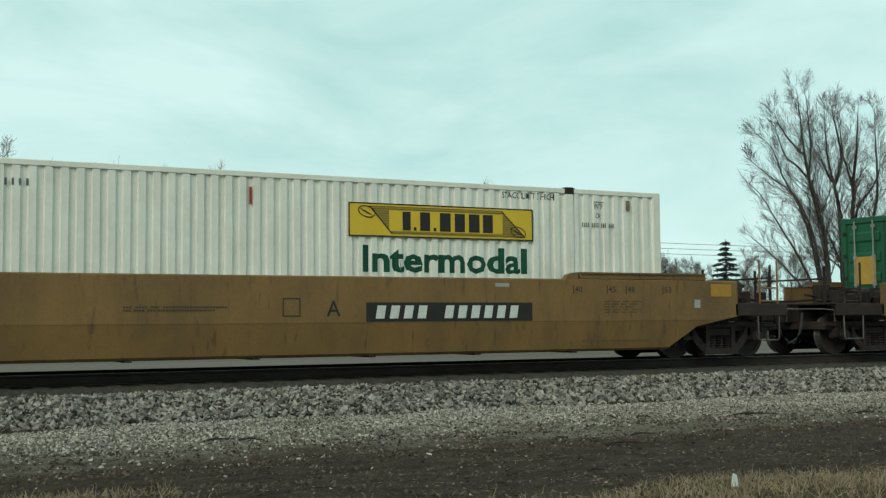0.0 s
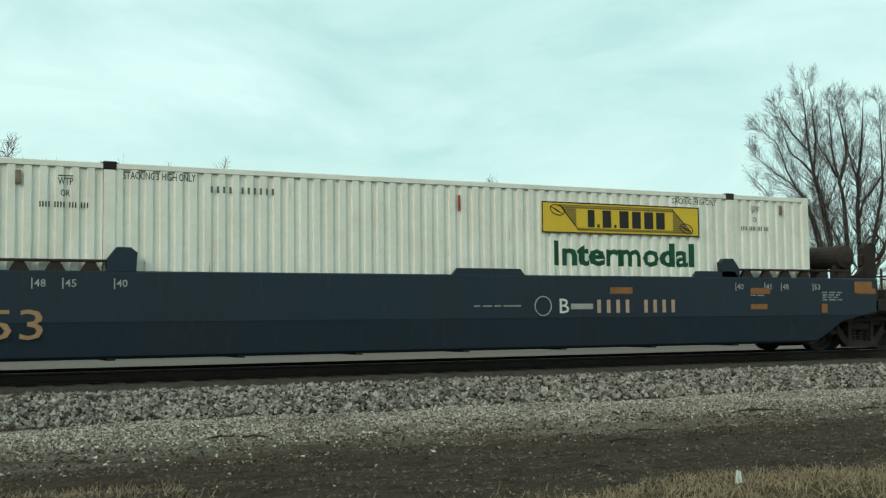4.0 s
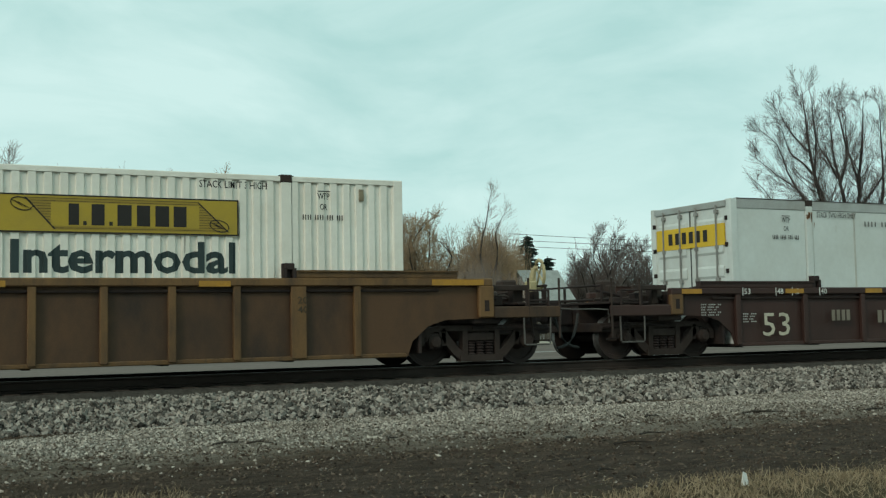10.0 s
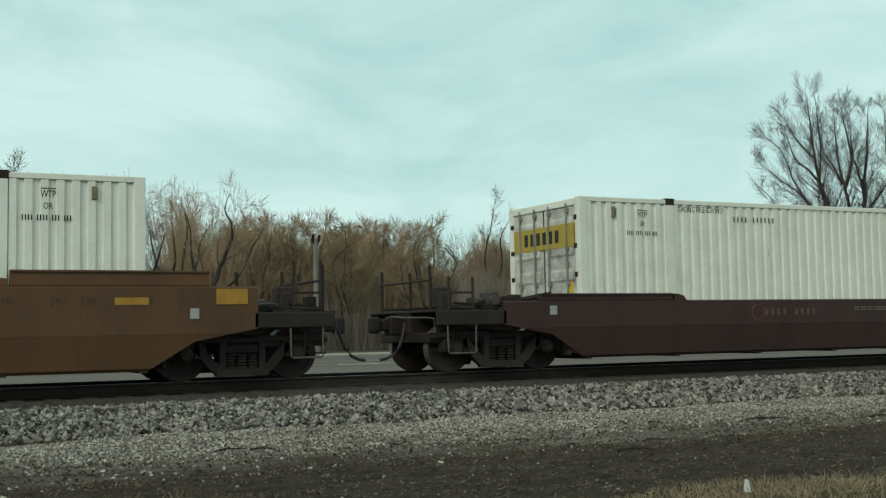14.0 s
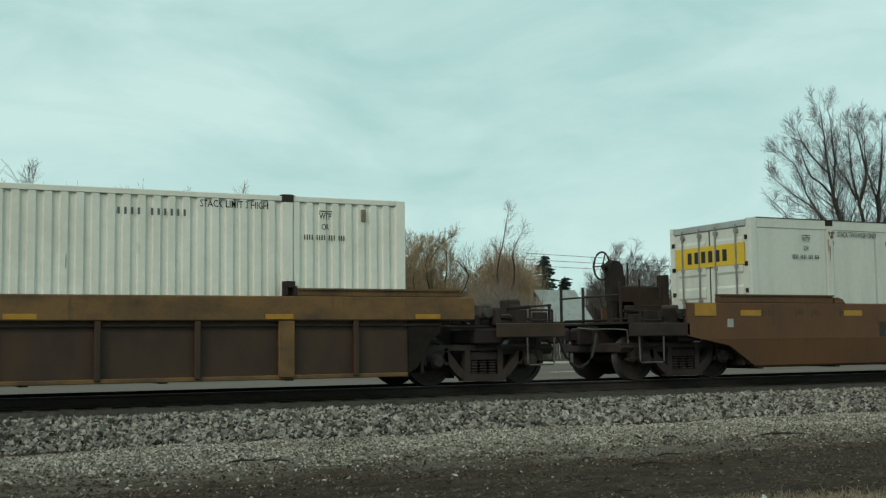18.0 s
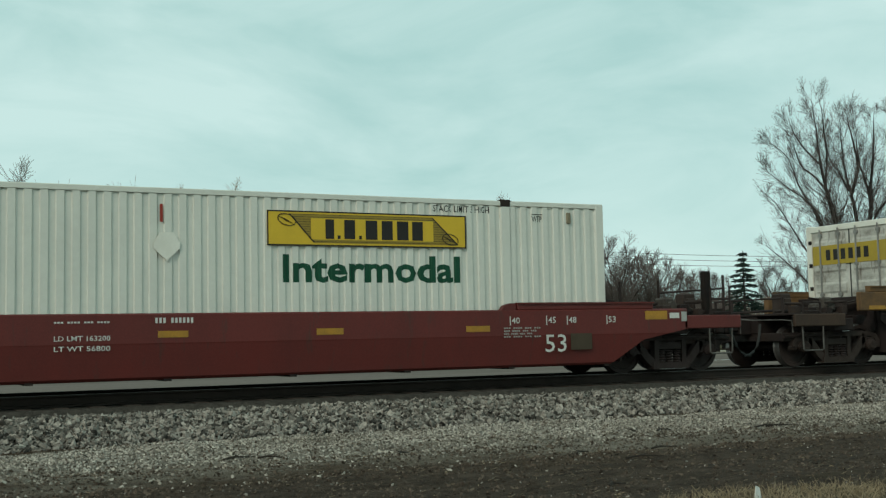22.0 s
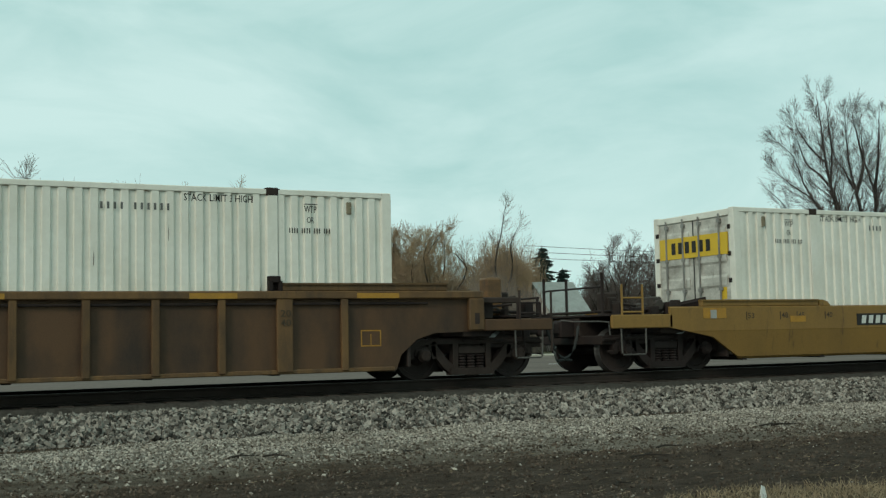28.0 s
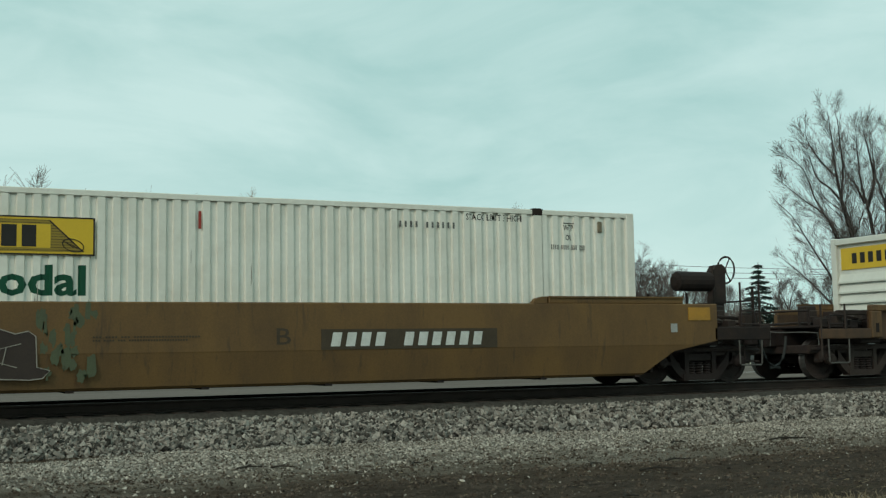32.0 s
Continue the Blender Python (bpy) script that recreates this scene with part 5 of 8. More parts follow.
    TRAIN.append((box_, right - LOAD))
    return box_


scuff_grey = surface("scuff_grey", (0.22, 0.19, 0.155), 0.7, second=(0.40, 0.36, 0.29), amount=0.8, scale=14, bump=0)
olive = surface("banner_olive", (0.30, 0.205, 0.03), 0.5, second=(0.25, 0.17, 0.03), amount=0.6, fine_amount=0.05, bump=0)


def side_banner(box_, x0, z0, mat, y):
    w, h = 3.58, 0.57
    b = part("banner", shared("banner", mat, lambda: Mesh().box(0, w, -0.004, 0.004, 0, h)), mat, box_, "yellow company panel with black scroll mark", pose(x0, y, z0))

    def ink():
        m = Mesh()
        for a, c, d, e in ((0, w, 0, 0.022), (0, w, h - 0.022, h), (0, 0.022, 0, h), (w - 0.022, w, 0, h)):
            m.box(a, c, -0.007, -0.004, d, e)
        # scroll: two slanted edges, fine rules along it and a curl at either side
        for a, c in (((0.36, h - 0.05), (0.78, 0.055)), ((2.92, h - 0.06), (3.40, 0.055))):
            m.add([(a[0], -0.0085, a[1]), (a[0] + 0.03, -0.0085, a[1]), (c[0] + 0.03, -0.0085, c[1]), (c[0], -0.0085, c[1])], [(0, 1, 2, 3)])
        for i in range(12):
            z = 0.07 + i * 0.04
            u, v = 0.78 - (z - 0.055) * 0.90 + 0.03, 3.40 - (z - 0.055) * 1.05
            if 0.11 < z < 0.44:
                m.box(u, 0.74, -0.0085, -0.006, z, z + 0.006).box(2.95, max(v, 2.955), -0.0085, -0.006, z, z + 0.006)
            else:
                m.box(u, max(v, 2.95), -0.0085, -0.006, z, z + 0.006)
        for cx, cz in ((0.33, 0.42), (3.27, 0.15)):
            pts = [(cx + 0.15 * math.cos(a) + 0.03 * math.sin(a), -0.008, cz + 0.085 * math.sin(a) - 0.045 * math.cos(a)) for a in [i * 0.4189 for i in range(16)]]
            m.tube(pts, 0.009, 4)
            for q in (-0.05, 0.0, 0.05):
                m.tube([(cx - 0.10 + q, -0.008, cz + 0.045 - q * 0.4), (cx + 0.06 + q, -0.008, cz - 0.05 - q * 0.3)], 0.0045, 4)
        return m
    part("scroll", shared("scroll", olive, lambda: Mesh().prism([(0.38, h - 0.05), (2.93, h - 0.05), (3.41, 0.05), (0.80, 0.05)], -0.006, -0.004)), olive, b, "ruled olive scroll behind the name")
    part("name_field", shared("name_field", mat, lambda: Mesh().box(0.74, 2.95, -0.0085, -0.006, 0.105, 0.455)), mat, b)
    part("banner_outline", shared("banner_outline", ink_black, ink), ink_black, b)

    # the company's name as plain blocks, one for each letter
    for a, c, lo, hi in ((0.99, 1.16, 0.12, 0.44), (1.20, 1.25, 0.12, 0.18), (1.32, 1.53, 0.12, 0.44), (1.58, 1.63, 0.12, 0.18),
                         (1.70, 1.93, 0.12, 0.44), (1.99, 2.21, 0.12, 0.44), (2.27, 2.50, 0.12, 0.44), (2.55, 2.77, 0.12, 0.44)):
        part("mark_block", shared(("mark_block", a), ink_black, lambda: Mesh().box(a, c - 0.02 * (hi > 0.2), -0.011, -0.0085, lo, hi)), ink_black, b)


def post_container(right, base):
    """White panels between brown outside posts."""
    c = container(right, base, grey_white, "white panelled container with brown rusty outside posts", style="posts", frame_mat=grey_white, rails=brown_post, door=surface("door_tan", (0.50, 0.455, 0.35), 0.6, second=(0.30, 0.25, 0.17), amount=0.8, scale=1.1, stretch=(1, 1, 0.5), bump=0.05))
    panels = Mesh().box(0.1, LOAD - 0.1, 0.035, 0.06, 0.1, 2.80)
    part("side_wall", panels, clean_white, c)
    part("side_wall", Mesh().box(0.1, LOAD - 0.1, WIDE - 0.06, WIDE - 0.035, 0.1, 2.80), clean_white, c)
    for i in range(26):
        x = 0.68 + i * 0.6135
        if abs(x - 2.07) < 0.25 or abs(x - 14.08) < 0.25:
            continue
        for y, z in ((0.0, 0), (WIDE - 0.05, 0)):
            part("outside_post", shared("outside_post", brown_post, lambda: Mesh().box(-0.058, 0.058, 0, 0.05, 0.1, 2.81, 0.01)), brown_post, c, "", pose(x, y, 0))
    for x in (1.86, 2.26, 13.90, 14.28):
        part("outside_post", shared("outside_post", brown_post, lambda: Mesh().box(-0.065, 0.065, 0, 0.05, 0.1, 2.72, 0.01)), brown_post, c, "", pose(x, 0, 0))
    beige = surface("beige_patch", (0.46, 0.42, 0.33), 0.6, second=(0.36, 0.32, 0.24), amount=0.6, scale=3, bump=0)
    plate("patch", 3.20, 3.68, 2.30, 2.72, beige, c, 0.030, "beige repair patch")
    plate("patch", 3.82, 4.30, 2.30, 2.72, beige, c, 0.030, "beige repair patch")
    part("lettering", words("53/102", ink_black, 0.42, 0.17), ink_black, c, "", pose(8.10, 0.030, 2.30))
    part("number_marking", strokes(11, 1.2, 0.15, ink_black, gaps=(4,), fill=0.5), ink_black, c, "", pose(11.3, -0.004, 2.30))
    return c


def green_container(right, base, full=True):
    c = container(right, base, green_paint, "dark green corrugated container with a yellow company panel", word=False)
    y = -0.004
    p = plate("logo_panel", 10.21, 11.69, 1.60, 2.52, logo_tan, c, y, "tan and blue company panel")
    for a, b_, m, lo, hi in ((0.14, 0.52, ink_black, 0.10, 0.80), (0.56, 0.98, logo_blue, 0.18, 0.66), (1.04, 1.36, logo_blue, 0.18, 0.66)):
        part("logo_mark", Mesh().box(a, b_, -0.010, -0.004, lo, hi), m, p)
    part("placard", shared("diamond", ink_white, lambda: Mesh().prism([(0, -0.26), (0.24, 0), (0, 0.26), (-0.24, 0)], -0.014, 0.0)), ink_white, c, "white diamond placard", pose(12.31, y, 2.29))
    for x in (15.0, 0.95):
        part("lettering", painted("53'", ink_white, 0.36, 0.21, x, 0.034), ink_white, c, "", pose(x, 0.0095, 1.48))
    for x in (2.35, 13.55):
        part("lettering", painted("WTP", ink_white, 0.26, 0.14, x, 0.034), ink_white, c, "", pose(x, 0.0095, 2.32))
        plate("overline", x, x + 0.26, 2.49, 2.51, ink_white, c, y)
    part("lettering", painted("WARNING HIGH CUBE", ink_white, 1.5, 0.10, 7.2, 0.034), ink_white, c, "", pose(7.2, 0.0095, 2.42))
    part("number_marking", strokes(11, 1.18, 0.14, ink_white, gaps=(4,), fill=0.42), ink_white, c, "", pose(14.6, 0.0095, 2.37))
    part("end_banner", Mesh().box(-0.004, 0.02, 1.55, 2.2, 1.30, 1.95), logo_tan, c, "tan company panel on the door")
    part("number_marking", strokes(4, 0.7, 0.2, ink_white, fill=0.5), ink_white, c, "", pose(-0.008, 1.1, 1.85, 0, 0, -90))
    part("number_marking", strokes(5, 0.8, 0.2, ink_white, fill=0.5), ink_white, c, "", pose(-0.008, 1.15, 1.5, 0, 0, -90))
    part("placard", shared("diamond", ink_white, lambda: Mesh().prism([(0, -0.26), (0.24, 0), (0, 0.26), (-0.24, 0)], -0.014, 0.0)), ink_white, c, "white diamond placard", pose(-0.01, 0.45, 1.05, 0, 0, -90))
    return c


# ---- flat cars and trailer ----
def flat_car(left, length, trucks, spans, ends, label, seat=0, patches=(), number=0.0, words_at=0.0, outriggers=()):
    """A skeleton car: deep centre spine, edge sills over the given spans, shared trucks. left: where its load starts."""
    car = thing("flat_car", label, "rail car", "train", pose(left, SIDE, 0))
    sill_mat = surface("flat_sill", (0.034, 0.026, 0.020), 0.75, second=(0.10, 0.062, 0.026), amount=0.9, scale=1.4, stretch=(0.6, 1, 1), bump=0.1)
    worn_yellow = surface("sill_yellow", (0.24, 0.135, 0.025), 0.65, second=(0.09, 0.06, 0.03), amount=0.9, scale=4, bump=0.05)
    sill_ink = surface("sill_ink", (0.24, 0.225, 0.19), 0.6, second=(0.10, 0.085, 0.065), amount=0.9, scale=6, bump=0)
    for x0, x1 in spans:
        for y0, y1 in ((-0.14, -0.02), (WIDE + 0.02, WIDE + 0.14)):
            part("edge_sill", Mesh().box(x0, x1, y0, y1, 0.90, 1.14, 0.015), sill_mat, car)
            for i in range(max(2, int((x1 - x0) / 1.5))):
                x = x0 + 0.6 + i * 1.5
                part("sill_bracket", shared("sill_bracket", soot, lambda: Mesh().box(-0.07, 0.07, 0, 0.12, 0.70, 0.91, 0.01)), soot, car, "", pose(x, y0, 0))
        deck = Mesh().box(x0, x1, 0.0, WIDE, 1.04, 1.12)
        for i in range(int((x1 - x0) / 1.5)):
            deck.box(x0 + 0.5 + i * 1.5, x0 + 0.75 + i * 1.5, -0.018, WIDE + 0.018, 0.86, 1.05)
        part("deck", deck, iron, car)
    x0, x1 = spans[0][0], spans[-1][1]
    a, b = trucks
    # neighbours share a truck: each keel stands a little aside of the next
    k = 0.62 + 0.008 * (len(TRAIN) % 3)
    outline = [(a - 1.2, 0.72), (a + 1.2, 0.70), (a + 2.8, 0.20), (b - 2.1, 0.20), (b - 1.1, 0.70), (b + 1.2, 0.72), (b + 1.2, 1.02), (a - 1.2, 1.02)]
    keel = Mesh().prism(outline, k, k + 0.08).prism(outline, WIDE - k - 0.08, WIDE - k)
    keel.box(a + 2.8, b - 2.1, 0.66, WIDE - 0.66, 0.18, 0.22)
    part("centre_keel", keel, soot, car)
    for a0, a1 in patches:
        plate("sill_marking", a0, a1, 0.93, 1.10, worn_yellow, car, -0.141, "worn yellow sill marking")
    if number:
        part("number_marking", strokes(11, 2.06, 0.15, sill_ink, slant=0.25, gaps=(4,), fill=0.5), sill_ink, car, "", pose(number, -0.147, 0.935))
    if words_at:
        part("lettering", words("2-28 / 1-57", sill_ink, 1.5, 0.15), sill_ink, car, "painted numbers on the sill", pose(words_at, -0.147, 0.93))
    # outrigger ends beyond the sills
    for a0, a1, z0, z1 in outriggers:
        part("outrigger", Mesh().box(a0, a1, -0.12, WIDE + 0.12, z0, z1, 0.012), sill_mat, car)
        plate("sill_marking", a0 + 0.02, a1 - 0.06, z0 + 0.03, z1 - 0.02, worn_yellow, car, -0.121, "worn yellow sill marking")
    if ends[1]:
        frame_ = Mesh().box(0, 0.42, -0.006, 0, 0, 0.02).box(0, 0.42, -0.006, 0, 0.26, 0.28).box(0, 0.02, -0.006, 0, 0, 0.28).box(0.40, 0.42, -0.006, 0, 0, 0.28).box(0.22, 0.232, -0.006, 0, 0.05, 0.28)
        part("data_frame", frame_, ink_silver, car, "white outlined data box", pose(10.1, 0.618, 0.36))
    for x in (0.1, 1.98, 13.99, LOAD - 0.3):
        if seat:
            for y in (0.0, WIDE - 0.18):
                part("pedestal", shared(("pedestal", seat), iron, lambda: Mesh().box(0, 0.2, 0, 0.18, 1.10, seat, 0.01)), iron, car, "", pose(x, y, 0))
    box_ = Mesh().box(0, 0.52, -0.02, 0.5, 0.32, 0.70, 0.02)
    part("tool_box", box_, soot, car, "", pose((x0 + x1) / 2 + 2.6, 0.25, 0))
    part("tank", Mesh().tube([(0, 0.4, 0.62), (0.9, 0.4, 0.62)], 0.16, 12), iron, car, "", pose((x0 + x1) / 2 + 0.8, 0, 0))
    if ends[1]:
        truck(car, b, rust_grey)
    if ends[0]:
        truck(car, a, rust_grey)
    TRAIN.append((car, left))
    return car


rail_grime = surface("rail_grime", (0.36, 0.355, 0.33), 0.5, metal=0.3, second=(0.17, 0.15, 0.13), amount=0.9, scale=1.6, stretch=(1, 1, 2), bump=0.05)


def trailer(left, length, base):
    t = thing("semi_trailer", "long plain white box trailer riding on a flat car", "trailer", at=pose(left, SIDE, base))
    n = 12
    for i in range(n):
        a = 0.1 + (length - 0.2) / n * i
        for y in (0.0, WIDE - 0.03):
            part("side_panel", shared("trailer_panel", cool_white, lambda: Mesh().box(0.001, (length - 0.2) / n - 0.001, 0.0, 0.03, 1.08, 3.72, 0.003)), cool_white, t, "", pose(a, y, 0))
    for y0, y1 in ((-0.01, 0.06), (WIDE - 0.06, WIDE + 0.01)):
        part("top_rail", Mesh().box(0, length, y0, y1, 3.70, 3.90, 0.012), grey_white, t)
        part("bottom_rail", Mesh().box(0, length, y0 - 0.01, y1 + 0.01, 0.86, 1.10, 0.012), rail_grime, t, "grimy grey bottom rail")
    part("roof", Mesh().box(0.02, length - 0.02, 0.05, WIDE - 0.05, 3.86, 3.90), cool_white, t)
    part("nose_wall", Mesh().box(0, 0.06, 0.03, WIDE - 0.03, 0.9, 3.88), cool_white, t)
    part("floor", Mesh().box(0.1, length - 0.1, 0.05, WIDE - 0.05, 0.88, 0.98), soot, t)
    rear = Mesh().box(length - 0.10, length + 0.02, -0.015, 0.10, 0.80, 3.90, 0.01).box(length - 0.10, length + 0.02, WIDE - 0.10, WIDE + 0.015, 0.80, 3.90, 0.01)
    rear.box(length - 0.1, length + 0.02, 0.1, WIDE - 0.1, 3.72, 3.90).box(length - 0.1, length + 0.02, 0.1, WIDE - 0.1, 0.78, 1.0)
    part("rear_frame", rear, rust_grey, t, "dark steel rear frame")
    for s in (0, 1):
        part("door", Mesh().box(length - 0.06, length - 0.01, 0.11 + s * 1.2, 1.28 + s * 1.2, 1.0, 3.72), cool_white, t)
    for i in range(6):
        part("hinge", Mesh().box(length, length + 0.06, -0.03, 0.05, 1.15 + i * 0.5, 1.25 + i * 0.5, 0.006), iron, t)
    for i in range(16):
        x = length - 0.75 - i * 0.9
        if x > 0.4:
            plate("reflector_strip", x, x + 0.16, 1.15, 1.19, ink_red, t, -0.002, "red reflective tape")
            plate("reflector_strip", x - 0.30, x - 0.14, 1.15, 1.19, ink_red, t, -0.002, "red reflective tape")
    part("lettering", words("An ISO 9001:2000 Certified Company", ink_slate, 2.25, 0.115), ink_slate, t, "small dark lettering", pose(length - 3.9, -0.006, 1.36))
    for x in (length - 8.1, length - 7.72):
        plate("vent", x, x + 0.09, 3.45, 3.56, ink_grey, t, -0.003)
    part("placard", shared("diamond", white_paint, lambda: Mesh().prism([(0, -0.24), (0.24, 0.0), (0, 0.24), (-0.24, 0)], -0.014, 0.0)), white_paint, t, "blank placard holder", pose(length - 7.65, -0.004, 1.5))
    for i, x in enumerate((length - 3.82, length - 2.59)):
        for y0, s in ((0.0, 1), (WIDE, -1)):
            tyre = part("wheel", Mesh().lathe(0, 0, [(y0 + 0.02 * s, 0.30), (y0, 0.38), (y0 + 0.01 * s, 0.47), (y0 + 0.05 * s, 0.50), (y0 + 0.55 * s, 0.50), (y0 + 0.6 * s, 0.3)], 32), rubber, t, "black rubber tyres", pose(x, 0, 0.5))
            m = Mesh().lathe(0, 0, [(y0 + 0.012 * s, 0.305), (y0 + 0.03 * s, 0.28), (y0 + 0.12 * s, 0.22), (y0 + 0.12 * s, 0.16), (y0 + 0.04 * s, 0.11), (y0 + 0.03 * s, 0.02)], 24)
            for a in range(8):
                q = a * 0.785
                m.box(0.15 * math.cos(q) - 0.02, 0.15 * math.cos(q) + 0.02, y0 + 0.07 * s, y0 + 0.13 * s, 0.15 * math.sin(q) - 0.02, 0.15 * math.sin(q) + 0.02)
            part("rim", m, surface("rim_white", (0.34, 0.32, 0.28), 0.55, second=(0.20, 0.18, 0.15), amount=0.8, scale=7), tyre, "dusty white rim")
            hub = Mesh().lathe(0, 0, [(y0 + 0.09 * s, 0.19), (y0 + 0.02 * s, 0.165), (y0 - 0.01 * s, 0.09), (y0 - 0.012 * s, 0.0)], 10)
            for a in range(10):
                q = a * 0.628
                hub.disc(0.185 * math.cos(q), y0 + 0.08 * s - 0.02, y0 + 0.08 * s + 0.02, 0.185 * math.sin(q), 0.02, 6)
            for a in range(5):
                q = a * 1.2566 + 0.3
                hub.disc(0.245 * math.cos(q), y0 + 0.055 * s - 0.025, y0 + 0.055 * s + 0.025, 0.245 * math.sin(q), 0.038, 8)
            part("hub", hub, iron, tyre, "dark greasy hub with studs")
    boggy = Mesh().box(length - 4.7, length - 1.6, 0.45, 0.58, 0.50, 0.86, 0.015).box(length - 4.7, length - 1.6, WIDE - 0.58, WIDE - 0.45, 0.58, 0.86, 0.015).box(length - 3.5, length - 2.9, 0.40, WIDE - 0.40, 0.16, 0.80, 0.03)
    for x in (length - 3.82, length - 2.59):
        boggy.tube([(x, 0.2, 0.5), (x, WIDE - 0.2, 0.5)], 0.07, 10)
    part("axle_frame", boggy, soot, t)
    guard = Mesh()
    for y in (0.35, WIDE - 0.35):
        guard.prism([(length - 1.0, 0.88), (length - 0.86, 0.88), (length - 0.28, 0.40), (length - 0.28, 0.30), (length - 0.42, 0.30)], y - 0.04, y + 0.04)
        guard.box(length - 0.30, length - 0.18, y - 0.05, y + 0.05, 0.28, 0.88)
    guard.box(length - 0.32, length - 0.16, 0.1, WIDE - 0.1, 0.26, 0.38, 0.01)
    part("rear_guard", guard, iron, t)
    for x in (length - 4.78,):
        part("mud_flap", Mesh().box(x - 0.02, x, 0.0, 0.62, 0.12, 0.80), rubber, t)
    legs = Mesh()
    for y in (0.5, WIDE - 0.5):
        legs.box(2.6, 2.75, y - 0.07, y + 0.07, 0.05, 0.88, 0.01).box(2.5, 2.85, y - 0.12, y + 0.12, 0.0, 0.05)
    part("landing_gear", legs, iron, t)
    hose = [(length - 7.6, 0.3, 0.84), (length - 6.9, 0.28, 0.72), (length - 6.5, 0.28, 0.74), (length - 6.35, 0.28, 0.50), (length - 6.15, 0.28, 0.40), (length - 5.98, 0.28, 0.52), (length - 5.8, 0.28, 0.78), (length - 5.0, 0.3, 0.84)]
    part("air_hose", Mesh().tube(hose, 0.028, 8), rubber, t, "black rubber hose hanging under the floor")
    TRAIN.append((t, left))
    return t


# ---- the train, from its front to its back ----
tan = Paint(tan_side, trim=tan_side)
worn = Paint(tan_worn)
goldp = Paint(gold_side)
orange = Paint(orange_side)
maroon = Paint(maroon_side)
navy = Paint(navy_side)
redp = Paint(red_side)
brown = Paint(brown_side, rib=brown_side)
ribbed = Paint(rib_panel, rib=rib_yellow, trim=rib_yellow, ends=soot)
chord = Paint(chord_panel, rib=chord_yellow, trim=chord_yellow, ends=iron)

BASE = 0.262
SEAT = {1: 0.288, 2: 0.270, 3: 0.281, 5: 0.248, 6: 0.246, 8: 0.228, 9: 0.280, 10: 0.272, 11: 0.266, 12: 0.266, 13: 0.252, 14: 0.256, 15: 0.243, 16: 0.254,
        17: 0.244, 18: 0.245, 22: 0.275, 24: 0.250, 25: 0.253, 26: 0.296}
TAN = "tan yellow steel well car with smooth sides"
RIB = "grimy yellow brown well car with upright side ribs"
CHORD = "grimy yellow well car with a deep top chord"
W = "white corrugated container with a yellow company panel"


def dataplate(car, x, z, w, h, ink):
    """A block of small unreadable writing."""
    for i in range(max(1, int(h / 0.05))):
        part("small_writing", strokes(int(w / 0.045), w * (1 - 0.12 * (i % 3)), 0.026, ink, gaps=(3, 8, 12), fill=0.7), ink, car, "", pose(x, -0.166, z + h - 0.05 * (i + 1)))


def corner_marks(car, ink, top, both=True):
    """Length marks at the ends of the well."""
    for x, s in ((0.10, "53"), (0.95, "48"), (1.38, "45"), (2.12, "40")):
        for xx in ((x, LOAD - x) if both else (x,)):
            part("lettering", words(s, ink, 0.16, 0.11), ink, car, "", pose(xx + 0.03, -0.166, top - 0.24))
            plate("tick", xx - 0.01, xx + 0.008, top - 0.27, top - 0.11, ink, car, -0.162)


dim_silver = surface("dim_silver", (0.21, 0.20, 0.175), 0.55, second=(0.12, 0.10, 0.08), amount=0.8, scale=5, bump=0)
dim_black = surface("dim_black", (0.035, 0.027, 0.021), 0.6, second=(0.055, 0.035, 0.022), amount=0.8, scale=4, bump=0)


def number_panel(car, x0, x1, z0, z1, ink, mat, chars=11, gaps=(4,), slant=0.18):
    p = plate("number_panel", x0, x1, z0, z1, mat, car, -0.162, "dark panel with pale marking")
    h = z1 - z0
    step = (x1 - x0) * 0.88 / chars
    for i in range(chars):
        if i not in gaps:
            part("number_bar", strokes(1, step, h * 0.68, ink, slant, (), 0.62), ink, p, "", pose((x1 - x0) * 0.05 + i * step, -0.008, h * 0.16))


def block_letters(car, x, z, h, ink, count, step, label=""):
    """A company mark as plain blocks."""
    m = Mesh()
    for i in range(count):
        a = i * step
        m.add([(a, -0.004, 0), (a + step * 0.62, -0.004, 0), (a + step * 0.78, -0.004, h), (a + step * 0.16, -0.004, h)], [(0, 1, 2, 3)])
    part("company_mark", m, ink, car, label, pose(x, -0.163, z))


def patches(car, spots, top, w=0.55, h=0.13, mat=None):
    for x in spots:
        plate("reflector_strip", x, x + w, top - 0.30, top - 0.30 + h, mat or reflector, car, -0.163, "orange reflective strip")


def big_53(car, x, ink, z=0.44):
    part("lettering", words("53", ink, 0.78, 0.44), ink, car, "large painted number", pose(x, -0.163, z))


R = {1: 12.86, 2: -6.61, 3: -26.09, 4: -49.78, 5: -69.20, 6: -88.62, 7: -112.17, 8: -135.41, 9: -158.70, 10: -182.06, 11: -205.62,
     12: -229.65, 13: -249.12, 14: -268.62, 15: -292.22, 16: -311.75, 17: -331.27, 18: -354.84, 19: -375.88, 20: -396.55,
     22: -436.13, 23: -459.58, 24: -479.02, 25: -498.43, 26: -521.91}
R[0] = R[1] + 23.55

tan_ink = surface("tan_ink", (0.105, 0.060, 0.026), 0.6, bump=0)
# green load ahead of the three-unit tan car
c = well_car(0, R[0], worn, "smooth", "CA", 3.3, "weathered tan well car with smooth sides")
corner_marks(c, faded_dark, 1.51)
green_container(R[0], SEAT.get(0, BASE))

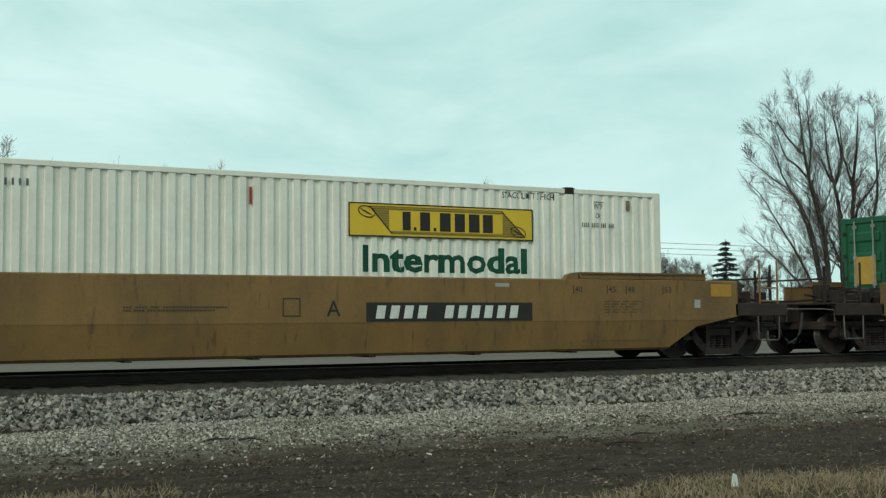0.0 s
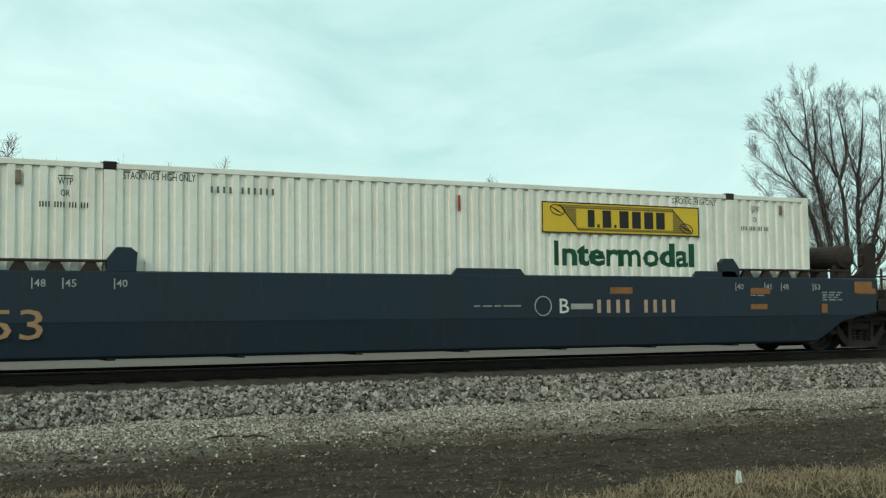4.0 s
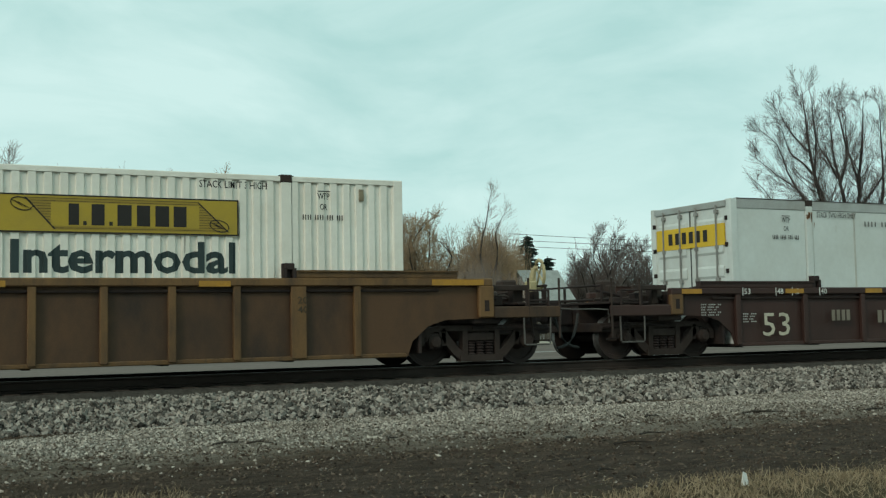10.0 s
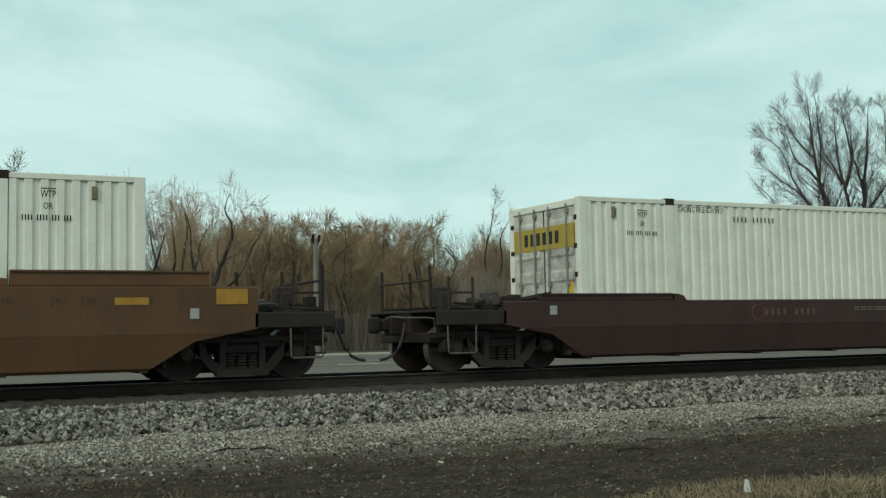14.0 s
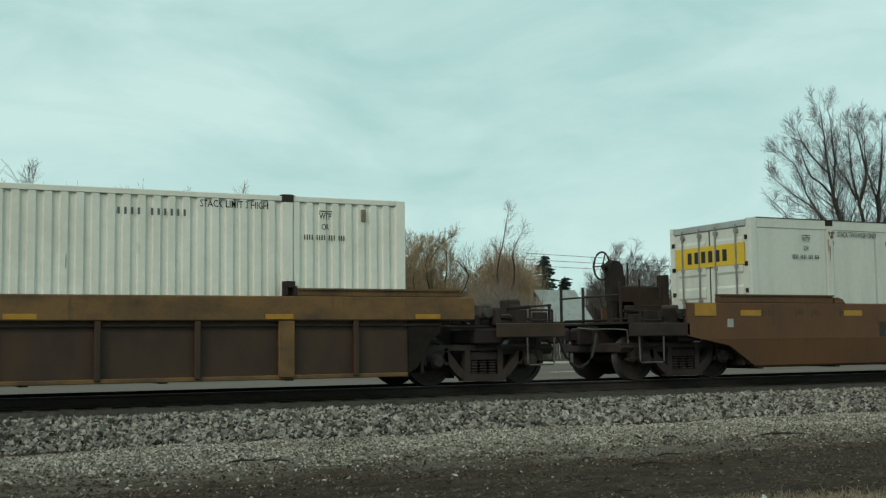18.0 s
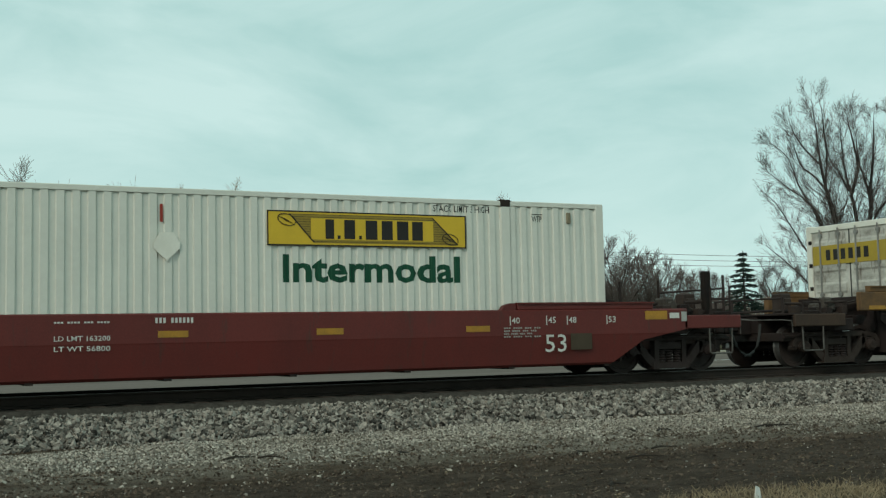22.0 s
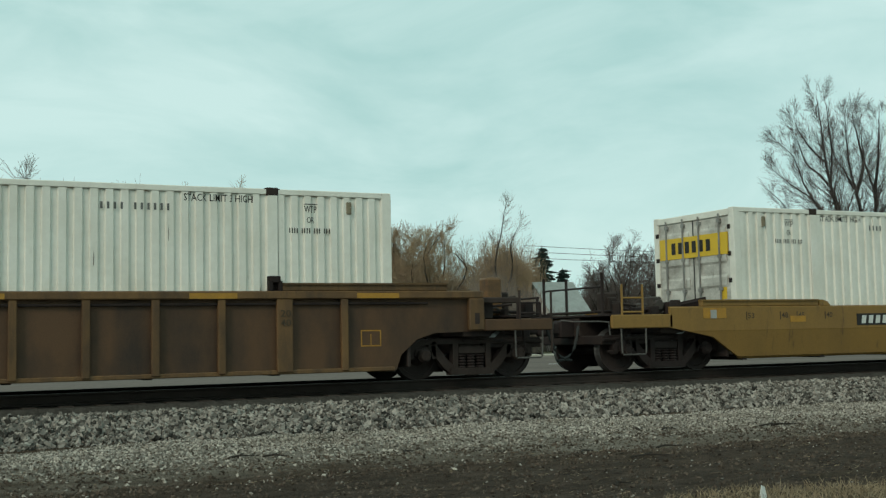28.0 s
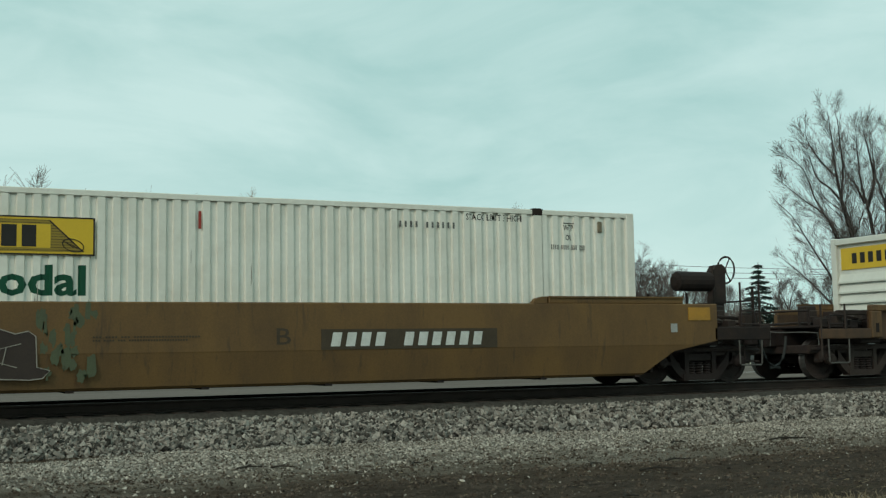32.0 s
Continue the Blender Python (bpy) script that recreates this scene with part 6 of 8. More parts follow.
for k, ends in ((1, "AC"), (2, "AA"), (3, "CA")):
    c = well_car(k, R[k], tan, "smooth", ends, 3.32, TAN)
    corner_marks(c, faded_dark, 1.51)
    if k != 2:
        x = 9.95 if k == 1 else 3.32
        number_panel(c, x, x + 3.2, 0.76, 1.08, ink_white, ink_black)
        part("lettering", words("A" if k == 1 else "B", ink_black, 0.24, 0.26), ink_black, c, "", pose(9.25 if k == 1 else 6.85, -0.164, 0.85))
    else:
        block_letters(c, 8.67, 0.58, 0.62, surface("faded_red", (0.20, 0.035, 0.02), 0.6, bump=0), 3, 0.64, "faded red company mark")
        part("lettering", words("C", ink_black, 0.20, 0.24), ink_black, c, "", pose(5.9, -0.164, 0.9))
    dataplate(c, 6.0 if k == 1 else 7.5, 0.92, 1.6, 0.12, faded_dark)
    dataplate(c, 14.7, 0.88, 0.85, 0.26, tan_ink)
    dataplate(c, 14.2, 0.36, 1.5, 0.06, tan_ink)
    for i, digit in enumerate("53"):
        part("lettering", words(digit, dim_black, 0.33, 0.47), dim_black, c, "large painted digit", pose((-0.04 if k == 3 else 0.25) + 0.36 * i, -0.163, 0.40))
    part("lettering", words("20", tan_ink, 0.16, 0.11), tan_ink, c, "", pose(2.15, -0.166, 1.13))
    part("roundel", shared("roundel", faded_dark, lambda: Mesh().box(0, 0.30, -0.003, 0, 0, 0.02).box(0, 0.30, -0.003, 0, 0.28, 0.30).box(0, 0.02, -0.003, 0, 0.02, 0.28).box(0.28, 0.30, -0.003, 0, 0.02, 0.28)),
         faded_dark, c, "square outline stencil", pose(8.5 if k == 1 else 7.15, -0.163, 0.85))
    for x in (3.9, 12.4):
        plate("tag", x, x + 0.28, 1.36, 1.42, ink_silver, c, -0.163)
container(R[1], SEAT.get(1, BASE), white_paint, W + " and green lettering", bz=1.90, banner=banner_yellow)
post_container(R[2], SEAT.get(2, BASE))
green_container(R[3], SEAT.get(3, BASE))

# three-unit navy car
PEACH = surface("ink_peach", (0.45, 0.30, 0.22), 0.6, bump=0)
for k, ends in ((4, "AC"), (5, "AA"), (6, "CA")):
    c = well_car(k, R[k], navy, "smooth", ends, 3.27, "dark navy blue well car with smooth sides", ledge="open")
    corner_marks(c, ink_silver, 1.51)
    patches(c, {4: (11.05, 14.4, 17.3), 5: (0.26, 2.5, 5.56, 10.25, 13.2), 6: (1.3, 4.9, 7.14, 9.98, 12.43, 15.52)}[k], 1.48, 0.5, 0.12, dull_orange)
    patches(c, {4: (14.4,), 5: (1.4, 8.6), 6: (14.47,)}[k], 1.18, 0.42, 0.10, dull_orange)
    big_53(c, 0.33, gold, 0.50)
    dataplate(c, 16.3 if k == 4 else 15.1, 1.05, 0.6, 0.2, ink_silver)
    dataplate(c, 14.4, 1.12, 0.4, 0.12, ink_silver)
    if ends[0] == "A":
        part("lettering", words("125 T", gold, 0.62, 0.17), gold, c, "", pose(-0.86, -0.17, 1.22))
    if k != 4:
        ex = 3.80 if k == 5 else 8.45
        d = part("emblem", Mesh().prism([(0, 0.29), (0.26, 0), (0.52, 0.29), (0.26, 0.58)], -0.004, 0.0), gold, c, "copper diamond company emblem", pose(ex, -0.163, 0.66))
        part("emblem_core", Mesh().prism([(0.14, 0.29), (0.26, 0.14), (0.38, 0.29), (0.26, 0.44)], -0.007, -0.004), navy_side, d)
        for i in range(11):
            z = 0.06 + i * 0.046
            w = 1.08 - abs(z - 0.29) * 0.7
            part("emblem_line", Mesh().box(0.26 + (0.29 - abs(z - 0.29)) * 0.9, w, -0.004, 0, z, z + 0.016), gold, d)
        part("company_mark", strokes(5, 0.98, 0.26, ink_red, fill=0.62), ink_red, c, "red company mark", pose(ex + 1.20, -0.163, 0.82))
        part("company_mark", strokes(10, 1.85, 0.25, ink_silver, fill=0.60), ink_silver, c, "white company mark", pose(ex + 2.22, -0.163, 0.82))
    if k == 5:
        part("lettering", words("C", ink_silver, 0.18, 0.22), ink_silver, c, "", pose(8.13, -0.163, 0.83))
    else:
        part("number_marking", strokes(9, 1.9, 0.24, PEACH, gaps=(4,), fill=0.38), PEACH, c, "", pose(4.1 if k == 6 else 10.76, -0.163, 0.83))
        part("lettering", words("A" if k == 6 else "B", ink_white, 0.2, 0.26), ink_white, c, "", pose(6.55 if k == 6 else 9.95, -0.163, 0.83))
        plate("dash", 6.05 if k == 6 else 10.19, 6.42 if k == 6 else 10.66, 0.90, 1.0, ink_silver, c, -0.163)
        ring = [(0.17 * math.cos(a), -0.003, 0.17 * math.sin(a)) for a in [i * 0.314 for i in range(21)]]
        part("roundel", Mesh().tube(ring, 0.012, 4), ink_silver, c, "round stencil", pose(7.0 if k == 6 else 9.6, -0.163, 0.96))
    if k == 4:
        for x0, x1 in ((7.9, 9.15), (13.1, 14.02)):
            part("top_hump", Mesh().prism([(x0 - 0.1, 1.5), (x0, 1.62), (x1, 1.62), (x1 + 0.1, 1.5)], -0.15, -0.08), navy_side, c)
    if k == 6:
        dataplate(c, -0.98, 0.98, 0.55, 0.36, PEACH)
        plate("reflector_strip", -0.95, -0.45, 0.84, 0.93, dull_orange, c, -0.163, "dull orange reflective strip")
    dataplate(c, 7.35 if k != 4 else 8.2, 0.94, 0.95, 0.06, ink_silver)
container(R[4], SEAT.get(4, BASE), white_paint, W + " and green lettering", banner=banner_yellow, marks="STACKING 3 HIGH ONLY")
container(R[5], SEAT.get(5, BASE), clean_white, W + " and green lettering", banner=banner_yellow, stripe=ink_grey, placard=((8.1, 2.0),))
container(R[6], SEAT.get(6, BASE), clean_white, "clean " + W + " and green lettering", banner=banner_yellow, pin=False, placard=((8.1, 2.0),))

# single brown ribbed cars
c = well_car(7, R[7], brown, "ribbed", "CC", 0, "dark brown well car with upright side ribs")
patches(c, (-0.9, 2.45, 5.35, 10.5, 13.6, 16.6), 1.49, 0.52, 0.11)
plate("reflector_strip", 8.22, 8.31, 1.0, 1.32, reflector, c, -0.155, "yellow upright strip")
for x in (2.0, 14.15):
    part("lettering", words("20", faded, 0.17, 0.11), faded, c, "", pose(x, -0.162, 1.10))
    part("lettering", words("40", faded, 0.17, 0.11), faded, c, "", pose(x, -0.162, 0.95))
dataplate(c, -0.85, 0.92, 0.7, 0.2, maroon_side)
container(R[7], SEAT.get(7, BASE), clean_white, W + " and green lettering", banner=banner_yellow, pin=False, placard=((8.1, 2.0),))

c = well_car(8, R[8], brown, "ribbed", "CC", 0, "reddish brown well car with upright side ribs", top=1.34, posts=[0.0, 1.75, 3.35, 4.95, 6.5, 8.05, 9.6, 11.12, 12.6, 14.15, 16.1])
patches(c, (-1.4, 1.2, 3.4, 5.5, 7.65, 9.8, 11.95, 14.3, 17.2), 1.525, 0.48, 0.09)
cream = surface("cream_paint", (0.50, 0.46, 0.36), 0.6, second=(0.34, 0.30, 0.22), amount=0.7, scale=7, bump=0)
part("lettering", words("53", cream, 0.70, 0.46), cream, c, "large painted number", pose(0.58, -0.166, 0.38))
corner_marks(c, ink_white, 1.45)
dataplate(c, 0.08, 0.66, 0.35, 0.2, ink_silver)
dataplate(c, -0.95, 0.80, 0.5, 0.25, ink_silver)
part("company_mark", strokes(4, 0.55, 0.22, faded, fill=0.7), faded, c, "faded company mark", pose(2.42, -0.166, 0.66))
part("number_marking", strokes(6, 1.1, 0.26, faded, fill=0.66), faded, c, "", pose(3.72, -0.166, 0.60))
part("lettering", words("LD LMT 170400", ink_silver, 0.95, 0.09), ink_silver, c, "", pose(5.33, -0.166, 0.57))
part("lettering", words("LT WT  49600", ink_silver, 0.95, 0.09), ink_silver, c, "", pose(5.33, -0.166, 0.43))
part("lettering", words("IL 53-2", ink_silver, 0.45, 0.09), ink_silver, c, "", pose(7.05, -0.166, 0.57))
part("lettering", words("IW 8-8", ink_silver, 0.45, 0.09), ink_silver, c, "", pose(7.05, -0.166, 0.43))
dataplate(c, 15.6, 0.62, 0.6, 0.2, ink_silver)
plate("service_card", 16.2, 16.36, 0.45, 0.62, ink_white, c, -0.166)
for x in (13.88, 14.9, 15.5):
    part("lettering", words("40" if x < 14 else "53", ink_white, 0.2, 0.1), ink_white, c, "", pose(x, -0.166, 1.225))
rv = container(R[8], SEAT.get(8, BASE), cool_white, "pale grey riveted container with a yellow company panel", style="flat", bz=1.91, banner=banner_yellow, word=False,
          rails=aluminium, marks="STACK TWO HIGH ONLY")
for x in (4.39, 6.83, 9.28, 11.7):
    part("round_patch", shared("round_patch", white_paint, lambda: Mesh().disc(0, -0.012, 0.0, 0, 0.07, 14)), white_paint, rv, "round riveted patch", pose(x, 0.016, 2.09 - SEAT.get(8, BASE)))
part("placard", Mesh().prism([(0, -0.20), (0.17, 0.02), (0.13, 0.13), (0.05, 0.03), (0.0, 0.15), (-0.06, 0.02), (-0.12, 0.12), (-0.17, 0.0)], -0.006, 0.0), ink_grey, rv, "torn dark sticker", pose(8.0, 0.014, 2.31 - SEAT.get(8, BASE)))

# single yellow brown ribbed cars
for k in (9, 10):
    c = well_car(k, R[k], ribbed, "ribbed", "CC", 0, RIB)
    for x in (2.06, 14.2):
        part("lettering", words("20", faded_dark, 0.17, 0.11), faded_dark, c, "", pose(x, -0.162, 1.10))
        part("lettering", words("40", faded_dark, 0.17, 0.11), faded_dark, c, "", pose(x, -0.162, 0.95))
    patches(c, (3.1, 6.1, 9.3, 12.6), 1.675, 0.5, 0.09)
    patches(c, (16.6, -1.3), 1.69, 1.0, 0.1)
    if k == 10:
        plate("number_panel", 2.35, 2.98, 0.83, 1.06, faded_dark, c, -0.075)
        part("company_mark", strokes(4, 0.58, 0.19, ink_white, 0.15, fill=0.66), ink_white, c, "white company mark", pose(2.36, -0.082, 0.85))
        plate("number_panel", 3.10, 3.92, 0.83, 1.06, faded_dark, c, -0.075)
        part("number_marking", strokes(6, 0.76, 0.19, ink_white, 0.15, fill=0.62), ink_white, c, "", pose(3.11, -0.082, 0.85))
        block_letters(c, 11.45, 0.72, 0.32, ink_silver, 3, 0.48, "grey company mark")
        for a, b in ((15.28, 15.78), (15.83, 16.15)):
            plate("paint_patch", a, b, 0.38, 0.76, chord_yellow, c, -0.070, "fresher yellow paint patch")
        card = plate("service_card", 15.32, 15.69, 0.42, 0.70, ink_silver, c, -0.075, "black service panel in a pale frame")
        part("panel_face", Mesh().box(0.03, 0.34, -0.009, -0.004, 0.03, 0.25), soot, card)
        plate("service_card", 15.87, 16.10, 0.42, 0.64, ink_silver, c, -0.075, "pale service card")
        plate("service_card", 15.73, 15.87, 0.94, 1.07, faded, c, -0.075, "small faded card")
        plate("warning_strip", 16.75, 17.40, 0.845, 0.895, reflector, c, -0.075, "narrow yellow warning strip")
        plate("service_card", 0.22, 0.5, 0.42, 0.62, ink_silver, c, -0.075)
container(R[9], SEAT.get(9, BASE), white_paint, W + " and dark lettering", bz=1.90, banner=banner_dull, ink=ink_slate)
container(R[10], SEAT.get(10, BASE), white_paint, W + " and green lettering", banner=banner_yellow)

# low maroon car
c = well_car(11, R[11], maroon, "smooth", "CC", 0, "dark maroon low well car with smooth sides", top=1.23)
dataplate(c, 6.6, 0.98, 1.2, 0.12, faded)
dataplate(c, 14.4, 1.0, 1.0, 0.06, faded)
rusty_ink = surface("rusty_ink", (0.15, 0.068, 0.052), 0.6, second=(0.075, 0.034, 0.026), amount=0.9, scale=5, bump=0)
part("company_mark", strokes(16, 1.4, 0.10, rusty_ink, slant=0.25, gaps=(7, 12), fill=0.45), rusty_ink, c, "faded script mark", pose(11.0, -0.163, 0.92))
ring = [(0.15 * math.cos(a), -0.003, 0.15 * math.sin(a)) for a in [i * 0.314 for i in range(21)]]
for x in (4.0, 10.75):
    part("roundel", Mesh().tube(ring, 0.014, 4), rusty_ink, c, "faded round emblem", pose(x, -0.163, 0.98))
part("number_marking", strokes(9, 1.4, 0.13, rusty_ink, gaps=(4,), fill=0.4), rusty_ink, c, "", pose(4.2, -0.163, 0.92))
container(R[11], SEAT.get(11, BASE), white_paint, "scuffed " + W + " and dark lettering", bz=1.90, banner=banner_dull, ink=ink_slate, marks="STACKING THREE HIGH ONLY", stripe=ink_grey)

# three-unit orange brown car
for k, ends in ((12, "AC"), (13, "AA"), (14, "CA")):
    c = well_car(k, R[k], orange, "smooth", ends, 3.3, "orange brown well car with smooth dusty sides", top=1.45 if k != 12 else 1.48, rise=0.16 if k != 12 else 0.235)
    patches(c, {12: (4.5, 7.38, 10.37, 15.66), 13: (0.03, 2.21, 5.01, 8.0, 11.0), 14: (-0.45, 2.21, 4.57, 7.9, 11.03, 13.6)}[k], 1.50, 0.5, 0.11)
    corner_marks(c, faded_dark, 1.45)
    if k != 13:
        x = 9.33 if k == 12 else 3.19
        number_panel(c, x, x + 3.18, 0.78, 1.08, dim_silver, dim_black)
    else:
        plate("number_panel", 6.86, 8.6, 0.78, 1.14, ink_black, c, -0.162)
        block_letters(c, 6.95, 0.84, 0.26, ink_silver, 3, 0.50, "silver company mark")
        big_53(c, 0.32, faded_dark, 0.53)

GRAFF = surface("spray_silver", (0.42, 0.41, 0.38), 0.5, second=(0.30, 0.28, 0.25), amount=0.7, scale=3, bump=0)
FILL = surface("spray_fill", (0.25, 0.235, 0.205), 0.5, second=(0.15, 0.13, 0.105), amount=0.8, scale=4, bump=0)
SPRAY = surface("spray_black", (0.03, 0.025, 0.022), 0.6, bump=0)


# sprayed marks: open strokes of the hand, which spell nothing
STROKES = (((0.9, 0.8), (0.5, 1.0), (0.1, 0.7), (0.1, 0.25), (0.5, 0.0), (0.95, 0.2)), ((0.1, 1.0), (0.15, 0.0), (0.2, 0.5), (0.8, 0.55), (0.85, 1.0), (0.8, 0.0)),
           ((0.9, 0.95), (0.2, 0.9), (0.15, 0.55), (0.8, 0.5), (0.85, 0.1), (0.1, 0.0)), ((0.15, 0.0), (0.2, 1.0), (0.8, 0.85), (0.75, 0.55), (0.25, 0.45), (0.9, 0.0)),
           ((0.1, 0.95), (0.5, 0.5), (0.9, 1.0), (0.5, 0.5), (0.35, -0.1)), ((0.5, 1.0), (0.1, 0.5), (0.5, 0.05), (0.9, 0.5), (0.5, 1.0)))


def scrawl(car, x, z, w, h, count, ink, seed, r=0.016):
    """A row of sprayed hand strokes."""
    g = random.Random(seed)
    step = w / count
    for i in range(count):
        pick = STROKES[(seed + i * 2 + g.randint(0, 1)) % len(STROKES)]
        pts = [((i + 0.06 + a * 0.88) * step + b * h * 0.15 + g.gauss(0, 0.03), -0.003, b * h * g.uniform(0.7, 1.2)) for a, b in pick[g.randint(0, 2):]]
        pts += [(pts[-1][0] + step * g.uniform(0.2, 0.9), -0.003, h * g.uniform(-0.1, 0.8))]
        curve_ = []
        for j in range(len(pts) - 1):
            p0, p1, p2, p3 = (Vector(pts[max(j - 1, 0)]), Vector(pts[j]), Vector(pts[j + 1]), Vector(pts[min(j + 2, len(pts) - 1)]))
            curve_ += [tuple(0.5 * (2 * p1 + (p2 - p0) * w + (2 * p0 - 5 * p1 + 4 * p2 - p3) * w * w + (3 * p1 - p0 - 3 * p2 + p3) * w ** 3)) for w in (0.0, 0.25, 0.5, 0.75)]
        part("sprayed_line", Mesh().tube(curve_ + pts[-1:], r, 4), ink, car, "sprayed hand stroke", pose(x, -0.163, z))


def capsule(x0, x1, z0, z1):
    """An upright fat stroke with rounded ends."""
    rx, cx = (x1 - x0) / 2, (x0 + x1) / 2
    rz = min(rx * 1.15, (z1 - z0) / 2)
    return ([(cx + rx * math.cos(a), z1 - rz + rz * math.sin(a)) for a in [i * math.pi / 8 for i in range(9)]]
            + [(cx + rx * math.cos(a), z0 + rz + rz * math.sin(a)) for a in [math.pi + i * math.pi / 8 for i in range(9)]])


def throw_up(car, x, z):
    """Fat silver shapes side by side, with dark outlines, over three round bellies."""
    tops = [(0.02, 0.34), (0.29, 0.53), (0.49, 0.71), (0.66, 0.88), (0.84, 1.07), (1.01, 1.20), (1.15, 1.39), (1.34, 1.58)]
    lows = [(0.60, 1.00, 0.00, 0.60), (0.0, 0.70, 0.03, 0.52), (0.95, 1.42, 0.06, 0.54), (1.36, 1.90, 0.02, 0.60)]
    for i, (a, b, lo, hi) in enumerate([(a, b, 0.36, 0.98) for a, b in tops] + lows):
        ring = capsule(a, b, lo, hi)
        y = -0.162 - 0.0012 * i
        part("sprayed_shape", Mesh().prism(ring, -0.001, 0.0), FILL, car, "silver sprayed fat stroke", pose(x, y, z))
        part("sprayed_line", Mesh().tube([(p, -0.001, q) for p, q in (ring + ring[:1] if i >= 8 else ring[:10])], 0.018, 4), SPRAY, car, "black sprayed outline", pose(x, y, z))


throw_up(c, 8.1, 0.36)
for x, z, w, h, n, s in ((7.23, 0.95, 0.72, 0.26, 6, 1), (9.85, 0.98, 0.80, 0.30, 5, 3), (10.12, 0.70, 0.42, 0.24, 3, 4), (11.28, 0.82, 0.80, 0.34, 4, 5), (12.12, 0.80, 0.44, 0.28, 3, 6), (10.68, 0.76, 0.36, 0.28, 1, 9)):
    scrawl(c, x, z, w, h, n, GRAFF, s)
part("lettering", words("2010", GRAFF, 0.50, 0.19), GRAFF, c, "sprayed silver figures", pose(7.33, -0.164, 0.70))
heart = [(0.5 + 0.5 * math.sin(a) ** 3, 0.55 + 0.4 * math.cos(a) - 0.16 * math.cos(2 * a) - 0.06 * math.cos(3 * a)) for a in [i * 0.3142 for i in range(21)]]
part("sprayed_line", Mesh().tube([(p * 0.3, -0.003, q * 0.17) for p, q in heart], 0.013, 4), GRAFF, c, "sprayed heart", pose(7.41, -0.163, 1.30))
for x, lean in ((11.57, -0.05), (11.70, 0.0), (11.80, 0.05)):
    part("sprayed_line", Mesh().tube([(0, -0.003, 0), (lean, -0.003, 0.13)], 0.012, 4), GRAFF, c, "sprayed dash", pose(x, -0.163, 1.28))
cc = next(o for o, x in TRAIN if abs(x - (R[12] - LOAD)) < 0.01)
for x, w, s in ((5.3, 1.1, 11), (6.7, 1.2, 12), (8.3, 1.1, 13)):
    scrawl(cc, x, 0.6, w, 0.5, 4, SPRAY, s, 0.026)
scrawl(cc, 3.6, 0.5, 1.1, 0.6, 3, SPRAY, 15, 0.03)
container(R[12], SEAT.get(12, BASE), white_paint, W + " and dark lettering", bz=1.90, banner=banner_yellow, ink=ink_slate)
def rust_runs(box_, seed):
    """Rust that has run down below the lifting corners and along the posts."""
    g = random.Random(seed)
    for x in (2.0, 14.0):
        for i in range(9):
            a, z = x + g.uniform(-0.03, 0.20), 2.76 - abs(g.gauss(0, 0.16))
            w, h = (g.uniform(0.05, 0.11), g.uniform(0.06, 0.12)) if i < 3 else (g.uniform(0.010, 0.035), g.uniform(0.08, 0.34))
            part("rust_run", Mesh().prism([(a, z), (a + w, z - g.uniform(0, 0.02)), (a + w * 0.8, z - h * 0.6), (a + w * 0.4, z - h), (a + w * 0.1, z - h * 0.5)], -0.0075, -0.0055), rust_stain, box_, "orange brown rust run")


rust_stain = surface("rust_stain", (0.16, 0.070, 0.028), 0.8, second=(0.30, 0.20, 0.12), amount=0.8, scale=12, bump=0)
RIV = "pale grey riveted container with rusty posts and yellow panel"
rv13 = container(R[13], SEAT.get(13, BASE), grey_white, RIV, style="flat", bz=2.0, banner=banner_yellow, word=False, marks="STACK TWO HIGH ONLY", stripe=gold, rails=grey_white)
rv14 = container(R[14], SEAT.get(14, BASE), grey_white, RIV, style="flat", bz=2.0, banner=banner_yellow, word=False, marks="STACK TWO HIGH ONLY", rails=grey_white)
for box_, seed in ((rv13, 5), (rv14, 6), (rv, 7)):
    rust_runs(box_, seed)
    part("roof_edge", Mesh().box(0.16, LOAD - 0.16, -0.002, 0.10, 2.895, 2.91), rust_grey, box_, "dark weathered roof edge")

# three-unit yellow car with deep chords
for k, ends in ((15, "AC"), (16, "AA"), (17, "CA")):
    c = well_car(k, R[k], chord, "chord", ends, 3.37, CHORD)
    patches(c, (-1.0, 0.08, 2.34, 6.2, 9.79, 13.66, 16.25), 1.445, 0.46, 0.08)
    dataplate(c, 4.6, 1.36, 2.4, 0.05, faded_dark)
    if k == 15:
        plate("number_panel", 2.7, 3.6, 0.45, 0.82, faded_dark, c, -0.076)
    plate("service_card", 15.9 if k == 17 else 1.2, 16.05 if k == 17 else 1.35, 0.45, 0.65, faded, c, -0.076)
container(R[15], SEAT.get(15, BASE), white_paint, W, bz=1.90, banner=banner_dull, word=False, nose_left=True, stripe=ink_grey)
container(R[16], SEAT.get(16, BASE), white_paint, W + " and dark lettering", bz=1.90, banner=banner_dull, ink=ink_slate, nose_left=True)
container(R[17], SEAT.get(17, BASE), white_paint, "cream " + W + " and dark lettering", bz=1.90, banner=banner_dull, ink=ink_slate, marks="STACKING THREE HIGH ONLY", stripe=ink_grey)

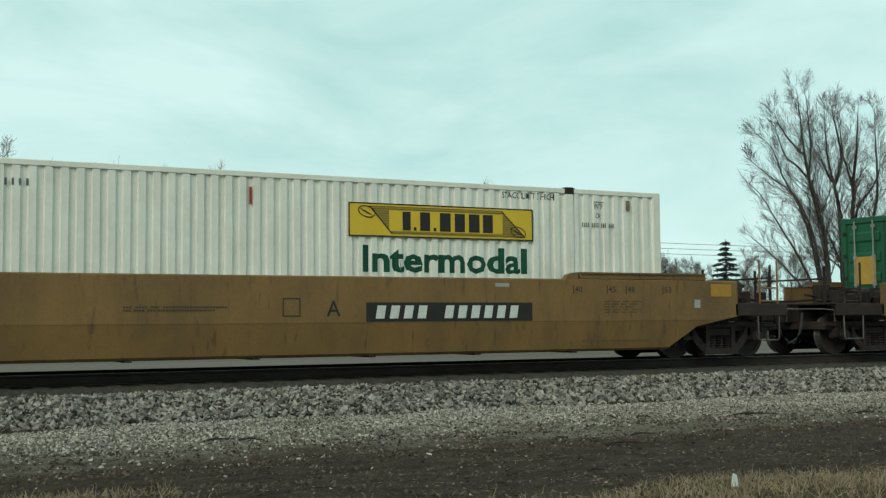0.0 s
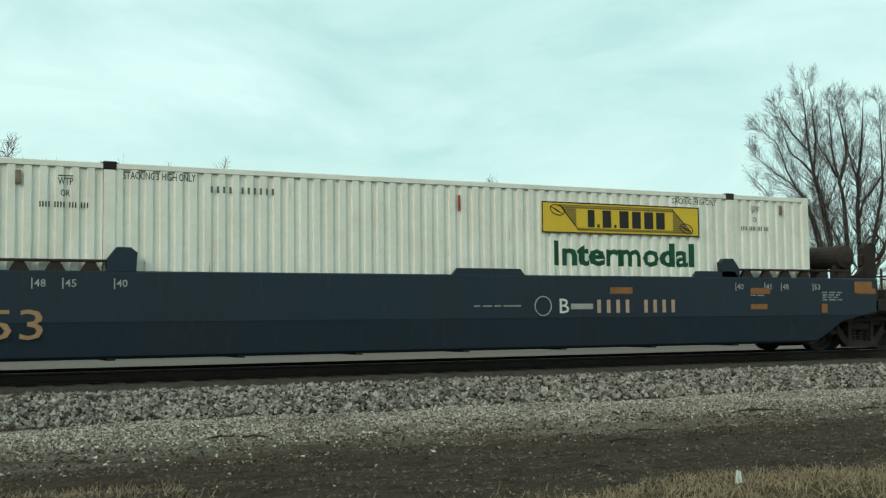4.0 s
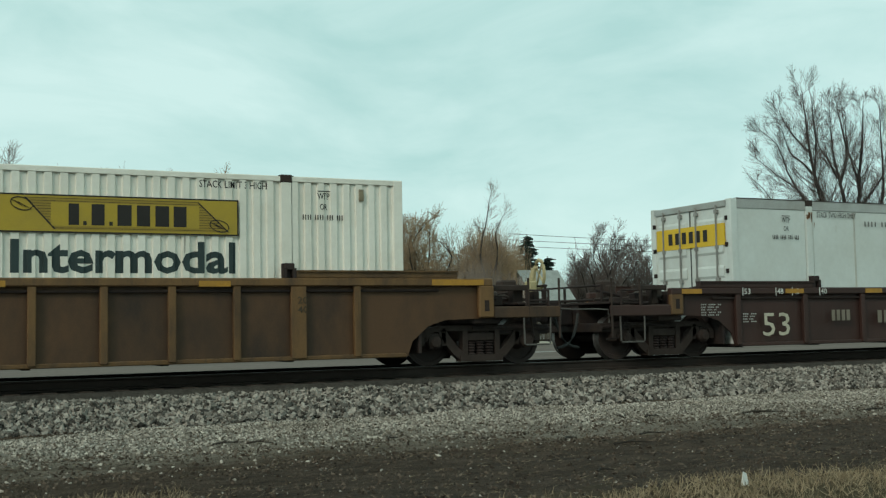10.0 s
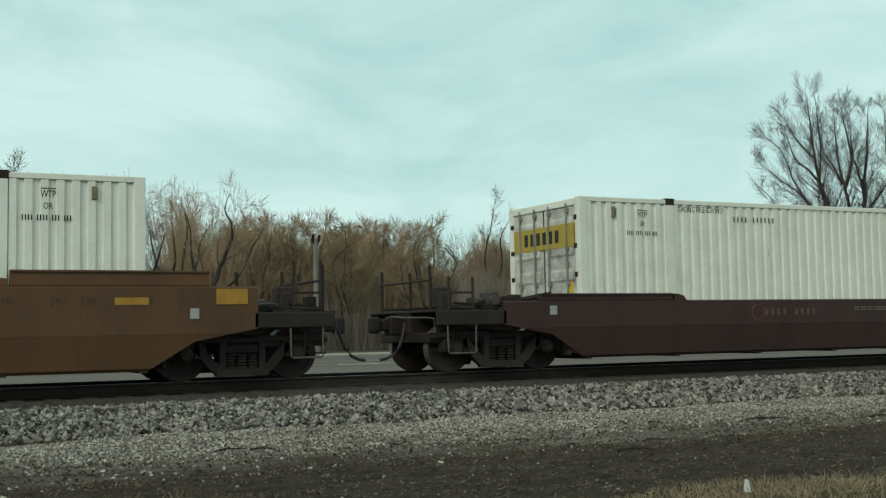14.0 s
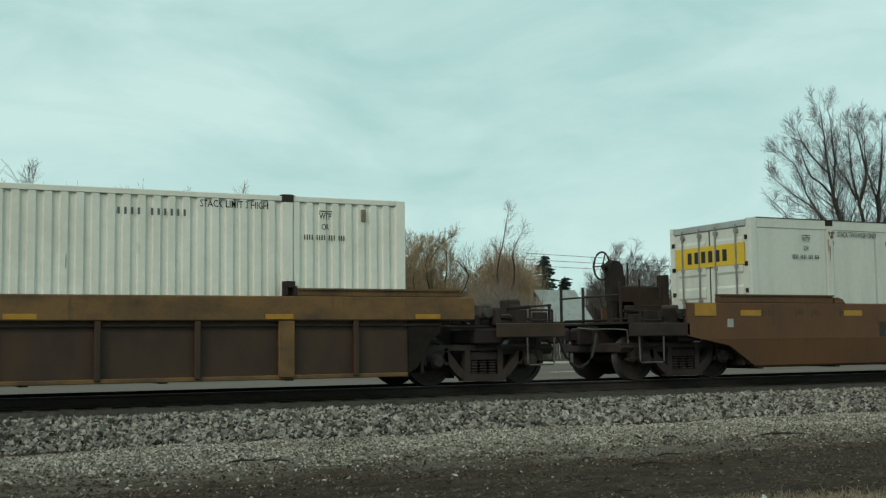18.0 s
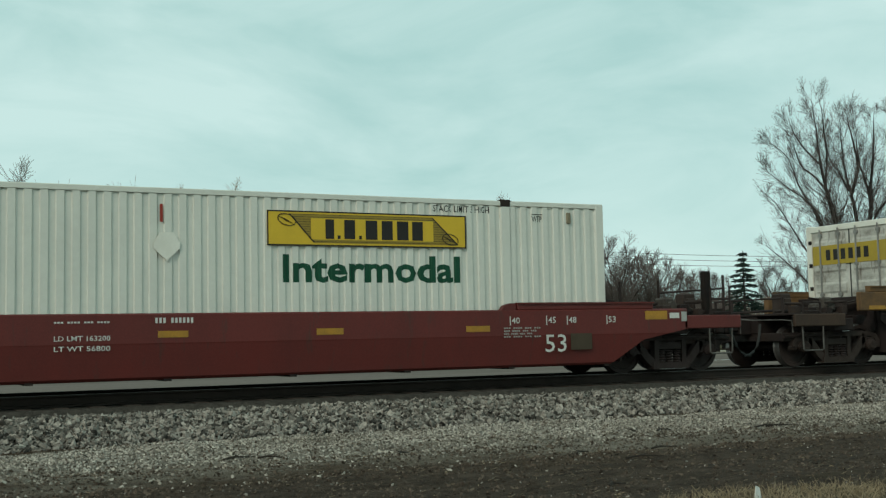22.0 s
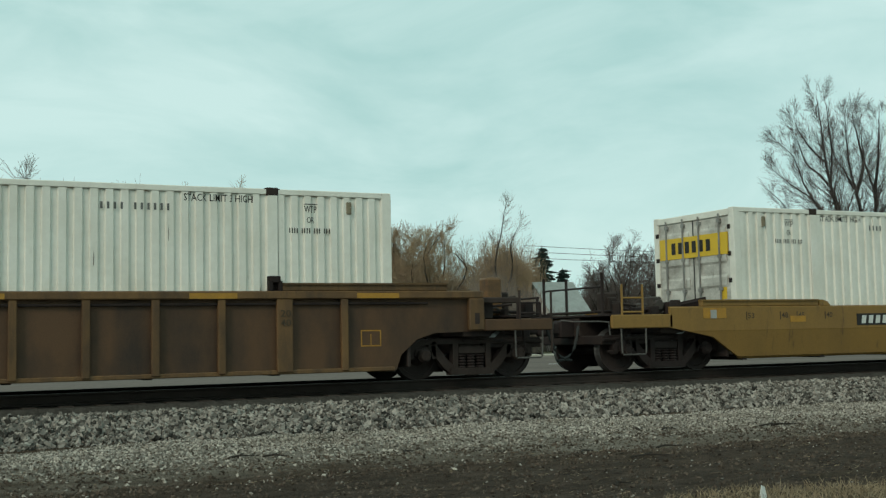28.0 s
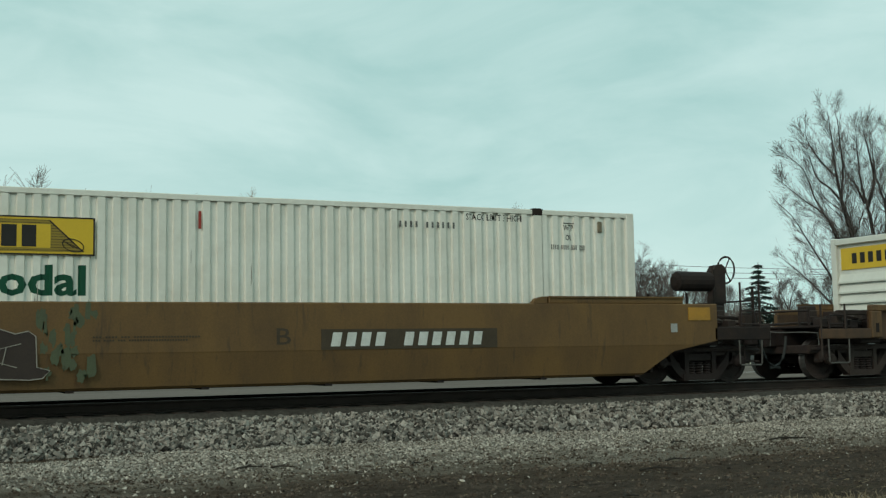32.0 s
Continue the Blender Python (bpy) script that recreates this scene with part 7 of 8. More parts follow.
# low red car
c = well_car(18, R[18], redp, "smooth", "CC", 0, "red low well car with smooth sides", top=1.20)
corner_marks(c, ink_white, 1.20)
patches(c, (-1.19, 2.77, 5.15, 7.93, 10.46, 13.16), 1.13, 0.46, 0.10)
plate("reflector_strip", 16.9, 17.4, 1.0, 1.16, reflector, c, -0.163, "orange reflective patch")
plate("service_card", 17.46, 17.68, 1.02, 1.12, ink_white, c, -0.163)
part("lettering", words("53", ink_white, 0.44, 0.31), ink_white, c, "large painted number", pose(14.73, -0.163, 0.45))
plate("number_panel", 15.26, 15.71, 0.48, 0.77, faded_dark, c, -0.163)
part("number_marking", strokes(10, 1.55, 0.22, ink_white, 0.12, (3,), 0.62), ink_white, c, "", pose(3.2, -0.163, 0.50))
part("lettering", words("LD LMT 163200", ink_white, 0.80, 0.075), ink_white, c, "", pose(6.43, -0.163, 0.80))
part("lettering", words("LT WT 56800", ink_white, 0.80, 0.075), ink_white, c, "", pose(6.43, -0.163, 0.65))
dataplate(c, 13.9, 0.72, 0.75, 0.2, ink_silver)
dataplate(c, 6.43, 1.05, 0.8, 0.06, ink_white)
part("number_marking", strokes(10, 0.6, 0.08, ink_white, gaps=(3,), fill=0.6), ink_white, c, "", pose(7.89, -0.163, 1.05))
container(R[18], SEAT.get(18, BASE), clean_white, "clean " + W + " and green lettering", banner=banner_yellow, pin=False, placard=((8.1, 2.0),))

dull_ink = surface("dull_ink", (0.062, 0.050, 0.040), 0.6, bump=0)
# flat cars with two tall loads and a road trailer
FLAT = "low dark flat car with worn yellow edge sills"
flat_car(R[19] - LOAD, LOAD, (-2.22, 15.35), ((-0.58, 10.0),), (True, True), FLAT, 1.19, ((0.2, 1.8), (4.03, 5.35), (7.91, 8.73)), 5.58, 2.48, ((13.9, 15.6, 0.90, 1.02), (15.3, 16.75, 1.05, 1.17)))
container(R[19], 1.190, tall_white, "tall " + W + " and green lettering", bz=1.90, banner=banner_yellow, ink=ink_slate, top_lift=True, placard=((8.1, 0.45),))
flat_car(R[20] - LOAD, LOAD, (-0.08, LOAD + 2.29), ((3.7, 5.85), (7.5, 16.91)), (True, False), FLAT, 1.158, ((8.6, 9.4), (14.0, 14.6), (16.2, 16.8)), 0, 0, ((1.9, 2.35, 0.78, 0.96),))
for i in range(3):
    plate("mark_bar", 7.6 + i * 0.33, 7.82 + i * 0.33, 0.95, 1.10, surface("sill_letter", (0.22, 0.15, 0.05), 0.6, bump=0), TRAIN[-1][0], -0.146, "worn yellow company mark")
part("lettering", words("ALL PURPOSE SPINE CAR", faded, 3.4, 0.14), faded, TRAIN[-1][0], "faded lettering on the sill", pose(10.4, -0.147, 0.96))
container(R[20], 1.158, tall_white, "tall " + W + " and green lettering", banner=banner_yellow, top_lift=True, pin=False, placard=((8.1, 2.0), (8.1, 0.5)))
T_RIGHT = R[20] - LOAD - 2.13
T_LONG = 14.63
flat_car(T_RIGHT - T_LONG, T_LONG, (-0.4, T_LONG + 2.05), ((-1.6, T_LONG + 0.52),), (True, False), FLAT, 0, ((0.4, 1.5), (5.84, 6.36), (9.0, 10.15), (12.6, 15.05)), 6.71, 10.32)
part("hanger", Mesh().box(12.0, 12.42, -0.15, -0.05, 0.52, 0.90, 0.02), surface("flat_sill", (0, 0, 0)), TRAIN[-1][0], "rusty hanging bracket")
trailer(T_RIGHT - T_LONG, T_LONG, 1.14)

# single yellow low car
c = well_car(22, R[22], goldp, "smooth", "CC", 0, "bright yellow low well car with smooth sides", top=1.21)
corner_marks(c, faded_dark, 1.21)
number_panel(c, 2.97, 5.40, 0.80, 1.04, ink_white, ink_black)
block_letters(c, 10.26, 0.48, 0.52, surface("faded_red", (0.20, 0.035, 0.02), 0.6, bump=0), 3, 0.60, "faded red company mark")
patches(c, (1.2, 5.9), 1.19, 0.4, 0.12)
plate("reflector_strip", -0.95, -0.40, 0.98, 1.18, reflector, c, -0.163, "orange reflective patch")
container(R[22], SEAT.get(22, BASE), white_paint, W + " and green lettering", banner=banner_yellow, placard=((8.1, 2.0),))

# three-unit ribbed car
for k, ends in ((23, "AC"), (24, "AA"), (25, "CA")):
    c = well_car(k, R[k], ribbed, "ribbed", ends, 3.28, RIB)
    for x in (2.0, 14.15):
        part("lettering", words("20", faded_dark, 0.17, 0.11), faded_dark, c, "", pose(x, -0.162, 1.10))
        part("lettering", words("40", faded_dark, 0.17, 0.11), faded_dark, c, "", pose(x, -0.162, 0.95))
    patches(c, (-0.19, 3.1, 6.1, 9.3, 12.7, 15.45), 1.69, 0.75, 0.085)
    for x0, x1 in (((0.06, 0.94),), ((0.06, 0.94), (15.28, 16.14)), ((15.28, 16.14),))[k - 23]:
        plate("repainted_bay", x0, x1, 0.24, 1.30, surface("bay_grey", (0.030, 0.024, 0.018), 0.8, second=(0.050, 0.036, 0.022), amount=0.8, scale=2), c, -0.052, "dark repainted bay")
    if k < 25:
        part("lettering", words("125T", dull_ink, 0.55, 0.2), dull_ink, c, "", pose(0.2, -0.062, 0.48))
    if k == 23:
        edge = Mesh().box(0, 0.36, -0.004, 0, 0, 0.02).box(0, 0.36, -0.004, 0, 0.25, 0.27).box(0, 0.02, -0.004, 0, 0.02, 0.25).box(0.34, 0.36, -0.004, 0, 0.02, 0.25).box(0.17, 0.185, -0.004, 0, 0.02, 0.2)
        part("data_frame", edge, reflector, c, "yellow outlined data box", pose(15.55, -0.052, 0.60))
    if k == 24:
        part("bracket", Mesh().box(0, 0.3, -0.10, 0, 0, 0.1, 0.02).prism([(0.02, 0.08), (0.12, 0.08), (0.0, 0.24), (-0.08, 0.24)], -0.05, 0), ink_silver, c, "pale steel tie-down bracket", pose(6.6, -0.05, 0.70))
container(R[23], SEAT.get(23, BASE), white_paint, W + " and green lettering", banner=banner_yellow, nose_left=True, stripe=ink_grey, small_end=(0.70, 1.78))
container(R[24], SEAT.get(24, BASE), white_paint, W + " and green lettering", bz=1.90, banner=banner_yellow, ink=ink_slate, nose_left=True)
container(R[25], SEAT.get(25, BASE), clean_white, W, bz=1.90, banner=banner_yellow, word=False, nose_left=True, marks="STACK LIMIT 3 HIGH")

# last tan car in the shot
c = well_car(26, R[26], worn, "smooth", "CC", 0, "weathered tan well car with smooth sides")
number_panel(c, 9.94, 13.13, 0.75, 1.08, ink_white, faded_dark)
part("lettering", words("B", faded_dark, 0.24, 0.26), faded_dark, c, "", pose(9.2, -0.164, 0.84))
dataplate(c, 6.4, 0.92, 1.6, 0.1, faded_dark)
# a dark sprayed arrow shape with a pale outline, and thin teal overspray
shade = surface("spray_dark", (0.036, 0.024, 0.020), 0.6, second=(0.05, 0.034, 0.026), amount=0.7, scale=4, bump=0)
pale_line = surface("spray_pale", (0.30, 0.27, 0.23), 0.6, bump=0)
fat = [(-2.6, 0.02), (-1.4, 0.10), (-0.4, 0.05), (0.62, 0.0), (0.80, 0.02), (0.90, 0.13), (0.72, 0.18), (0.70, 0.62), (0.60, 0.70), (0.42, 0.66), (-0.1, 0.84), (-1.2, 0.78), (-2.4, 0.86)]
part("sprayed_shape", Mesh().prism(fat, -0.002, 0.0), shade, c, "dark sprayed arrow shape", pose(4.91, -0.163, 0.38))
part("sprayed_line", Mesh().tube([(p, -0.004, q) for p, q in fat + fat[:1]], 0.011, 4), pale_line, c, "pale sprayed outline", pose(4.91, -0.163, 0.38))
for pts in (((0.45, 0.18), (-0.15, 0.36), (0.50, 0.52)), ((0.25, 0.22), (0.30, 0.46)), ((-1.9, 0.2), (-1.5, 0.66), (-1.1, 0.2)), ((-2.3, 0.24), (-2.2, 0.62)), ((-0.8, 0.22), (-0.8, 0.64), (-0.5, 0.5))):
    part("sprayed_line", Mesh().tube([(p, -0.004, q) for p, q in pts], 0.010, 4), pale_line, c, "pale sprayed line", pose(4.91, -0.163, 0.38))
teal = surface("spray_teal", (0.078, 0.092, 0.050), 0.6, second=(0.07, 0.075, 0.045), amount=1.0, scale=7, bump=0)
tg = random.Random(23)
for i in range(26):
    w, h = tg.uniform(0.05, 0.14), tg.uniform(0.10, 0.34)
    x, z = 4.91 + 0.85 + tg.uniform(-0.15, 0.65), 0.32 + tg.random() * 0.95
    ring = [(p + tg.gauss(0, 0.012), q + tg.gauss(0, 0.02)) for p, q in capsule(0, w, 0, min(h, 1.52 - z))]
    part("overspray", Mesh().prism(ring, -0.0006, 0.0), teal, c, "thin teal overspray", pose(x, -0.1612 - 0.0003 * (i % 5), z))
container(R[26], SEAT.get(26, BASE), white_paint, W + " and green lettering", bz=1.90, nose_left=True, banner=banner_yellow)


# ---- road and background ----
asphalt = surface("asphalt", (0.168, 0.143, 0.127), 1.0, second=(0.112, 0.094, 0.083), amount=0.9, scale=0.5, stretch=(0.06, 1.6, 1), fine=6, fine_amount=0.2, bump=0.05, spec=0.0)
road = Mesh().box(-400, 400, 26.0, 62.0, GROUND - 0.05, GROUND + 0.03)
tagged(new("road", road.data("road", asphalt)), "worn grey asphalt road beyond the track", "road", kind="structure")

bark = surface("bark", (0.044, 0.037, 0.033), 0.9, second=(0.026, 0.022, 0.020), amount=0.8, scale=2, bump=0.4)
twig = surface("twig", (0.185, 0.15, 0.122), 0.9, second=(0.12, 0.098, 0.08), amount=0.8, scale=0.5, bump=0)
willow = surface("willow", (0.315, 0.222, 0.132), 0.9, second=(0.195, 0.146, 0.104), amount=0.9, scale=0.35, bump=0)
far_twig = surface("far_twig", (0.120, 0.098, 0.087), 0.9, second=(0.080, 0.066, 0.059), amount=0.8, scale=0.5, bump=0)
needle = surface("needle", (0.012, 0.026, 0.020), 0.8, second=(0.02, 0.035, 0.025), amount=0.8, scale=1, bump=0)


class Twigs:
    def __init__(self):
        self.v, self.f = [], []

    def add(self, a, b, ra, rb, sides):
        way = (b - a).normalized()
        s = way.orthogonal().normalized()
        o = way.cross(s)
        k = len(self.v)
        for p, r in ((a, ra), (b, rb)):
            for i in range(sides):
                q = 2 * math.pi * i / sides
                self.v.append(tuple(p + (s * math.cos(q) + o * math.sin(q)) * r))
        for i in range(sides):
            j = (i + 1) % sides
            self.f.append((k + i, k + j, k + sides + j, k + sides + i))

    def data(self, name, mat):
        me_ = bpy.data.meshes.new(name)
        me_.from_pydata(self.v, [], self.f)
        me_.materials.append(mat)
        return me_


def limbed_tree(label, seed, stems, girth, reach=0.34, first=4.0, step=0.5, wobble=0.05, depth=1.6, curl=0.0, wood_mat=None, crown_mat=None, fine_r=0.0058, rise=0.12, tall=0.93):
    """A leafless tree. stems: lines of (x, z) that the main stems follow; side limbs leave them from the height first on, and carry twigs."""
    g = random.Random(seed)
    wood, fine = Twigs(), Twigs()

    def branch(p, d, length, r, level):
        n = (6, 4, 3)[level]
        for i in range(n):
            u = (i + 1) / n
            d = (d + Vector((g.gauss(0, 1), g.gauss(0, 1), g.gauss(0, 1))) * (0.05 + wobble * 0.6) + Vector((0, 0, rise * (1, 0.6, 0.4)[level] - curl * u * (1 + level)))).normalized()
            e = p + d * (length / n)
            ra, rb = r * (1 - 0.8 * i / n), r * (1 - 0.8 * u)
            (wood if level == 0 and r > 0.03 else fine).add(p, e, max(ra, fine_r * 1.15), max(rb, fine_r), 4 if level == 0 else 3)
            if level < 2:
                for _ in range(2 if i % 3 == 1 else 1):
                    side(e, d, length * (0.50 if level == 0 else 0.55) * (1.15 - 0.5 * u) * g.uniform(0.6, 1.25) + 0.25, rb * 0.6, level + 1, (0.30, 0.72))
            p = e

    def side(p, d, length, r, level, spread=(0.45, 0.95)):
        axis = d.orthogonal().normalized()
        axis.rotate(Matrix.Rotation(g.uniform(0, 6.28), 3, d))
        nd = d.copy()
        nd.rotate(Matrix.Rotation(g.uniform(*spread), 3, axis))
        branch(p, nd, length, r, level)

    for line, thick in stems:
        sway = [g.uniform(-depth, depth) * i / len(line) for i in range(len(line))]
        pts = [Vector((x * 0.96, sway[i], z * tall)) for i, (x, z) in enumerate(line)]
        whole = sum((b - a).length for a, b in zip(pts, pts[1:]))
        gone, p = 0.0, pts[0]
        for k, (a, b) in enumerate(zip(pts, pts[1:])):
            n = max(2, round((b - a).length / step))
            before, after = pts[max(k - 1, 0)], pts[min(k + 2, len(pts) - 1)]
            for i in range(n):
                w = (i + 1) / n
                e = 0.5 * (2 * a + (b - before) * w + (2 * before - 5 * a + 4 * b - after) * w * w + (3 * a - before - 3 * b + after) * w ** 3)
                e += Vector((g.gauss(0, wobble), g.gauss(0, wobble), 0)) * 0.4
                u0, u1 = min(gone / whole, 1), min((gone + (e - p).length) / whole, 1)
                wood.add(p, e, girth * thick * (1 - u0) ** 0.9 + 0.016, girth * thick * (1 - u1) ** 0.9 + 0.014, 7)
                gone += (e - p).length
                if e.z > first:
                    left = whole * (1 - u1)
                    side(e, (e - p).normalized(), (left * reach + 1.3) * g.uniform(0.4, 1.15), max(girth * thick * (1 - u1) * 0.34, 0.012), 0 if g.random() < 0.6 else 1, (0.4, 0.85))
                p = e
    t = thing("tree", label, "tree", "bare trees")
    part("trunk", wood.data("trunk", wood_mat or bark), wood_mat or bark, t)
    part("crown", fine.data("crown", crown_mat or far_twig), crown_mat or far_twig, t)
    return t


def fan(seed, height, wide, count, fork=0.22):
    """Stems that part from one trunk at the fork and fill a round crown."""
    g = random.Random(seed)
    lines = []
    for i in range(count):
        a = -1 + 2 * (i + 0.5) / count + g.uniform(-0.12, 0.12)
        top_x, top_z = a * wide / 2, height * (1 - 0.32 * a * a) * g.uniform(0.92, 1.02)
        zf = height * fork * g.uniform(0.7, 1.3)
        lines.append(([(0.04 * a, -0.3), (0.10 * a, zf), (top_x * 0.52 + g.gauss(0, 0.3), zf + (top_z - zf) * 0.45), (top_x * 0.86 + g.gauss(0, 0.3), zf + (top_z - zf) * 0.78), (top_x, top_z)], g.uniform(0.7, 1.0)))
    return lines


def spruce(name, label, seed, height, rounded=False):
    g = random.Random(seed)
    wood, fine = Twigs(), Twigs()
    wood.add(Vector((0, 0, -0.2)), Vector((0, 0, height)), height * 0.02, 0.02, 7)
    z = height * 0.08
    while z < height * 0.985:
        reach = ((1 - z / height) ** 0.85 * 0.40 if not rounded else (1 - (z / height) ** 2.4) ** 0.6 * 0.165) * height * g.uniform(0.75, 1.1)
        for i in range(g.randint(6, 9)):
            a = g.uniform(0, 6.28)
            out = Vector((math.cos(a), math.sin(a), g.uniform(-0.32, -0.1)))
            tip = Vector((0, 0, z)) + out * reach
            fine.add(Vector((0, 0, z + 0.1)), tip, 0.05, 0.02, 3)
            for j in range(16):
                u = g.uniform(0.2, 1) ** 0.7
                p = Vector((0, 0, z)).lerp(tip, u)
                w = Vector((g.gauss(0, 1), g.gauss(0, 1), g.gauss(-0.5, 0.4))) * 0.22 * (1.2 - u * 0.5) * height / 9
                fine.add(p, p + w, 0.11 if rounded else 0.09, 0.03, 3)
        z += height * (0.034 if rounded else 0.052)
    t = thing(name, label, "tree", "evergreens")
    part("trunk", wood.data("trunk", bark), bark, t)
    part("crown", fine.data("crown", needle), needle, t)
    return t


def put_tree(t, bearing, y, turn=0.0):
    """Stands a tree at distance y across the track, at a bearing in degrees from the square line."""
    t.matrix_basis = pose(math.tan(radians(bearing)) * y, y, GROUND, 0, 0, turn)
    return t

dash = surface("road_paint", (0.55, 0.55, 0.53), 0.6, second=(0.3, 0.3, 0.29), amount=0.7, scale=2, bump=0)
for i in range(-3, 16):
    x = 27.0 + 9.6 * (i - 1)
    ob = new("lane_mark", shared("lane_mark", dash, lambda: Mesh().box(0, 3.0, -0.12, 0.12, 0, 0.006)))
    ob.matrix_basis = pose(x, 44.6, GROUND + 0.03)
    tagged(ob, "worn white dash painted on the road", "road marking", "lane markings")
verge = Mesh().box(-300, 400, 62.0, 65.5, GROUND - 0.05, GROUND + 0.12, 0.02)
tagged(new("pavement", verge.data("pavement", surface("pale_concrete", (0.36, 0.33, 0.27), 0.85, second=(0.22, 0.19, 0.14), amount=0.8, scale=0.6, bump=0.3))), "pale sandy pavement beyond the road", "pavement", kind="structure")

# bare trees, each at its bearing and distance
BT = "tall leafless tree with fine grey branches"
GOLDEN = "leafless willow with golden brown twigs"
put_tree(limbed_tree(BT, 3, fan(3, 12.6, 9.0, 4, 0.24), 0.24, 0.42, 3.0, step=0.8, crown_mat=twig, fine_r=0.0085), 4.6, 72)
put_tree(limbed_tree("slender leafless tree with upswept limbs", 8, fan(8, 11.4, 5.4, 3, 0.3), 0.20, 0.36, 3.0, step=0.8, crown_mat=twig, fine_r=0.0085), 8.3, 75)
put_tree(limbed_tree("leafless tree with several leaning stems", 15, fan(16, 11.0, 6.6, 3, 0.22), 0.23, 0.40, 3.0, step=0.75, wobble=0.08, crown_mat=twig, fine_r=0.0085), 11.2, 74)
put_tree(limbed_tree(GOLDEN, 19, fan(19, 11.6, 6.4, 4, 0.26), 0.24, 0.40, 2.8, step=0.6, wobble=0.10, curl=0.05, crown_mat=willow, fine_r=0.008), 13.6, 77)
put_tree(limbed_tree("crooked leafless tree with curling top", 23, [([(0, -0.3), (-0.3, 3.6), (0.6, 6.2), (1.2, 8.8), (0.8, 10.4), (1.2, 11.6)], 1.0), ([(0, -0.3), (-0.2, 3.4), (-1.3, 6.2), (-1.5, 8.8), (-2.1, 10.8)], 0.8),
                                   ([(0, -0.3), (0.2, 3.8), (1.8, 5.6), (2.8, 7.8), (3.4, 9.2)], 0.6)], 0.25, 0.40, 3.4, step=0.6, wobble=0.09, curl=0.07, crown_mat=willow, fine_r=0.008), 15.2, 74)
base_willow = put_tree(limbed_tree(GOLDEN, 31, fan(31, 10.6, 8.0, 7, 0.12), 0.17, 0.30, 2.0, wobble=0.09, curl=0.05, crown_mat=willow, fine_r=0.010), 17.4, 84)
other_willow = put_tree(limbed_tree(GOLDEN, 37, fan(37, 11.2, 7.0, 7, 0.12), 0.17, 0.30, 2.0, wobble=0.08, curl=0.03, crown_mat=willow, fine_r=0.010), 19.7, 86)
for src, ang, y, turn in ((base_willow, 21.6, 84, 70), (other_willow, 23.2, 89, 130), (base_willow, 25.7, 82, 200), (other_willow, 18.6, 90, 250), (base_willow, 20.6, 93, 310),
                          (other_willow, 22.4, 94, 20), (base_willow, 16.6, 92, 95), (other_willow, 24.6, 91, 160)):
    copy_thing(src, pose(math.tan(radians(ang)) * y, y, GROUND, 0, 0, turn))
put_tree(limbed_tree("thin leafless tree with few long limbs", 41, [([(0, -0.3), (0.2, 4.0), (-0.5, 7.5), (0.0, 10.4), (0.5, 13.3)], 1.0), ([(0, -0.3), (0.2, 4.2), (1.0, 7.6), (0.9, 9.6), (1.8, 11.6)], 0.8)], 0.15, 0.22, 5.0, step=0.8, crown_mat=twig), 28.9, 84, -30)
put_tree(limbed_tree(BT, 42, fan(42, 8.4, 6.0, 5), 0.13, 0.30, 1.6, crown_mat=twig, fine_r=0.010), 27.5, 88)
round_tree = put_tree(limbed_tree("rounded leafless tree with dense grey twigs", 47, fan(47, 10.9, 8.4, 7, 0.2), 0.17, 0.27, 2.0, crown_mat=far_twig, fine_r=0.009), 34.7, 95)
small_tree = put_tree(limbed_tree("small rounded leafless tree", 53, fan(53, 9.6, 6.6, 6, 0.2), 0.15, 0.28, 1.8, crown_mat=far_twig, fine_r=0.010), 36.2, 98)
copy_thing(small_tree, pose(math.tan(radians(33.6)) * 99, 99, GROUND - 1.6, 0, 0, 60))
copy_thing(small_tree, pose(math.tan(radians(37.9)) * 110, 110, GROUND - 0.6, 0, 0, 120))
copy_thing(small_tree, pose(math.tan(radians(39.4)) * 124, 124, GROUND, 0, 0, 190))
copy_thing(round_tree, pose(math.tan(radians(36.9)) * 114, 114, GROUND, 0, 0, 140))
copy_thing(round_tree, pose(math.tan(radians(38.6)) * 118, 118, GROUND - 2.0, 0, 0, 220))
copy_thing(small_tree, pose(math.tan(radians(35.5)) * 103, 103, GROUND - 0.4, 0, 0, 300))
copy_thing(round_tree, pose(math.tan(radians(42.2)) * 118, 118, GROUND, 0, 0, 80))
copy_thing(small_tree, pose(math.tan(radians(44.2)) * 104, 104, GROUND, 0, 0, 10))
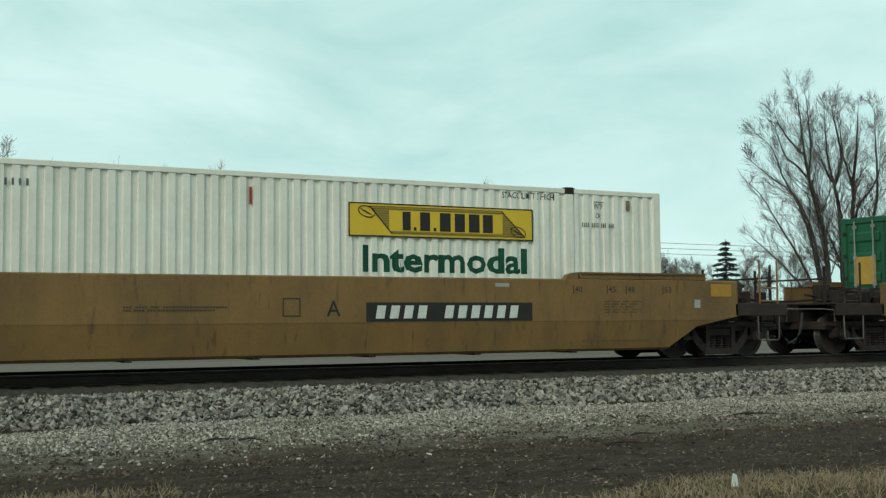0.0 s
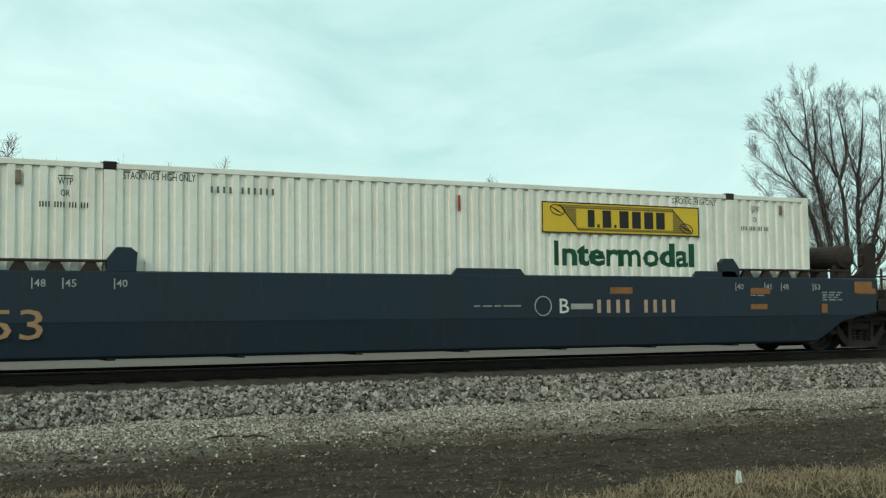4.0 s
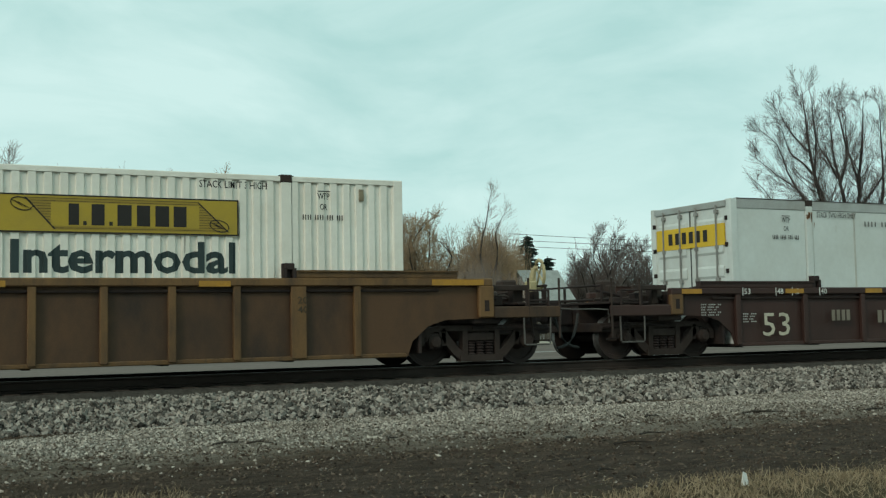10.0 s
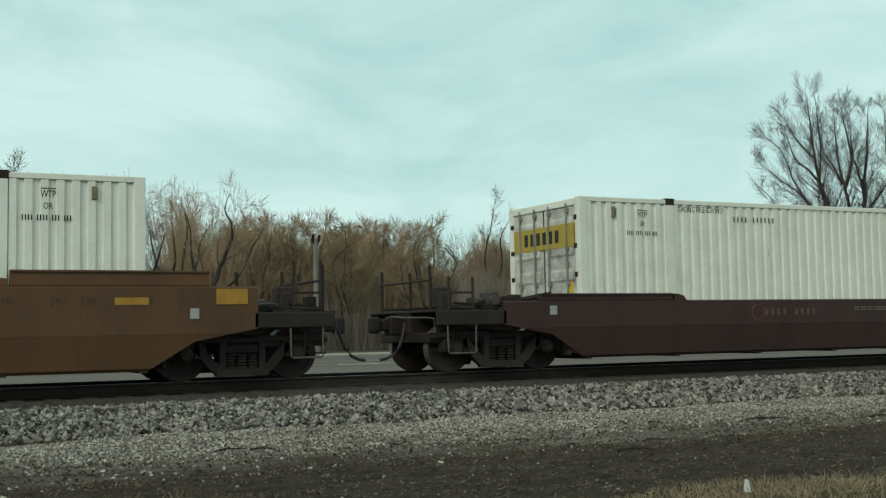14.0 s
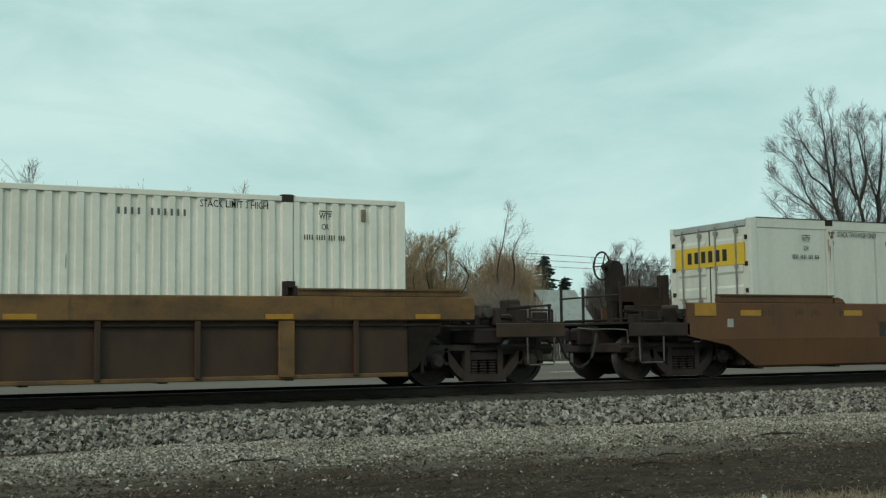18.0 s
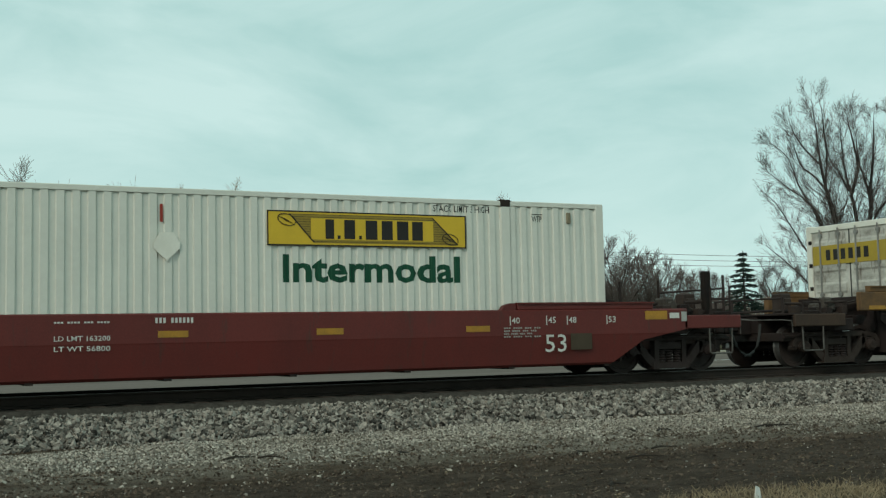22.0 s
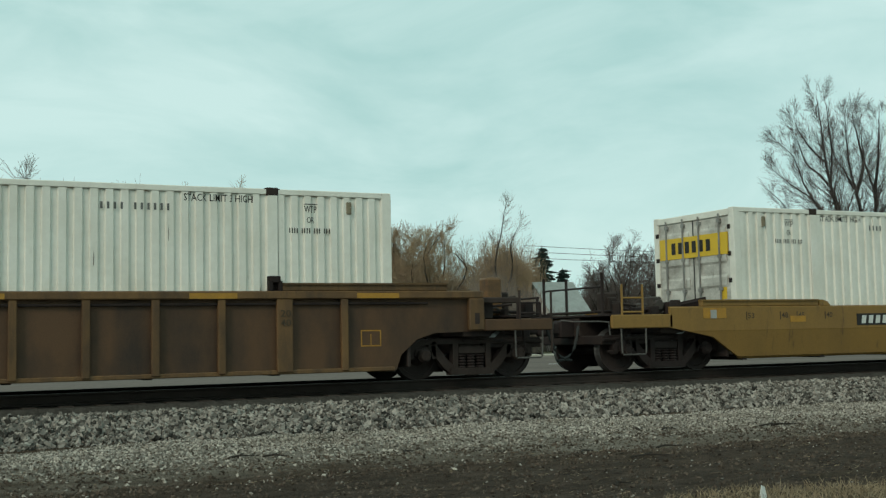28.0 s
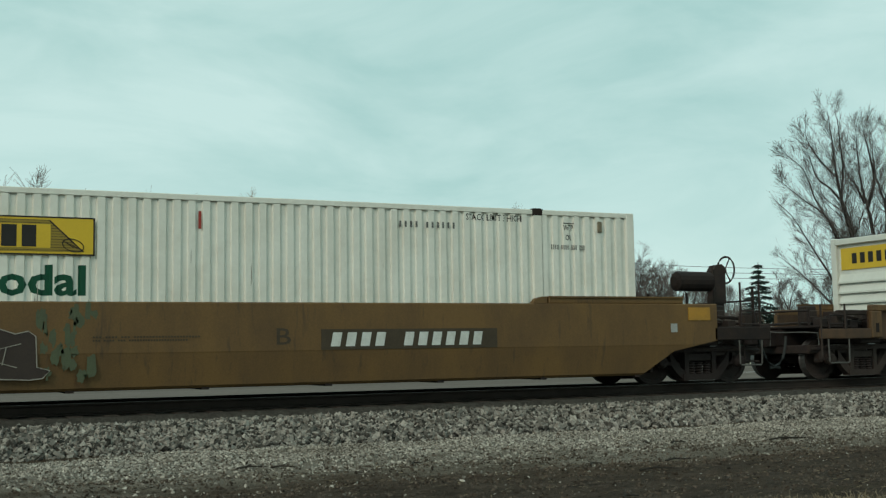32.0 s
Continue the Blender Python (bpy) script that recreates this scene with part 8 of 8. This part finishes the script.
# the great trees beside the road, each with its own stems
BIG = "great leafless tree with tall upswept stems"
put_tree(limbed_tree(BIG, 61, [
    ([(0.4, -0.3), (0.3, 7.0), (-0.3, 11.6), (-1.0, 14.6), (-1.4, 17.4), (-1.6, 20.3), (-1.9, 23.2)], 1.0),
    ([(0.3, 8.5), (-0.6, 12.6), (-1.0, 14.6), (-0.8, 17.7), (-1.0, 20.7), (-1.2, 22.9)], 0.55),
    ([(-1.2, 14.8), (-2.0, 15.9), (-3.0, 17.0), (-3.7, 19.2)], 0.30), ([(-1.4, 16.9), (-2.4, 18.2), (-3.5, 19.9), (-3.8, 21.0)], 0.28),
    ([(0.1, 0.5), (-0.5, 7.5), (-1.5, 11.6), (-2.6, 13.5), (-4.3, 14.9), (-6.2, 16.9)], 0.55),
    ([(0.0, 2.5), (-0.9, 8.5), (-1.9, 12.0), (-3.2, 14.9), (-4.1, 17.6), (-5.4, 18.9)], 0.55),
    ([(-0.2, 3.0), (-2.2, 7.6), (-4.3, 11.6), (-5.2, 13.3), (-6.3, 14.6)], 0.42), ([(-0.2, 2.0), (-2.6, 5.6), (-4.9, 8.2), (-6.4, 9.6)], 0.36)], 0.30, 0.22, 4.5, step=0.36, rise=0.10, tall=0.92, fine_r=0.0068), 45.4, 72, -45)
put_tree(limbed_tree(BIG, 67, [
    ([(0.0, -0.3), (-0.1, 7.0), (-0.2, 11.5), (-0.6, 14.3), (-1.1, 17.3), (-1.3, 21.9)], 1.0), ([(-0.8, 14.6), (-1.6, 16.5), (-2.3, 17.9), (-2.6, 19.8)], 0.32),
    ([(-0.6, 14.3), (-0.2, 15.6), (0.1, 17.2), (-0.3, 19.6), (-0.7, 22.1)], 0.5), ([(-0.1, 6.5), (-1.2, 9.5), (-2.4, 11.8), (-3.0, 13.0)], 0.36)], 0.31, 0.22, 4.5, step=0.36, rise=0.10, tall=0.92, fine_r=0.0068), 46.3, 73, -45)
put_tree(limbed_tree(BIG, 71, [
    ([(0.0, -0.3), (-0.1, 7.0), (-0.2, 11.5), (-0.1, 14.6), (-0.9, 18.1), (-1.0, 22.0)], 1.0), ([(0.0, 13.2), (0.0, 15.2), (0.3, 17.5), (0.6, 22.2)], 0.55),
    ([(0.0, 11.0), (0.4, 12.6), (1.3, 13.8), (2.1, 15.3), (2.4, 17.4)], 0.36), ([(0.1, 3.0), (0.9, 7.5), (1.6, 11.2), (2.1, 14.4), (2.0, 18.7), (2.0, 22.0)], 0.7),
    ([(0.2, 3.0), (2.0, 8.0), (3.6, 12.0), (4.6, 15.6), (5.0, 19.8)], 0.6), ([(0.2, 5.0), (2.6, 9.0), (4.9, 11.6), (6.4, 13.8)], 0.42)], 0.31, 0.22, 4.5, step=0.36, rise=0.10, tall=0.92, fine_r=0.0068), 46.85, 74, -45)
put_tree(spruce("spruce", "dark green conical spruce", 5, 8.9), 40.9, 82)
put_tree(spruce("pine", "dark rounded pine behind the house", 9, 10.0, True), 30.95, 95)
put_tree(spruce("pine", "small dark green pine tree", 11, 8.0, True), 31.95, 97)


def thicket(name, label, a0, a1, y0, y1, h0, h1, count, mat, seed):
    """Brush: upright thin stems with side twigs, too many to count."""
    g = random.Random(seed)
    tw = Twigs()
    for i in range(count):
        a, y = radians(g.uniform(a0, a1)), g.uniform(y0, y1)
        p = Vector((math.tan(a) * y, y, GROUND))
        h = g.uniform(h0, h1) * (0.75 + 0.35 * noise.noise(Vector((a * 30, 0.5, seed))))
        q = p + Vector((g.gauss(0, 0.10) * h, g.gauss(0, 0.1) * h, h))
        tw.add(p, p.lerp(q, 0.6), 0.035, 0.022, 3)
        tw.add(p.lerp(q, 0.6), q, 0.018, 0.005, 3)
        for j in range(6):
            u = g.uniform(0.25, 0.97)
            b = p.lerp(q, u)
            tw.add(b, b + Vector((g.gauss(0, 0.5), g.gauss(0, 0.5), g.uniform(0.1, 1.0))) * h * 0.15, 0.011, 0.004, 3)
    return tagged(new(name, tw.data(name, mat)), label, "brush", kind="stuff")


thicket("thicket", "dense brown leafless brush", 12.9, 30.5, 84, 104, 7.8, 11.9, 18000, willow, 2)
thicket("thicket", "tall golden brown leafless willow crowns", 13.4, 24.0, 88, 104, 10.0, 15.0, 9500, willow, 31)
thicket("thicket", "dense grey brown brush under the trees", 1.0, 16.5, 82, 106, 3.5, 6.4, 6500, twig, 12)
thicket("thicket", "thin tall grey brush under the trees", 1.0, 14.5, 84, 104, 5.5, 9.4, 5600, twig, 15)
thicket("thicket", "grey brown leafless undergrowth", 2.0, 32.0, 80, 100, 2.5, 6.0, 9000, twig, 6)
thicket("thicket", "brown leafless shrubs before the house", 27.5, 30.6, 72, 80, 3.0, 6.5, 900, twig, 9)
thicket("thicket", "grey leafless scrub behind the road", 33.0, 40.5, 100, 118, 5.0, 9.0, 4500, far_twig, 21)
thicket("thicket", "grey leafless hedge far off", 31.0, 52.0, 108, 135, 3.5, 7.5, 8000, twig, 7)

# ---- houses, fence, pole and cables ----
siding = surface("siding", (0.62, 0.62, 0.59), 0.7, second=(0.45, 0.44, 0.4), amount=0.6, scale=1.2, bump=0.1)
shingle = surface("shingle", (0.30, 0.32, 0.30), 0.85, second=(0.2, 0.21, 0.2), amount=0.7, scale=1.5, bump=0.3)
pale_roof = surface("pale_roof", (0.66, 0.67, 0.66), 0.6, second=(0.45, 0.45, 0.45), amount=0.5, scale=1.2, bump=0.1)


def house(x, y, wide, deep, wall_h, ridge, roof_mat, label, along=False):
    """A small house; along: the ridge runs along the road, so that a roof slope faces it."""
    h = thing("house", label, "house", at=pose(x, y, GROUND))
    w = Mesh().box(0, wide, 0, 0.25, 0, wall_h).box(0, wide, deep - 0.25, deep, 0, wall_h).box(0, 0.25, 0.25, deep - 0.25, 0, wall_h).box(wide - 0.25, wide, 0.25, deep - 0.25, 0, wall_h)
    if along:
        for a in (0, wide - 0.25):
            w.prism([(0, wall_h), (deep, wall_h), (deep / 2, ridge - 0.1)], a, a + 0.25, axis="x")
    else:
        for a in (0, deep - 0.25):
            w.prism([(0, wall_h), (wide, wall_h), (wide / 2, ridge - 0.1)], a, a + 0.25)
    part("wall", w, siding, h)
    span = deep if along else wide
    for e in (-0.4, span + 0.4):
        zlow = wall_h - 0.4 * (ridge - wall_h) / (span / 2)
        outline = [(e, zlow), (span / 2, ridge), (span / 2, ridge + 0.14), (e, zlow + 0.14)]
        r = Mesh().prism(outline, -0.4, wide + 0.4, axis="x") if along else Mesh().prism(outline, -0.4, deep + 0.4)
        part("roof_slope", r, roof_mat, h)
    part("door", Mesh().box(wide * 0.2, wide * 0.2 + 0.95, -0.05, 0.02, 0.05, 2.05, 0.01), faded, h)
    win = part("window", Mesh().box(wide * 0.6, wide * 0.6 + 1.1, -0.04, 0.02, 0.95, 2.05, 0.01), siding, h)
    part("pane", Mesh().box(wide * 0.6 + 0.08, wide * 0.6 + 1.02, -0.05, -0.03, 1.03, 1.97), surface("dark_pane", (0.02, 0.025, 0.03), 0.1, bump=0, fine_amount=0), win)
    return h


house(5.3, 74.0, 5.2, 7.0, 2.6, 3.85, pale_roof, "low white house with a pale gabled roof")
house(50.0, 82.0, 3.3, 5.0, 3.4, 5.75, shingle, "house with a grey green shingled roof", True)
fence = thing("fence", "white rail fence in front of the house", "fence", at=pose(3.0, 69.0, GROUND))
for i in range(7):
    part("post", shared("fence_post", siding, lambda: Mesh().box(-0.06, 0.06, -0.06, 0.06, 0, 1.2, 0.01)), siding, fence, "", pose(i * 1.5, 0, 0))
for z in (0.45, 0.75, 1.05):
    part("rail", shared("fence_rail", siding, lambda: Mesh().box(0, 9.0, -0.09, -0.06, -0.06, 0.06)), siding, fence, "", pose(0, 0, z))

pole = thing("utility_pole", "grey wooden pole with two insulators on top", "utility pole", at=pose(22.05, 60.0, GROUND))
part("shaft", Mesh().tube([(0, 0, -0.5), (0, 0, 6.6)], [0.15, 0.12], 10), surface("pole_wood", (0.20, 0.18, 0.155), 0.85, second=(0.13, 0.11, 0.09), amount=0.8, scale=3, stretch=(1, 1, 0.1), bump=0.3), pole)
for s in (-0.16, 0.20):
    part("insulator", Mesh().tube([(s * 0.5, 0, 6.3), (s, 0, 6.55), (s + 0.03, 0, 6.82)], [0.05, 0.09, 0.07], 8), soot, pole)
for i, (z0, z1) in enumerate(((8.9, 8.6), (8.35, 8.1), (7.8, 7.6))):
    pts = [(52 + 44 * u, 90, z0 + (z1 - z0) * u - 1.0 * (u - u * u) * 1.2) for u in [j / 12 for j in range(13)]]
    tagged(new("cable", Mesh().tube(pts, 0.022, 5).data("cable", soot)), "thin dark overhead cable", "cable", "overhead cables")

# ---- near ground clutter ----
straw = surface("straw", (0.26, 0.20, 0.125), 0.85, second=(0.13, 0.10, 0.06), amount=0.8, scale=2, bump=0, by_island=0.35)
g = random.Random(14)
blades = Twigs()
for i in range(12500):
    if i % 12:
        x, y = g.uniform(2.5, 13.5), 7.7 - abs(g.gauss(0, 1.0)) + 0.25 * math.sin(i * 0.001)
        edge = 7.1 + 0.55 * noise.noise(Vector((x * 0.7, 2.0, 0.3))) + 0.03 * x
        if y > edge and g.random() > 0.06:
            y -= 0.8
    else:
        x, y = g.uniform(-0.5, 2.4), 9.7 - abs(g.gauss(0, 0.8))
    h = g.uniform(0.03, 0.11)
    p = Vector((x, y, ground_height(x, y) - 0.005))
    q = p + Vector((g.gauss(0, 0.7), g.gauss(0, 0.7), g.uniform(0.4, 1.2))).normalized() * h
    blades.add(p, q, 0.0035, 0.0012, 3)
tagged(new("grass", blades.data("grass", straw)), "short dry straw coloured grass", "grass", kind="stuff")

mx, my = rng.uniform(1.0, 18.0, 16000), rng.uniform(6.8, 12.4, 16000)
stones("clods", on_ground(mx, my), rng, (0.006, 0.034), clod, "dark crumbs of wet earth", "earth")
mx, my = rng.uniform(1.0, 18.0, 1300), rng.uniform(7.2, 12.4, 1300)
stones("pebbles", on_ground(mx, my), rng, (0.007, 0.020), stone, "grey pebbles in the mud", "pebbles")
stick_mat = surface("stick", (0.075, 0.055, 0.038), 0.9, bump=0.3, by_island=0.6)
litter = Twigs()
for i in range(900):
    x, y = g.uniform(1.0, 18.0), g.uniform(7.5, 15.0)
    p = Vector((x, y, ground_height(x, y) + 0.006))
    a = g.uniform(0, 6.28)
    litter.add(p, p + Vector((math.cos(a), math.sin(a), g.uniform(0, 0.25))) * g.uniform(0.03, 0.16), 0.0035, 0.002, 3)
tagged(new("straw_litter", litter.data("straw_litter", stick_mat)), "dark dead straw scattered over mud and gravel", "straw", kind="stuff")
pale_litter = Twigs()
for i in range(1500):
    x, y = g.uniform(1.0, 17.0), 7.2 + 5.6 * g.random() ** 1.4
    p = Vector((x, y, ground_height(x, y) + 0.008))
    a = g.gauss(0, 0.7)
    pale_litter.add(p, p + Vector((math.cos(a), math.sin(a), g.uniform(-0.05, 0.35))) * g.uniform(0.015, 0.06), 0.0026, 0.0014, 3)
tagged(new("straw_litter", pale_litter.data("straw_litter", straw)), "pale dead straw trodden into dark mud", "straw", kind="stuff")
stick_mat = surface("dead_wood", (0.035, 0.027, 0.02), 0.9, bump=0.3)
for i, (x, y, long, turn) in enumerate(((9.42, 12.73, 0.30, 20), (9.15, 12.85, 0.22, 70), (10.9, 12.5, 0.62, 5), (11.2, 12.6, 0.5, -12), (7.0, 10.95, 0.28, 35), (7.2, 10.3, 0.5, -8), (3.56, 13.0, 0.4, 12),
                                        (3.9, 12.8, 0.3, -20), (5.38, 12.17, 0.2, 40), (5.77, 8.52, 0.2, 15), (8.2, 11.2, 0.4, 8), (12.6, 11.9, 0.5, 4))):
    m = Mesh().tube([(0, 0, 0.02), (long * 0.4, 0.03, 0.035), (long, -0.02, 0.02)], [0.014, 0.012, 0.006], 6)
    m.tube([(long * 0.4, 0.03, 0.035), (long * 0.6, 0.10, 0.05)], [0.008, 0.004], 5)
    ob = new("stick", m.data("stick", stick_mat))
    ob.matrix_basis = pose(x, y, ground_height(x, y), 0, 0, turn)
    tagged(ob, "dark broken stick lying on the gravel", "stick", "sticks")
m = Mesh()
m.add([(0, 0, 0), (0.06, 0.01, 0.0), (0.055, 0.03, 0.09), (0.01, 0.02, 0.11), (0.0, 0.04, 0.0), (0.05, 0.05, 0.0)], [(0, 1, 2, 3), (4, 3, 2, 5), (0, 3, 4), (1, 5, 2), (0, 4, 5, 1)])
ob = new("paper_scrap", m.data("paper_scrap", ink_white))
ob.matrix_basis = pose(6.14, 7.05, ground_height(6.14, 7.05))
tagged(ob, "crumpled white paper scrap in dry grass", "litter")


def motions():
    """The train rolls past at a steady pace; its wheelsets turn while they pass."""
    for ob, x in TRAIN:
        walk(ob, [(t, pose(x + travelled(t), SIDE, ob.location.z)) for t in range(0, 33, 4)])
    for ob in ROLLING:
        home = ob.matrix_basis.translation.copy()
        x0 = ob.parent.parent.location.x - travelled(32) + ob.parent.location.x + home.x
        times = [i / FPS for i in range(32 * FPS + 1) if -6.0 < x0 + travelled(i / FPS) < 32.0]
        if not times:
            continue
        rows = [(t, pose(home.x, home.y, home.z, 0, math.degrees(travelled(t) / 0.418) % 360.0, 0)) for t in times]
        if times[0] > 0:
            rows.insert(0, (0, rows[0][1]))
        if times[-1] < 32:
            rows.append((32, rows[-1][1]))
        walk(ob, rows)


motions()
